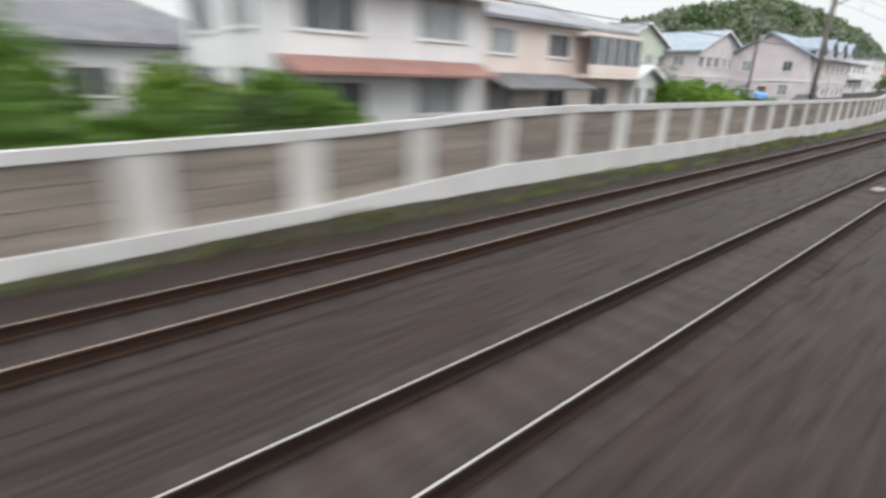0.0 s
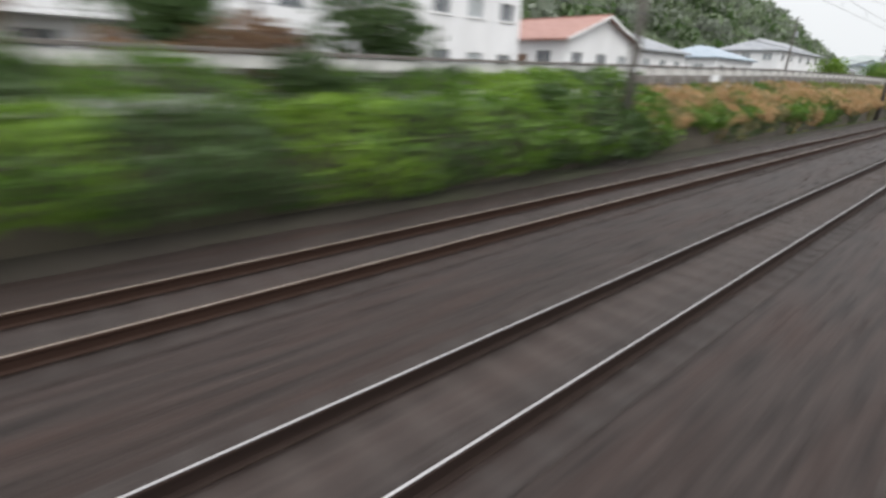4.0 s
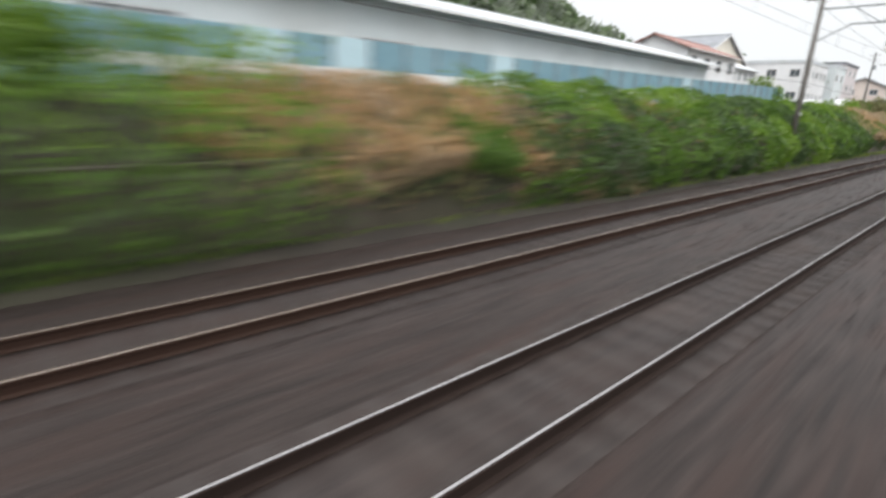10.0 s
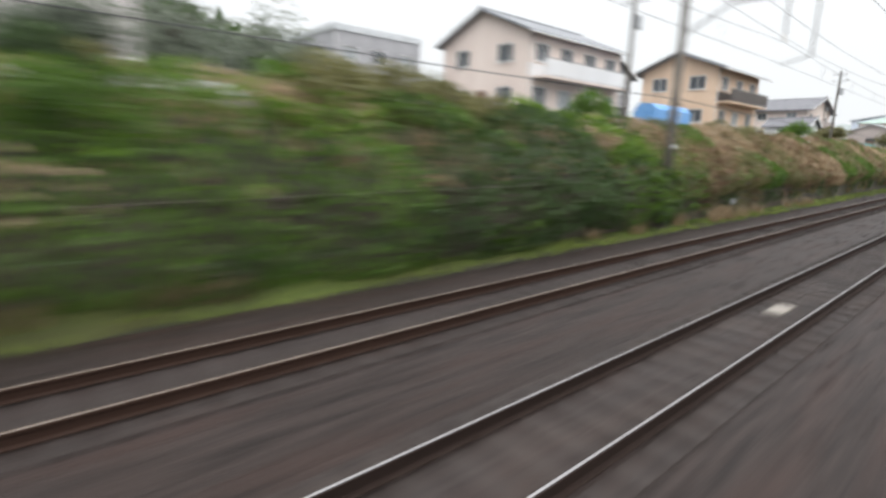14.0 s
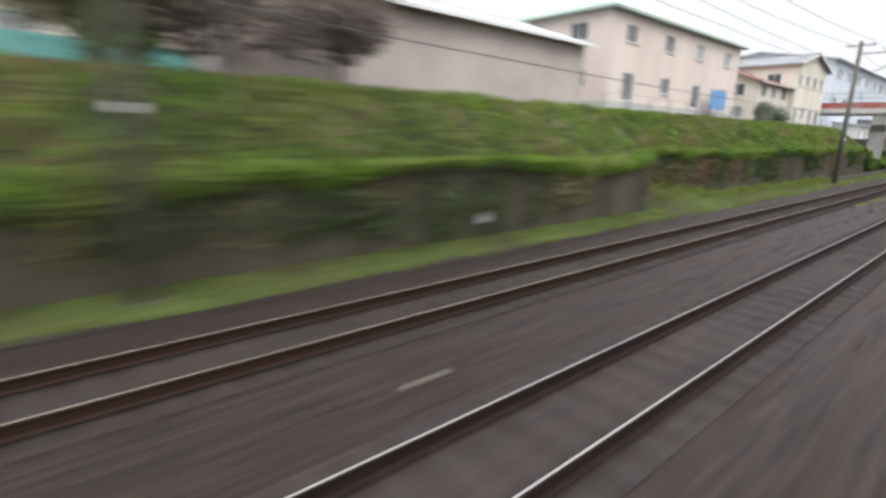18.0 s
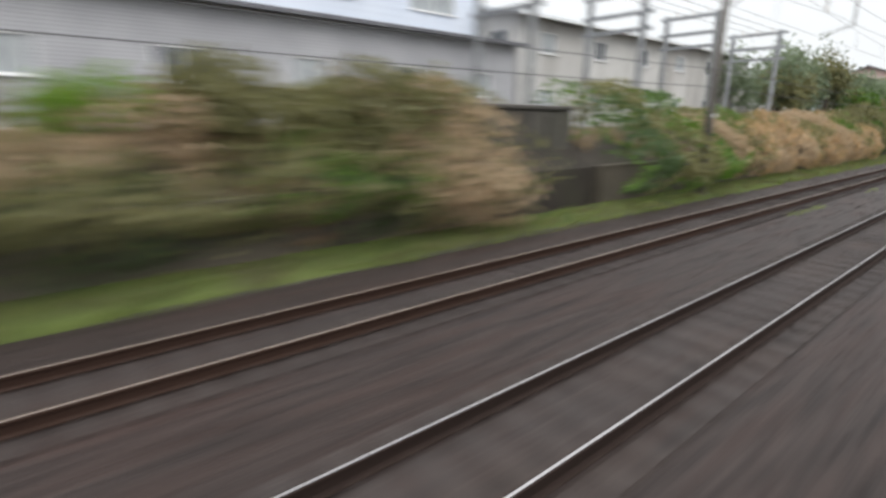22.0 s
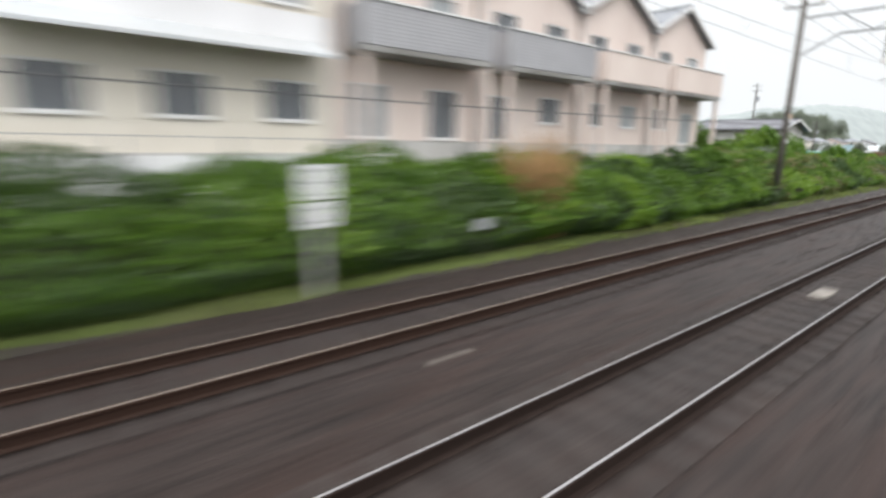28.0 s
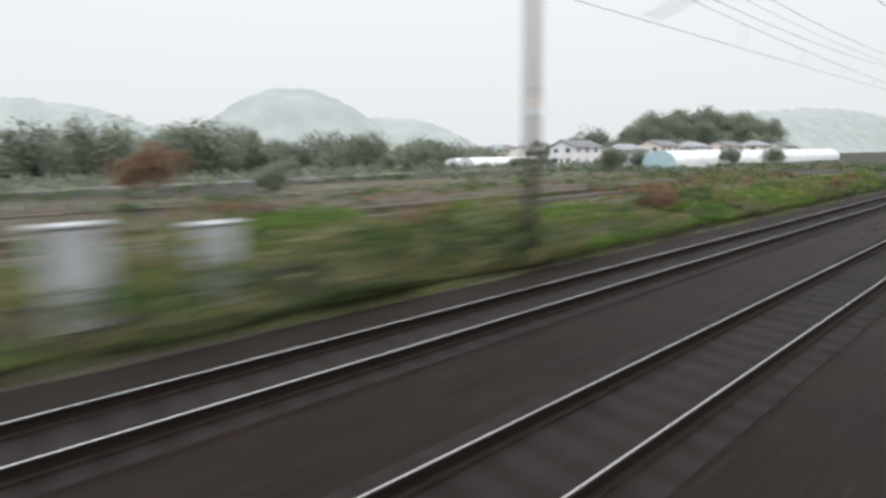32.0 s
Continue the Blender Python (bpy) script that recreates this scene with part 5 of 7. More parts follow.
def np_mesh(name, v, f, mat):
    me = bpy.data.meshes.new(name)
    me.from_pydata(v.tolist() if hasattr(v, "tolist") else v, [], f)
    me.materials.append(mat)
    return me


BUSH = {}


def make_bush(kind, mat, size, n, seed, label):
    b = thing("bush", label, "bush", (0, 0, -50), "lineside bushes")
    part("foliage", np_mesh("foliage", *leaf_cloud(n, size, size * 1.05, size * 0.8, 0.105, seed), M[mat]), None, b)
    r = random.Random(seed)
    st = Mesh()
    for i in range(4):
        g = r.uniform(0, 6.28)
        st.tube((0, 0, -0.2), (math.cos(g) * size * 0.45, math.sin(g) * size * 0.45, size * 0.9), 0.03, 0.012, 5)
    part("stem", st, M["bark"], b)
    BUSH.setdefault(kind, []).append(b)


for i in range(3):
    make_bush("green", "leaf", 1.15, 1100, 20 + i, "dense green bush overhanging the retaining wall")
make_bush("green", "leaf_bright", 1.0, 950, 31, "bright green bush on the bank")
make_bush("green", "leaf_dark", 1.1, 1000, 32, "dark green bush on the bank")
for i in range(2):
    make_bush("hedge", "leaf", 1.0, 1100, 40 + i, "thick green hedge bush beside the verge")
make_bush("hedge", "leaf_bright", 1.0, 1100, 43, "light green hedge bush beside the verge")
for i in range(2):
    make_bush("olive", "leaf_olive", 1.1, 950, 50 + i, "olive-brown scrub on the bank")
for i in range(2):
    make_bush("brown", "leaf_brown", 1.1, 900, 60 + i, "reddish-brown withered bush beside the track")
USED = set()


def plant(kind, x, y, z, s, sz=1.0):
    src = random.choice(BUSH[kind])
    m = Matrix.Translation((x, y, z)) @ Euler((0, 0, random.uniform(0, 6.28))).to_matrix().to_4x4() @ Matrix.Diagonal((s, s, s * sz, 1))
    if src.name not in USED:
        USED.add(src.name)
        src.matrix_basis = m
    else:
        copy_thing(src, m)


# stretch of bank: y0, y1, dry, green, olive, short grass, height of scrub
BANK = [
    (77, 94, 0.0, 0.12, 0.0, 1.2, 0.5), (94, 102, 0.0, 1.3, 0.0, 0.6, 1.2), (102, 140, 0.0, 1.4, 0.0, 0.5, 1.1), (140, 165, 0.5, 0.3, 0.2, 0.6, 0.8),
    (165, 212, 1.3, 0.05, 0.0, 0.7, 0.7), (212, 245, 1.2, 0.1, 0.25, 0.4, 0.8), (245, 279, 1.0, 0.2, 0.2, 0.3, 0.6), (279, 290, 0.2, 0.4, 0.5, 0.2, 0.8), (290, 305, 0.0, 1.3, 0.1, 0.2, 1.15),
    (305, 316, 1.3, 0.15, 0.1, 0.3, 0.8), (316, 367, 0.1, 1.4, 0.1, 0.2, 1.1), (367, 384, 1.3, 0.2, 0.2, 0.3, 1.0), (384, 397, 0.3, 0.5, 0.3, 0.8, 0.7),
    (397, 407, 0.6, 0.3, 0.3, 0.3, 0.9), (407, 449, 0.4, 1.3, 0.2, 0.2, 1.1), (449, 500, 1.1, 0.2, 0.7, 0.3, 1.0), (500, 532, 0.8, 0.35, 0.6, 0.5, 0.9),
    (532, 628, 0.04, 0.13, 0.0, 3.2, 0.5), (640, 692, 0.6, 0.45, 0.7, 0.2, 1.2), (698, 712, 0.3, 0.9, 0.5, 0.2, 1.2), (712, 740, 1.4, 0.2, 0.4, 0.2, 1.2),
    (740, 790, 0.7, 0.5, 0.9, 0.2, 1.35), (790, 840, 0.25, 1.2, 0.3, 0.4, 1.1)]
random.seed(5)
for y0, y1, dry, green, olive, short, hgt in BANK:
    for kind, dens in (("green", green), ("olive", olive)):
        for i in range(int((y1 - y0) * dens * 0.075)):
            y = random.uniform(y0, y1)
            xw, xt = spline(LAND, y, 1), spline(LAND, y, 3)
            x = random.uniform(xw - 0.35, xt - 0.6)
            s = hgt * random.uniform(0.7, 1.15)
            plant(kind, x, y, ground_z(x, y) - 0.25 - (0.35 if x > xw - 0.7 else 0), s, random.uniform(0.85, 1.2))
# taller shrubs at the top of the bank
for y0, y1, kind, n, sc, xa, xb in ((396, 412, "olive", 7, 1.5, -14.6, -16.4), (396, 420, "green", 9, 1.4, -14.4, -16), (424, 450, "green", 8, 1.1, -14.4, -17), (427, 442, "olive", 15, 1.35, -14.4, -16.5), (450, 485, "olive", 9, 1.1, -14.4, -16.5), (368, 394, "green", 9, 1.2, -14.4, -17), (374, 392, "olive", 5, 1.2, -14.4, -16), (292, 304, "green", 7, 1.3, -13.2, -14.6), (684, 691.5, "olive", 6, 1.7, -12.6, -14.5), (538, 560, "green", 7, 1.0, -15.6, -17), (938, 948, "hedge", 16, 1.4, -13.6, -17), (846.5, 857, "green", 9, 1.75, -13.9, -14.9), (921, 951, "olive", 12, 1.7, -22, -38), (921, 951, "green", 14, 1.7, -22, -38), (908, 930, "hedge", 14, 1.65, -14.5, -18), (112, 126, "brown", 5, 1.3, -13.6, -15.5), (33.6, 40.5, "hedge", 6, 1.5, -15, -17), (920, 946, "green", 14, 1.65, -14.5, -19), (738, 792, "olive", 20, 1.75, -13.8, -16.6), (742, 792, "green", 10, 1.8, -13.8, -16.4), (640, 690, "olive", 9, 1.2, -13.4, -15)):
    for i in range(n):
        y, x = random.uniform(y0, y1), random.uniform(xb, xa)
        plant(kind, x, y, ground_z(x, y) - 0.3, sc * random.uniform(0.75, 1.15), random.uniform(0.9, 1.2))
# hedge and scrub on the low ground
for y0, y1, kind, dens, hgt, xa, xb in ((846, 907, "hedge", 0.3, 1.0, -10.9, -13.2), (907, 942, "hedge", 0.3, 0.95, -10.9, -14), (907, 942, "olive", 0.1, 1.0, -10.9, -14),
                                        (951, 966, "green", 0.5, 0.85, -11.0, -13), (980, 1004, "brown", 0.5, 1.0, -10.9, -14), (984, 1004, "green", 0.3, 0.7, -10.9, -13),
                                        (1004, 1060, "green", 0.35, 0.45, -10.6, -13), (1030, 1072, "brown", 0.4, 0.8, -11, -14), (641, 648, "green", 1.0, 0.7, -11.6, -14), (625, 640, "green", 0.6, 0.6, -12.4, -15)):
    for i in range(int((y1 - y0) * dens * 0.5)):
        y, x = random.uniform(y0, y1), random.uniform(xb, xa)
        plant(kind, x, y, ground_z(x, y) - 0.2, hgt * random.uniform(0.7, 1.15), random.uniform(0.85, 1.15))
# gardens behind the first wall
for i in range(26):
    y, x = random.uniform(-7, 7.6), random.uniform(-14.2, -11.6)
    plant("hedge", x, y, ground_z(x, y) - 0.2, random.uniform(0.95, 1.45))
for y0, y1, x0, x1, n, s in ((-6, 8, -12, -15, 16, 1.2), (-10, 6, -18, -22, 10, 1.6), (33.8, 40.5, -14.5, -17.5, 15, 1.35), (42, 47, -13, -17, 5, 1.1), (18, 27, -12.5, -14.5, 8, 0.8)):
    for i in range(n):
        y, x = random.uniform(y0, y1), random.uniform(x1, x0)
        plant("green", x, y, ground_z(x, y) - 0.2, s * random.uniform(0.7, 1.2))
# weeds at the foot of the equipment cabinets
for x, y, sc in ((-10.05, 385.4, 0.42), (-10.0, 386.2, 0.4), (-10.1, 387.0, 0.45), (-10.15, 392.6, 0.4), (-10.1, 393.4, 0.42)):
    plant("green", x, y, ground_z(x, y) - 0.12, sc)


def blades(name, label, mat, spots, per, height, width, lean, seed, spread=0.16):
    """Clumps of arching blades, joined: spots are (x, y, z, scale)."""
    r = np.random.default_rng(seed)
    sp = np.repeat(np.array(spots, float), per, 0)
    n = len(sp)
    if n == 0:
        return
    g = r.uniform(0, 2 * np.pi, n)
    d = np.stack([np.cos(g), np.sin(g), np.zeros(n)], 1)
    side = np.stack([-np.sin(g), np.cos(g), np.zeros(n)], 1)
    h = (height * r.uniform(0.55, 1.15, n) * sp[:, 3])[:, None]
    o = sp[:, :3] + d * r.uniform(0, spread, n)[:, None] * sp[:, 3:4]
    w = side * (width * r.uniform(0.6, 1.3, n))[:, None]
    k = (lean * r.uniform(0.3, 1.2, n))[:, None] * h
    up = np.array([(0, 0, 1.0)])
    p1 = o + up * h * 0.6 + d * k * 0.35
    p2 = o + up * h * 0.92 + d * k
    v = np.stack([o - w, o + w, p1 + w * 0.8, p1 - w * 0.8, p2], 1).reshape(-1, 3)
    f = []
    for i in range(n):
        b = 5 * i
        f += [(b, b + 1, b + 2, b + 3), (b + 3, b + 2, b + 4)]
    tagged(part(name, np_mesh(name, v, f, M[mat]), None), label, "grass", kind="stuff")


random.seed(9)
for j, (y0, y1, dry, green, olive, short, hgt) in enumerate(BANK):
    spots, low = [], []
    for i in range(int((y1 - y0) * dry * 12)):
        y = random.uniform(y0, y1)
        xw, xt = spline(LAND, y, 1), spline(LAND, y, 3)
        x = random.uniform(xw - 0.25, xt - 0.5 if y > 300 else xw - 1.5)
        spots.append((x, y, ground_z(x, y) - 0.05, random.uniform(0.7, 1.15)))
    for i in range(int((y1 - y0) * (2 + short * 9))):
        y = random.uniform(y0, y1)
        xw, xt = spline(LAND, y, 1), spline(LAND, y, 3)
        x = random.uniform(xw - 0.35, xt - 3.0)
        low.append((x, y, ground_z(x, y) - 0.03, random.uniform(0.7, 1.3)))
    if dry > 0.02:
        blades("dry_grass", "tall orange-brown dry grass on the bank", "dry" if y0 < 330 else "dry_pale", spots, 16, 0.8, 0.02, 0.85, 100 + j, 0.3)
    blades("bank_grass", "rough green grass on the bank", "grass", low, 14, 0.36, 0.012, 0.6, 200 + j, 0.25)
# verge turf: y, outer edge x, height against the wall
TURF = [(-22, -9.45, -0.25), (-2, -9.2, -0.3), (6, -9.0, -0.1), (26, -9.0, -0.14), (34, -9.0, -0.02), (42, -9.1, -0.2), (50, -9.2, -0.3), (58, -9.3, -0.36), (66, -9.5, -0.28), (74, -9.6, -0.16), (76.5, -10.8, -0.4), (165, -10.8, -0.4), (290, -10.4, -0.4), (340, -9.9, -0.36), (388, -9.75, -0.34), (393, -9.4, 0.15), (428, -9.4, 0.0),
        (436, -9.6, -0.3), (530, -9.6, -0.3), (540, -9.4, -0.25), (573.3, -9.5, -0.25), (574.8, -9.4, 0.85), (579, -9.4, 0.25), (586, -9.4, -0.2), (604, -9.4, -0.25), (609, -9.35, -0.33), (625, -9.6, -0.33), (645, -9.9, -0.33), (655, -9.5, -0.25), (700, -9.4, -0.25), (800, -9.35, -0.2), (845, -9.5, -0.33), (938, -9.5, -0.33), (950, -9.6, -0.36), (966, -9.45, -0.36), (1075, -9.45, -0.36)]
for ya, yb, vmat, vlab in ((-22, 76.2, "soil", "dark damp soil rising to the foot of the wall"), (75.8, 951, "turf", "bright green mossy turf strip along the track verge"), (950.6, 1075, "damp_turf", "dark damp soil with moss along the track verge")):
    tm = Mesh()
    tys = np.arange(ya, yb, 0.6)
    for y in tys:
        xw = spline(LAND, y, 1) + 0.1 if y > 76 else spline(WX, y, 1) + 0.2
        if 606 < y < 637:
            xw = -10.95
        xo = spline(TURF, y, 1) + 0.45 * noise.noise((y * 0.17, 1.0, 8.0)) + 0.25 * noise.noise((y * 0.8, 5.0, 2.0))
        xo = max(xo, xw - 0.2)
        hz = spline(TURF, y, 2)
        for k in range(6):
            q = k / 5
            x = xw + (xo - xw) * q
            z = hz * (1 - q) ** 1.4 + (-0.345 - 0.05 * max(0, min(1, (-8.6 - x) / 0.7)) + 0.03) * (1 - (1 - q) ** 1.4)
            tm.v.append((x, float(y), z - (0.10 if k == 5 else 0) + 0.05 * noise.noise((x * 2.1, y * 0.9, 1.0))))
    for i in range(len(tys) - 1):
        for k in range(5):
            a = i * 6 + k
            tm.f.append((a + 1, a + 7, a + 6, a))
    tagged(part("verge_turf", tm, M[vmat], None, "", True), vlab, "verge", kind="structure")


def turf_z(x, y):
    xw = spline(LAND, y, 1) + 0.1 if y > 76 else spline(WX, y, 1) + 0.2
    xo = spline(TURF, y, 1)
    q = min(max((x - xw) / max(xo - xw, 0.05), 0), 1)
    return spline(TURF, y, 2) * (1 - q) ** 1.4 - 0.37 * (1 - (1 - q) ** 1.4)


for j in range(22):
    y0 = -20 + 50 * j
    spots = []
    for i in range(600):
        y = random.uniform(y0, y0 + 50)
        xw = spline(LAND, y, 1) if y > 76 else -9.55
        lo = max(xw + 0.1, -11.5)
        x = random.uniform(lo, max(spline(TURF, y, 1) + 0.25, lo + 0.1))
        dens = 0.5 + 0.5 * noise.noise((y * 0.12, x * 0.6, 2.0)) + (0.25 if y > 360 else -0.12 if y < 300 else 0.0) - (0.5 if 77 < y < 160 or y > 955 else 0)
        if random.random() < dens:
            spots.append((x, y, turf_z(x, y) - 0.05, random.uniform(0.5, 1.15) * (0.6 if y > 952 else 0.9 if y > 360 else 1.1 if y < 76 else 0.7)))
    blades("verge_grass", "short bright green grass along the track verge", "grass", spots, 16, 0.22, 0.010, 0.6, 300 + j, 0.22)



weeds = []
for i in range(420):
    y = random.uniform(-20, 74)
    if noise.noise((y * 0.25, 4.0, 1.0)) + random.uniform(-0.3, 0.3) > -0.05:
        xq = spline(WX, y, 1) + random.uniform(0.25, 0.6)
        weeds.append((xq, y, turf_z(xq, y) - 0.05, random.uniform(0.35, 0.9)))
blades("wall_weeds", "grey-green weeds along the foot of the white wall", "leaf_olive", weeds, 18, 0.42, 0.012, 0.6, 391, 0.2)
line_weeds = [(-5.4 + random.uniform(-0.12, 0.12), y, -0.25, random.uniform(0.4, 1.0)) for y in (random.uniform(584, 606) for _ in range(130)) if noise.noise((y * 0.4, 2.0, 2.0)) > -0.15]
line_weeds += [(-5.4 + random.uniform(-0.15, 0.15), y, -0.25, random.uniform(0.4, 0.8)) for y in (random.uniform(700, 735) for _ in range(60)) if noise.noise((y * 0.4, 5.0, 2.0)) > 0.0]
blades("track_weeds", "thin yellow-green weeds on the ballast between tracks", "grass", line_weeds, 14, 0.2, 0.009, 0.7, 394, 0.18)
strw = []
for i in range(700):
    y = random.uniform(655, 835)
    strw.append((random.uniform(spline(LAND, y, 1) + 0.2, -9.5), y, -0.38, random.uniform(0.5, 1.1)))
blades("straw_grass", "yellowish half-dry grass along the verge", "leaf_olive", strw, 14, 0.3, 0.012, 0.7, 392, 0.25)
tufts = []
for y0, y1, n in ((405, 432, 22), (440, 470, 10), (452, 457, 10), (318, 322, 8), (760, 790, 10)):
    for i in range(n):
        y = random.uniform(y0, y1)
        x = spline(LAND, y, 1) + (random.uniform(0.2, 0.9) if y < 880 else random.uniform(-0.6, 0.5))
        tufts.append((x, y, turf_z(x, y) - 0.05, random.uniform(0.7, 1.2)))
mound = [(spline(LAND, y, 1) + q, y, turf_z(spline(LAND, y, 1) + q, y) - 0.1, k) for y, q, k in ((random.uniform(574.8, 606), random.uniform(0.1, 1.3), random.uniform(0.35, 0.8)) for _ in range(120))]
blades("tall_green_grass", "tall bright green grass heaped against the wall foot", "grass", mound, 26, 0.75, 0.014, 0.6, 393, 0.3)
pampas = [(random.uniform(-11.7, -10.9), random.uniform(887.9, 890.1), -0.45, random.uniform(0.75, 1.1)) for _ in range(16)]
blades("pampas_grass", "tall dry orange-brown pampas grass in front of the hedge", "dry", pampas, 90, 3.6, 0.022, 0.28, 395, 0.4)
blades("dry_tufts", "pale dry grass tufts at the foot of the bank", "dry_pale", tufts, 60, 0.75, 0.012, 0.7, 390, 0.35)


DRY = "dry orange-brown grass and stalks drooping over the wall"


# ---- thickets: uneven masses of leaves and stalks that hang over the wall and cover the slope ----
def thicket(y0, y1, mats, zlow, hgt, seed, leaf=0.15, slim=0.42, dens=95, patchy=0.0, droop=0.0, label="thick green scrub hanging over the retaining wall"):
    r = np.random.default_rng(seed)
    ya, yb, fe = y0, y1, 2.2
    y0, y1 = y0 - fe, y1 + fe
    ys = np.arange(y0, y1 + 0.99, 1.0)
    prof = []
    for y in ys:
        xw, hw, xt, zt = (spline(LAND, y, c) for c in (1, 2, 3, 4))
        low = zlow + (0.0 if hgt < 0.3 else 0.55 * noise.noise((y * 0.21, 7.7, seed * 0.3)) + 0.3 * noise.noise((y * 0.75, 2.2, seed * 0.5)) - 0.1)
        low = max(low, -0.4)
        if zlow < 0.4 and hgt > 0.9:
            xw += 0.3
        prof.append([(xw + 0.12 + 0.25 * hgt, low), (xw + 0.2 + 0.35 * hgt, (low + hw + 0.3) / 2 + 0.1), (xw - 0.25, hw + 0.15 + 0.5 * hgt), ((xw + xt) / 2, (hw + zt) / 2 + 0.85 * hgt), (xt, zt + 0.8 * hgt), (xt - 1.3, zt + 0.1)])
    prof = np.array(prof)
    # lumpy underlayer
    K = prof.shape[1]
    nv = []
    cut = []
    def lump(y, s):
        return 0.1 * hgt + 0.32 * hgt * noise.noise((y * 0.17, s * 0.5, seed * 1.3)) + 0.6 * hgt * noise.noise((y * 0.42, s * 0.8, seed * 1.7)) + 0.25 * hgt * noise.noise((y * 1.3, s * 2.0, seed * 0.9))
    n = int((y1 - y0) * 4.6 * dens)
    yy = r.uniform(y0, y1, n)
    ss = r.uniform(0, K - 1.001, n)
    fy = (yy - ys[0])
    iy = np.minimum(fy.astype(int), len(ys) - 2)
    ty = (fy - iy)[:, None]
    i_s = ss.astype(int)
    ts = (ss - i_s)[:, None]
    a = prof[iy, i_s] * (1 - ts) + prof[iy, i_s + 1] * ts
    b = prof[iy + 1, i_s] * (1 - ts) + prof[iy + 1, i_s + 1] * ts
    p = a * (1 - ty) + b * ty
    lum = np.array([lump(y, s) for y, s in zip(yy, ss)])
    # rounded clumps side by side, each of one kind of growth
    cy, step = [], 1.7 + 1.6 * min(hgt, 1.5)
    q = y0
    while q < y1 + step:
        cy.append(q)
        q += step * r.uniform(0.55, 1.3)
    cy = np.repeat(np.array(cy), 2) + r.uniform(-0.3, 0.3, 2 * len(cy)) * step
    cs = np.where(np.arange(len(cy)) % 2, 3.9, 1.5) + r.uniform(-0.5, 0.5, len(cy))
    cr = step * r.uniform(0.5, 0.85, len(cy))
    ck = r.normal(0, 0.42, len(cy))
    d2 = ((yy[:, None] - cy[None]) / cr[None]) ** 2 + ((ss[:, None] - cs[None]) / 1.7) ** 2
    near = np.argmin(d2, 1)
    dome = np.sqrt(np.clip(1 - d2[np.arange(n), near], 0, 1))
    dep = 0.55 * lum + hgt * (0.62 * dome - 0.34) - np.abs(r.normal(0, 0.16 + 0.10 * hgt, n)) + 0.06
    nx, nz = 0.75 - 0.45 * ss / K, 0.35 + 0.6 * ss / K
    c = np.stack([p[:, 0] + nx * dep, yy, np.maximum(p[:, 1] + nz * dep, -0.42)], 1)
    mask = np.array([noise.noise((y * 0.33, s * 0.9, seed * 2.3 + 9)) + 0.5 * noise.noise((y * 1.1, s * 2.2, 4.0)) for y, s in zip(yy, ss)])
    mask = 0.6 * mask + ck[near] + (-0.9 if label == DRY else 0.35) * (ss / K - 0.5)
    end = np.clip(np.minimum(yy - y0, y1 - yy) / (2 * fe), 0, 1)
    keep = r.random(n) < end
    c, mask, yy = c[keep], mask[keep], yy[keep]
    if patchy:
        keep = np.array([noise.noise((y * 0.22, 3.0, seed * 1.1)) for y in yy]) > patchy - 0.5
        c, mask = c[keep], mask[keep]
    n = len(c)
    if n == 0:
        return
    d = r.normal(size=(n, 3)) + (0.5, 0, -droop)
    d /= np.linalg.norm(d, axis=1)[:, None]
    e = np.cross(d, r.normal(size=(n, 3)))
    e /= np.linalg.norm(e, axis=1)[:, None]
    sz = leaf * r.uniform(0.6, 1.35, n)[:, None]
    v = np.stack([c - d * sz, c + e * sz * slim + np.cross(d, e) * sz * 0.2, c + d * sz, c - e * sz * slim], 1).reshape(-1, 3)
    f = np.arange(4 * n).reshape(n, 4)
    me = bpy.data.meshes.new("thicket")
    me.from_pydata(v.tolist(), [], f.tolist())
    for mm, _ in mats:
        me.materials.append(M[mm])
    edges = np.cumsum([w for _, w in mats])
    q = np.argsort(np.argsort(mask + r.normal(0, 0.10, n))) / n * edges[-1]
    me.polygons.foreach_set("material_index", np.searchsorted(edges, q).clip(0, len(mats) - 1).astype(np.int32))
    ob = new("thicket", me)
    tagged(ob, label, "scrub", kind="stuff")


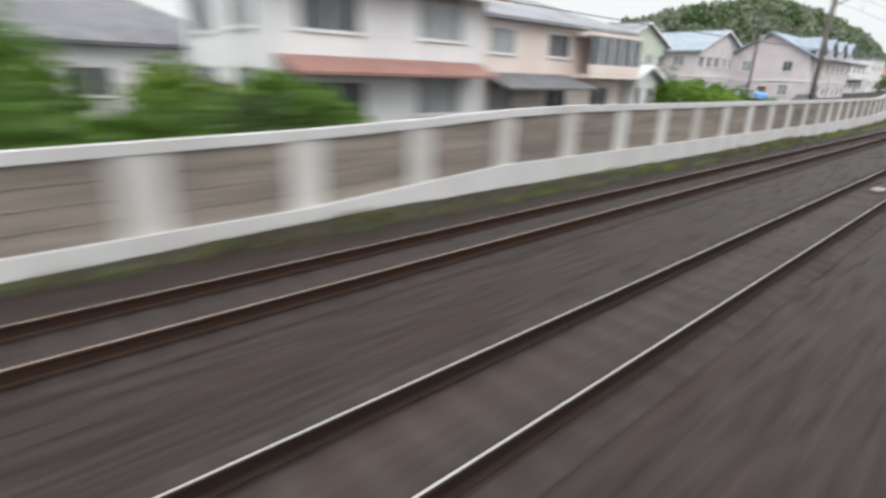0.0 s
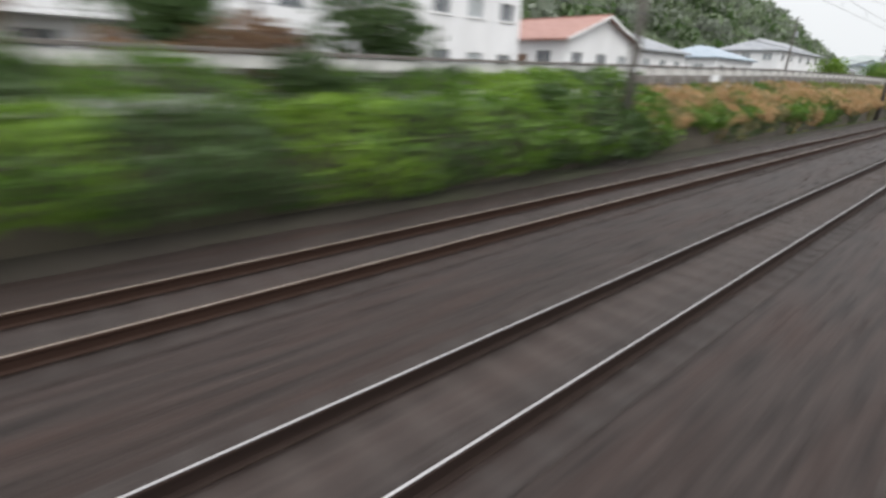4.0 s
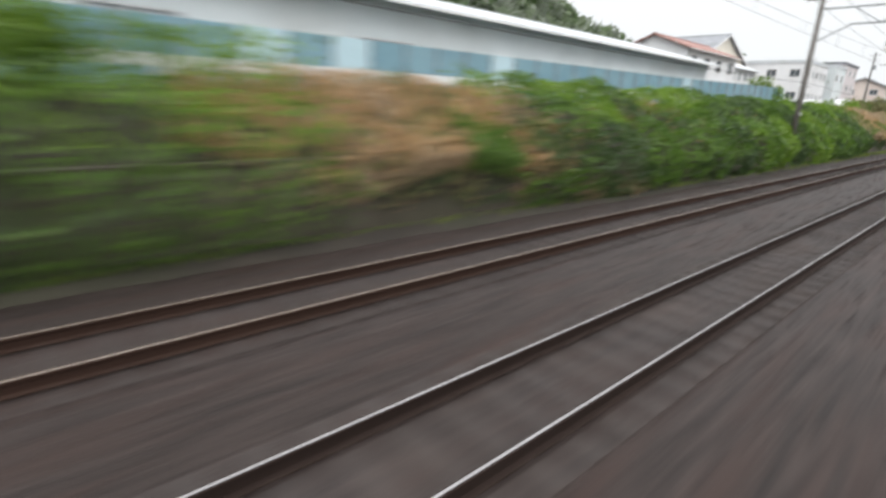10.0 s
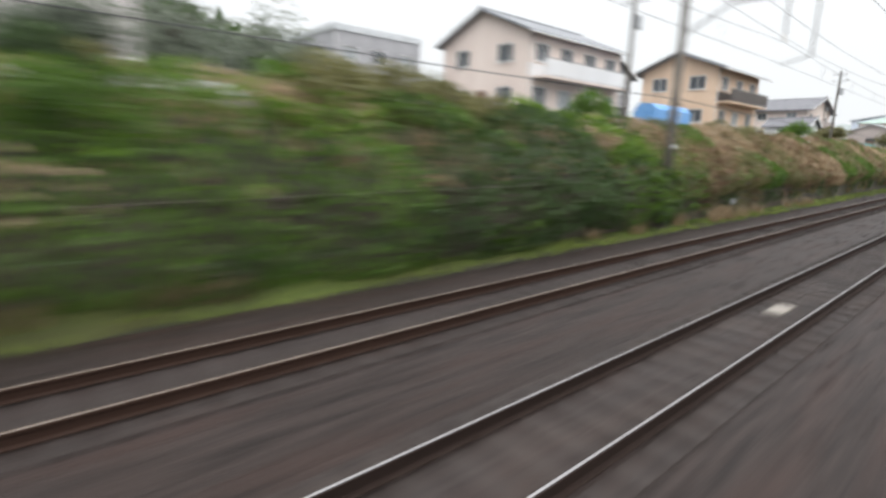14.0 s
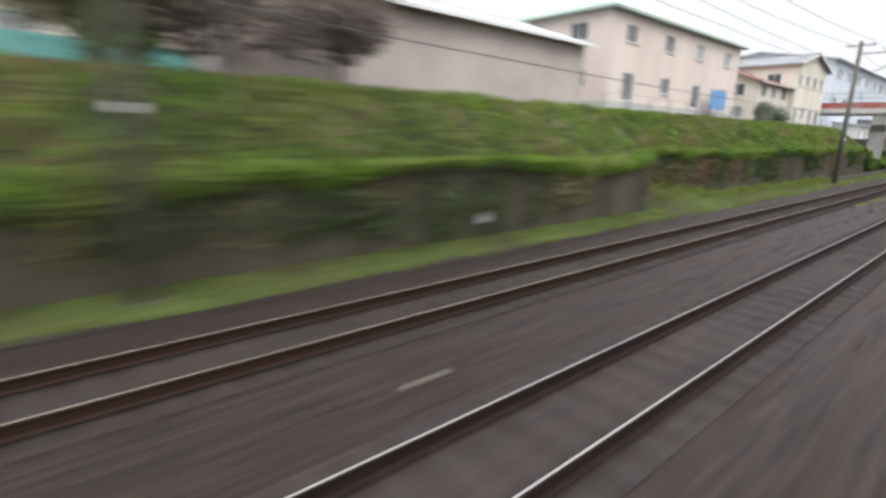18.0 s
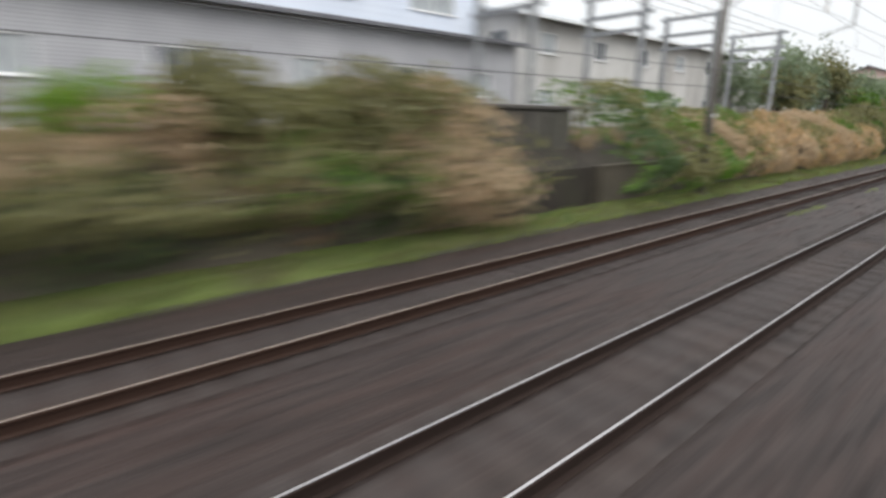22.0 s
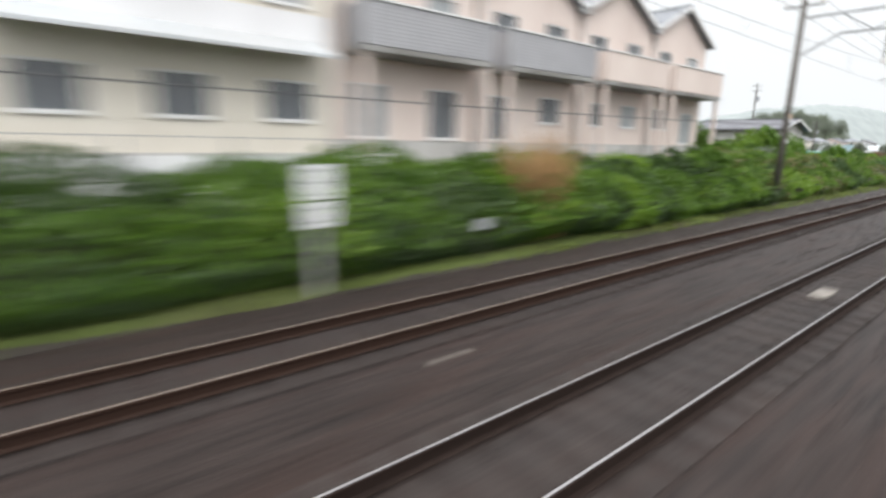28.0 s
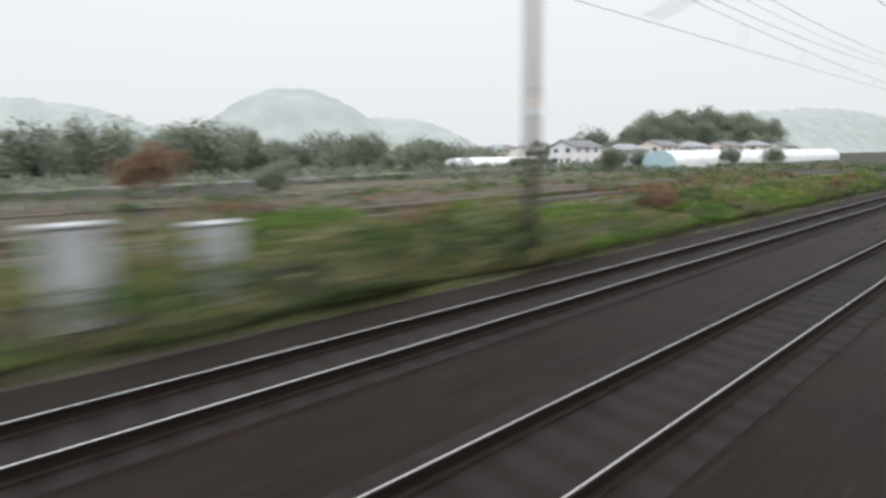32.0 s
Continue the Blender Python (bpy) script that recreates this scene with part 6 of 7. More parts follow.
GREEN = [("leaf_dark", 0.3), ("leaf", 0.5), ("leaf_bright", 0.25)]
MIX = "mixed brown and green scrub on the bank"
THICKETS = [
    (77, 94, [("leaf_dark", 0.4), ("grass", 0.6)], 0.85, 0.15, 60, 0.12, 0.3, 0.3, ""), (94.5, 102, [("leaf_dark", 0.2), ("leaf", 0.4), ("leaf_bright", 0.4)], 0.3, 1.45, 100, 0.15, 0.42, 0.1, ""), (102, 109, [("leaf_olive", 0.4), ("leaf", 0.6)], 0.75, 0.35, 80, 0.14, 0.35, 0.2, MIX), (109, 141, GREEN, 0.25, 1.1, 95, 0.15, 0.42, 0.1, ""),
    (141, 165, [("leaf", 0.4), ("dry", 0.4), ("leaf_olive", 0.2)], 0.8, 0.5, 80, 0.16, 0.25, 0.4, MIX), (165, 172, [("leaf", 0.5), ("dry", 0.5)], 0.0, 0.45, 80, 0.15, 0.35, 0.4, MIX),
    (172, 214, [("grass", 0.22), ("leaf_olive", 0.33), ("dry", 0.45)], 0.95, 0.55, 90, 0.22, 0.1, 0.7, DRY), (214, 233, [("leaf", 0.14), ("grass", 0.12), ("leaf_olive", 0.3), ("leaf_brown", 0.12), ("dry", 0.32)], 1.2, 0.95, 85, 0.22, 0.12, 0.7, DRY), (233, 246, [("leaf", 0.34), ("leaf_olive", 0.32), ("leaf_brown", 0.1), ("dry", 0.24)], 1.35, 1.0, 85, 0.22, 0.12, 0.7, DRY),
    (246, 262, [("leaf", 0.5), ("leaf_olive", 0.25), ("dry", 0.25)], 1.35, 0.95, 85, 0.18, 0.25, 0.4, MIX), (262, 279, [("grass", 0.28), ("leaf_olive", 0.24), ("dry", 0.48)], 1.25, 0.55, 85, 0.2, 0.18, 0.6, DRY), (279, 290, [("leaf_dark", 0.2), ("leaf", 0.35), ("leaf_olive", 0.45)], 0.7, 0.75, 85, 0.16, 0.35, 0.3, MIX), (290.5, 307, GREEN, -0.1, 1.5, 95, 0.15, 0.42, 0.1, ""),
    (308, 317, [("leaf", 0.25), ("leaf_olive", 0.15), ("dry", 0.35), ("dry_pale", 0.25)], 0.85, 0.65, 85, 0.22, 0.12, 0.7, DRY), (316, 367, GREEN, -0.25, 1.05, 95, 0.15, 0.42, 0.1, ""),
    (367, 384, [("leaf", 0.25), ("leaf_olive", 0.2), ("dry", 0.25), ("dry_pale", 0.3)], 1.05, 0.95, 85, 0.2, 0.16, 0.6, DRY), (384, 394, [("leaf", 0.25), ("leaf_olive", 0.33), ("dry_pale", 0.42)], 1.4, 0.55, 80, 0.16, 0.3, 0.3, MIX),
    (394, 408, [("leaf", 0.4), ("leaf_olive", 0.2), ("dry_pale", 0.4)], 1.45, 0.9, 85, 0.18, 0.2, 0.5, MIX), (408, 426, [("leaf_dark", 0.35), ("leaf", 0.45), ("leaf_bright", 0.05), ("dry_pale", 0.15)], 0.2, 1.1, 95, 0.16, 0.35, 0.2, MIX), (426, 449, [("leaf_dark", 0.35), ("leaf", 0.4), ("leaf_bright", 0.1), ("dry_pale", 0.07)], -0.1, 1.15, 95, 0.15, 0.42, 0.1, ""),
    (449, 500, [("leaf", 0.2), ("leaf_olive", 0.35), ("leaf_brown", 0.2), ("dry_pale", 0.25)], 1.0, 1.2, 85, 0.18, 0.2, 0.5, MIX), (500, 533, [("leaf", 0.3), ("leaf_olive", 0.3), ("dry_pale", 0.4)], 1.35, 0.7, 85, 0.17, 0.25, 0.4, MIX),
    (533, 573, [("leaf", 0.15), ("leaf_bright", 0.35), ("grass", 0.5)], 1.65, 0.36, 100, 0.15, 0.25, 0.3, "low bright green weeds on the slope"), (575, 628, [("leaf", 0.15), ("leaf_bright", 0.35), ("grass", 0.5)], 1.95, 0.36, 100, 0.15, 0.25, 0.3, "low bright green weeds on the slope"), (628, 641, GREEN, 0.0, 0.6, 80, 0.15, 0.42, 0.1, ""),
    (641, 692, [("leaf_dark", 0.1), ("leaf", 0.1), ("leaf_olive", 0.62), ("dry_pale", 0.18)], 0.85, 1.6, 90, 0.17, 0.3, 0.3, MIX), (698.5, 705, [("leaf_dark", 0.3), ("leaf", 0.3), ("leaf_olive", 0.5)], 0.25, 2.3, 95, 0.16, 0.4, 0.2, MIX), (706, 712, [("leaf", 0.3), ("leaf_olive", 0.4), ("dry_pale", 0.3)], 0.1, 1.2, 90, 0.16, 0.4, 0.2, MIX),
    (712, 740, [("leaf", 0.12), ("leaf_olive", 0.25), ("dry", 0.25), ("dry_pale", 0.38)], 0.1, 1.35, 85, 0.22, 0.14, 0.6, DRY), (740, 790, [("leaf_dark", 0.08), ("leaf", 0.1), ("leaf_olive", 0.48), ("dry_pale", 0.36)], 0.95, 1.4, 90, 0.17, 0.3, 0.3, MIX),
    (790, 829, GREEN, 0.1, 1.0, 90, 0.15, 0.42, 0.1, ""), (829, 843, [("leaf_dark", 0.3), ("leaf", 0.45), ("leaf_olive", 0.25)], -0.3, 0.7, 95, 0.15, 0.42, 0.1, "low green weeds before a dark wall"), (845, 907, [("leaf_dark", 0.2), ("leaf", 0.5), ("leaf_bright", 0.3)], -0.3, 1.65, 95, 0.15, 0.42, 0.1, "long dense green hedge beside the verge"),
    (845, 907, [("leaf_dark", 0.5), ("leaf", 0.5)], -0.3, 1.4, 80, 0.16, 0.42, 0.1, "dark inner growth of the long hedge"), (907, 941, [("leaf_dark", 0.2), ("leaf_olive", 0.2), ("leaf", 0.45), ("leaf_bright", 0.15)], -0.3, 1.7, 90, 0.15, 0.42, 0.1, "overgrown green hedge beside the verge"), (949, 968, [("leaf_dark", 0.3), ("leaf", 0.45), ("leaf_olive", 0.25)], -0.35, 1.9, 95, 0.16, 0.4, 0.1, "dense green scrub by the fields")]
for j, (y0, y1, mats, zlow, hgt, dens, leaf, slim, droop, lab) in enumerate(THICKETS):
    if zlow > 0.55 and y0 > 140:      # ragged weeds and dead stalks trailing down the wall
        thicket(y0, y1, [("leaf_dark", 0.4), ("leaf_olive", 0.35), ("leaf_brown", 0.25)], max(zlow - (1.4 if zlow > 1.3 else 0.9), -0.35), 0.3, 800 + j, 0.14, 0.3, 75 if zlow > 1.3 else 50, 0.36, 0.5, "sparse dark weeds trailing down the retaining wall")
    thicket(y0, y1, mats, zlow, hgt, 700 + j, leaf, slim, dens, 0.0, droop, lab or "thick green scrub hanging over the retaining wall")
thicket(689.2, 690.6, [("leaf_olive", 0.25), ("dry_pale", 0.75)], -0.1, 1.9, 760, 0.24, 0.12, 190, 0.0, 0.8, "tall pale dry grass plume at the end of the wall")
WITHERED = "reddish-brown withered scrub beside the track"
thicket(966, 974.6, [("leaf_dark", 0.12), ("leaf_brown", 0.25), ("umber_leaf", 0.75)], -0.35, 4.0, 750, 0.16, 0.35, 110, 0.0, 0.2, WITHERED)
thicket(975, 986, [("leaf_olive", 0.14), ("leaf_dark", 0.12), ("umber_leaf", 0.5), ("leaf_brown", 0.26)], -0.35, 1.25, 752, 0.15, 0.35, 85, 0.0, 0.2, WITHERED)
thicket(967, 974.5, [("leaf_dark", 0.1), ("umber_leaf", 0.9)], -0.38, 1.9, 757, 0.16, 0.35, 120, 0.0, 0.1, "dark withered undergrowth beside the track")
thicket(986, 1005, [("leaf_dark", 0.25), ("leaf_olive", 0.25), ("umber_leaf", 0.2), ("leaf_brown", 0.2), ("leaf", 0.1)], -0.35, 2.7, 753, 0.15, 0.35, 90, 0.0, 0.2, "mixed brown and green scrub beside the track")
thicket(1012, 1022, [("leaf_dark", 0.2), ("leaf_olive", 0.4), ("leaf", 0.3), ("leaf_brown", 0.1)], -0.38, 1.9, 755, 0.15, 0.35, 95, 0.0, 0.2, "uneven olive and green scrub beside the track")
thicket(1003, 1072, [("leaf_dark", 0.25), ("leaf_olive", 0.35), ("leaf", 0.35), ("grass", 0.12)], -0.38, 1.25, 751, 0.14, 0.3, 80, 0.0, 0.1, "low green weeds along the fields")

def tree(x, y, z, height, crown, seed, mat="leaf", label="leafy green tree behind the houses"):
    t = thing("tree", label, "tree", (x, y, z - 0.2), "trees")
    r = random.Random(seed)
    part("trunk", Mesh().tube((0, 0, 0), (0.15, 0.1, height * 0.55), 0.16 * height / 6, 0.09 * height / 6, 8), M["bark"], t)
    limbs = Mesh()
    for i in range(6):
        g = r.uniform(0, 6.28)
        limbs.tube((0.1, 0.08, height * r.uniform(0.35, 0.55)), (math.cos(g) * crown * 0.6, math.sin(g) * crown * 0.6, height * r.uniform(0.6, 0.85)), 0.06, 0.02, 5)
    part("limb", limbs, M["bark"], t)
    v, f = leaf_cloud(2600 if mat == "leaf_hazed" else 1700, crown * 1.15, crown * 1.15, height * (0.52 if mat == "leaf_hazed" else 0.46), 0.09 + 0.05 * crown, seed, 17, height * (0.02 if mat == "leaf_hazed" else 0.12))
    part("crown", np_mesh("crown", v, f, M[mat]), None, t)
    return t


for i, (x, y, h, c, m) in enumerate(((-21, 0, 5, 2.2, "leaf"), (-24, 46, 4.6, 2.0, "leaf_hazed"), (-30, 48, 6, 3, "leaf_dark"),
                                     (-12.8, 97.2, 2.7, 1.7, "leaf_bright"), (-13.2, 100.2, 2.9, 1.7, "leaf"), (-17, 110, 4.5, 2, "leaf"), (-17, 124, 5, 2.3, "leaf_dark"), (-15.5, 118.5, 4.5, 1.7, "leaf_brown"), (-16, 130, 5, 2.0, "leaf_dark"), (-20, 212, 5, 2.4, "leaf_bright"), (-20, 255.5, 5.8, 2.4, "leaf_bright"), (-22.5, 261.5, 7.2, 3.2, "leaf"), (-21.5, 266, 5.5, 2.5, "leaf_dark"), (-38, 262, 7.5, 3, "leaf"),
                                     (-38, 271, 7, 2.8, "leaf_dark"), (-39, 283, 7, 2.8, "leaf"), (-40, 402, 10, 5, "leaf_dark"), (-38, 375, 9, 4, "leaf_dark"), (-20, 366, 4, 1.8, "leaf_bright"), 
                                      (-24, 515, 4, 2, "leaf"), (-30, 558, 6, 2.6, "leaf_dark"), (-17, 549, 4.6, 2.0, "leaf_hazed"), (-16.9, 554.5, 4.4, 2.0, "leaf_olive"), (-16.8, 557.0, 5.0, 2.4, "leaf_rose"), (-16.4, 561.5, 4.6, 2.2, "leaf_rose"), (-17.5, 544, 4.4, 2.2, "leaf_olive"), (-16.6, 605, 2.6, 1.3, "leaf_hazed"),
                                     (-18, 754, 7, 2.6, "hill_leaf"), (-19, 747, 7.5, 2.6, "hill_leaf"), (-20, 760, 8, 3.0, "hill_leaf"), (-18, 764, 8, 2.8, "hill_leaf"), (-16, 769, 7, 2.4, "leaf"), (-17, 777, 7.5, 2.6, "leaf"),
                                     (-15.5, 812, 5, 2.0, "leaf"), (-15, 838, 4, 1.6, "leaf"), (-17.6, 912.8, 4.6, 1.5, "leaf"), (-15, 919, 2.6, 1.3, "leaf_hazed"),
                                     (-20, 935, 2.6, 1.4, "leaf_hazed"), (-24, 928, 2.8, 1.5, "leaf_hazed"), (-19, 975, 3.6, 1.6, "leaf_brown"), (-20, 768, 9, 3.2, "hill_leaf"), (-15.5, 781, 5.5, 2.0, "leaf"), (-19.5, 741, 7.5, 2.6, "hill_leaf"), (-17.5, 735, 6.5, 2.4, "leaf_olive"), (-20, 730, 7.5, 2.6, "hill_leaf"), (-18.5, 736.5, 8.5, 2.8, "hill_leaf"), (-20.5, 744, 10, 3.2, "hill_leaf"), (-18, 750.5, 9, 3.0, "leaf_olive"), (-21, 756, 11, 3.4, "hill_leaf"), (-17.5, 774.5, 8.5, 2.8, "leaf_hazed"), (-18.5, 779.5, 9, 2.8, "leaf_olive"), (-16, 790, 4.5, 2.0, "leaf"), (-15.5, 800, 4.5, 1.9, "leaf_dark"), (-28, 414, 9, 3, "leaf_dark"), (-44, 437, 11, 4.2, "leaf_hazed"), (-47, 445, 11.5, 4.2, "leaf_hazed"), (-36, 443, 6, 2.6, "leaf_hazed"), (-19, 428, 3.4, 1.8, "leaf_hazed"),  (-18, 506, 3.4, 1.8, "leaf_olive"))):
    tree(x, y, ground_z(x, y), h, c, 500 + i, m)
tree(-11.6, 974.4, -0.4, 3.5, 1.5, 640, "umber_leaf", "reddish-brown withered shrub beside the track")
tree(-11.9, 972.2, -0.4, 3.7, 1.6, 641, "umber_leaf", "reddish-brown withered shrub beside the track")


# ---- hills and the open country at the end ----
def hill(name, label, x, y, rx, ry, top, base, mat, bumps):
    m = Mesh()
    N, K = 70, 26
    for i in range(K + 1):
        for j in range(N):
            a, s = 2 * math.pi * j / N, i / K
            px, py = x + rx * s * math.cos(a), y + ry * s * math.sin(a)
            q = (1 - s * s) ** 1.3 if s < 1 else 0
            m.v.append((px, py, base + (top - base) * q + bumps * (noise.noise((px * 0.055, py * 0.055, 0)) + 0.6 * noise.noise((px * 0.16, py * 0.16, 4))) * min(1, 4 * (1 - s))))
    for i in range(K):
        for j in range(N):
            m.f.append((i * N + j, i * N + (j + 1) % N, (i + 1) * N + (j + 1) % N, (i + 1) * N + j))
    tagged(part(name, m, M[mat], None, "", True), label, "hill", kind="structure")


hill("backdrop_hill", "green wooded hill behind the houses", -95, 312, 46, 225, 35, 0, "hill", 3.0)


def hill_woods(n, size, seed, mats, x, y, rx, ry, top):
    """Crowns of the wood that covers the near side of the hill."""
    r = np.random.default_rng(seed)
    for j, mat in enumerate(mats):
        vs = []
        for i in range(n):
            a, q = r.uniform(-1.9, 1.9), r.random() ** 0.5
            px, py = x + rx * q * math.cos(a), y + ry * q * math.sin(a)
            pz = top * max(0.0, 1 - q * q) ** 1.3
            if px > -50.5 - 0.02 * abs(py - y):
                continue
            d = r.normal(size=(42, 3))
            d /= np.linalg.norm(d, axis=1)[:, None]
            k = size * r.uniform(0.6, 1.25)
            p = d * (k, k, k * 0.85) * r.uniform(0.75, 1.05, (42, 1)) + (px, py, pz + k * 0.7)
            u = r.normal(size=(42, 3)) * k * 0.2
            w = r.normal(size=(42, 3)) * k * 0.11
            vs.append(np.stack([p - u, p + w, p + u, p - w], 1).reshape(-1, 3))
        v = np.concatenate(vs)
        tagged(part("hill_wood", np_mesh("hill_wood", v, np.arange(len(v)).reshape(-1, 4).tolist(), M[mat]), None), "dense hazy green wood covering the hillside", "wood", kind="stuff")


hill_woods(620, 3.0, 31, ("leaf_hazed", "leaf_dark", "hill_leaf"), -95, 312, 46, 225, 35)


def far_country():
    """Fields, tunnels, groves and hazy hills beyond the end of the hedge."""
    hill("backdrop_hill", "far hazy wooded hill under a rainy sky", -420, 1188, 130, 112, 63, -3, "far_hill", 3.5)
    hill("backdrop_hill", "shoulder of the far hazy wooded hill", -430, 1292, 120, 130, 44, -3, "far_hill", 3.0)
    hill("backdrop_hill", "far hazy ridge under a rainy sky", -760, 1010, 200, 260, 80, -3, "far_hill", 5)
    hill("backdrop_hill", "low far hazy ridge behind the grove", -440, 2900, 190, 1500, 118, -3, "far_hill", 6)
    hill("grove_hill", "low wooded hillock beyond the greenhouses", -134, 1318, 36, 150, 19, -1, "hill", 2.5)
    r = random.Random(3)
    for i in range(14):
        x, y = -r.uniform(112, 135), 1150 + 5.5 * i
        tree(x, y, 1.0, r.uniform(7, 11), r.uniform(3.2, 4.6), 860 + i, "leaf_hazed", "tall tree of a distant grove")
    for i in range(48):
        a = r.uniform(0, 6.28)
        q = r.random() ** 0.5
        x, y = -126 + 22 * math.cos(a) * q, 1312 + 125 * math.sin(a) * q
        tree(x, y, 15 * (1 - q * q) - 0.5, r.uniform(9, 18), r.uniform(5.0, 8.5), 900 + i, "leaf_hazed", "tall tree of a distant grove")
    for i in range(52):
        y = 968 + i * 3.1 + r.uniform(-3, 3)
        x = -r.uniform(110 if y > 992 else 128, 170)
        tree(x, y, -1.0, r.uniform(10, 17) if 1005 < y < 1112 else r.uniform(8, 12), r.uniform(5.0, 8.5), 940 + i, "leaf_hazed", "round distant tree across the fields")
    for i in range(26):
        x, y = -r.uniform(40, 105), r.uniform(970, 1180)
        tree(x, y, 0.3, r.uniform(3, 5.5), r.uniform(1.5, 2.6), 980 + i, "leaf_hazed", "small round tree in the fields")
    tree(-46, 1017, 0.2, 5.5, 2.6, 1010, "leaf_brown", "small reddish-brown tree in the fields")
    # vinyl tunnels
    for x, y0, y1, w, h in ((-52, 1106, 1215, 3.2, 3.3), (-60, 1112, 1215, 3.2, 3.3), (-100, 1098, 1150, 3.2, 2.9), (-108, 1100, 1155, 3.2, 2.9), (-120, 950, 986, 3.4, 3.4)):
        g = thing("greenhouse", "long white vinyl tunnel greenhouse in the fields", "greenhouse", (x, y0, 0.45), "greenhouses")
        arc = [(w * math.cos(math.pi * k / 14), 1.0 + (h - 1.0) * math.sin(math.pi * k / 14)) for k in range(15)]
        part("cover", Mesh().prism([(w, -0.3)] + arc + [(-w, -0.3)], 0, y1 - y0), M["vinyl"], g, "", False)
        for k in range(0, int(y1 - y0), 6):
            m = Mesh()
            for p, q in zip(arc, arc[1:]):
                m.beam((p[0] * 1.01, k, p[1] * 1.01), (q[0] * 1.01, k, q[1] * 1.01), 0.05, 0.05)
            part("hoop", m, M["steel"], g)
        part("door", Mesh().box(-0.8, 0.8, -0.04, 0.0, -0.3, 1.8, 0.01), M["box_grey"], g)
        if x == -52:
            part("blue_end", Mesh().prism([(w * 1.01, -0.3)] + [(a * 1.01, b * 1.01) for a, b in arc] + [(-w * 1.01, -0.3)], -0.1, 0.7), M["blue_siding"], g, "blue sheet over the tunnel end")
    # houses beyond
    for i, (x, y, w, hh) in enumerate(((-84, 1122, 12, 5.2), (-82, 1142, 15, 4.2), (-82, 1163, 12, 5.4), (-80, 1180, 14, 5.0), (-78, 1202, 14, 5.2), (-76, 1224, 14, 5.4), (-74, 1246, 13, 5.0))):
        house("pale house with a grey roof beyond the greenhouses", x, y, y + w, 0.5, 8, hh, "hip" if i % 2 else "gable_y", 1.7, ("white_plaster", "pink_plaster", "cream_plaster")[i % 3], "roof_grey" if i % 2 else "roof_dark", 3, 2, group="houses beyond the greenhouses")
    for i in range(46):
        x, y = -r.uniform(185, 300), 900 + i * 11 + r.uniform(-5, 5)
        w = r.uniform(8, 13)
        t = thing("house", "small pale house of the distant town", "house", (x, y, 0.5 + (abs(x) - 185) * 0.07), "distant town")
        e = r.uniform(4.5, 7)
        part("wall", Mesh().box(-8, 0, 0, w, -12, e, 0.05), M[r.choice(("white_plaster", "pale_concrete", "cream_plaster"))], t)
        part("roof", roof_mesh("hip", -8, 0, 0, w, e, 1.8), M[r.choice(("roof_grey", "roof_blue", "roof_grey", "roof_dark"))], t)
        for k in range(3):
            part("window", Mesh().box(0.0, 0.03, w * (k + 0.3) / 3, w * (k + 0.7) / 3, e - 2, e - 0.9), M["pane"], t)
    # field channel, road and rails
    ch = thing("channel_wall", "grey concrete channel wall along the fields", "channel wall", (0, 0, 0))
    for k in range(40):
        y = 955 + 6 * k
        part("channel_block", Mesh().box(-23.4 - k * 0.06, -23.0 - k * 0.06, y, y + 5.96, -1.2, -0.12 + 0.02 * (k % 3), 0.03), M["pole"], ch)
    rd = part("road", Mesh().quad((-52, 940, 0.25), (-56, 940, 0.25), (-75, 1100, 0.55), (-71, 1100, 0.55)), M["asphalt"])
    tagged(rd, "narrow asphalt farm road across the fields", "road", kind="structure")
    gr = thing("guard_rail", "dull grey-white guard rail along the farm road", "guard rail", (0, 0, 0))
    for k in range(38):
        y = 940 + 4 * k
        x = -51.6 - (y - 940) * 0.119
        part("post", Mesh().box(x - 0.06, x + 0.06, y - 0.06, y + 0.06, -0.4, 0.95), M["concrete"], gr)
    part("rail", Mesh().beam((-51.5, 940, 0.75), (-69.3, 1090, 0.95), 0.08, 0.3), M["concrete"], gr)
    for k, (x, y, w, d, mat) in enumerate(((-26, 965, 9, 48, "plough"), (-37, 960, 12, 60, "plough"), (-26, 1020, 9, 45, "plough"), (-38, 1026, 12, 50, "field"), (-80, 960, 20, 60, "grass_field"), (-80, 1030, 18, 50, "grass_field"), (-16, 960, 6, 60, "plough"), (-16, 1024, 6, 70, "field"))):
        z = ground_z(x - w / 2, y + d / 2)
        pl = part("field_plot", Mesh().box(x - w, x, y, y + d, z - 1.0, z + 0.18, 0.05), M[mat])
        tagged(pl, "ploughed and planted field plot by the railway", "field", kind="structure")
        for q in range(int(w / 1.4)):
            xx = x - w + 0.7 + q * 1.4
            part("furrow", Mesh().prism([(xx - 0.45, z + 0.17), (xx + 0.45, z + 0.17), (xx + 0.25, z + 0.36), (xx - 0.25, z + 0.36)], y + 0.5, y + d - 0.5), M["plough" if q % 3 else mat], pl)


far_country()


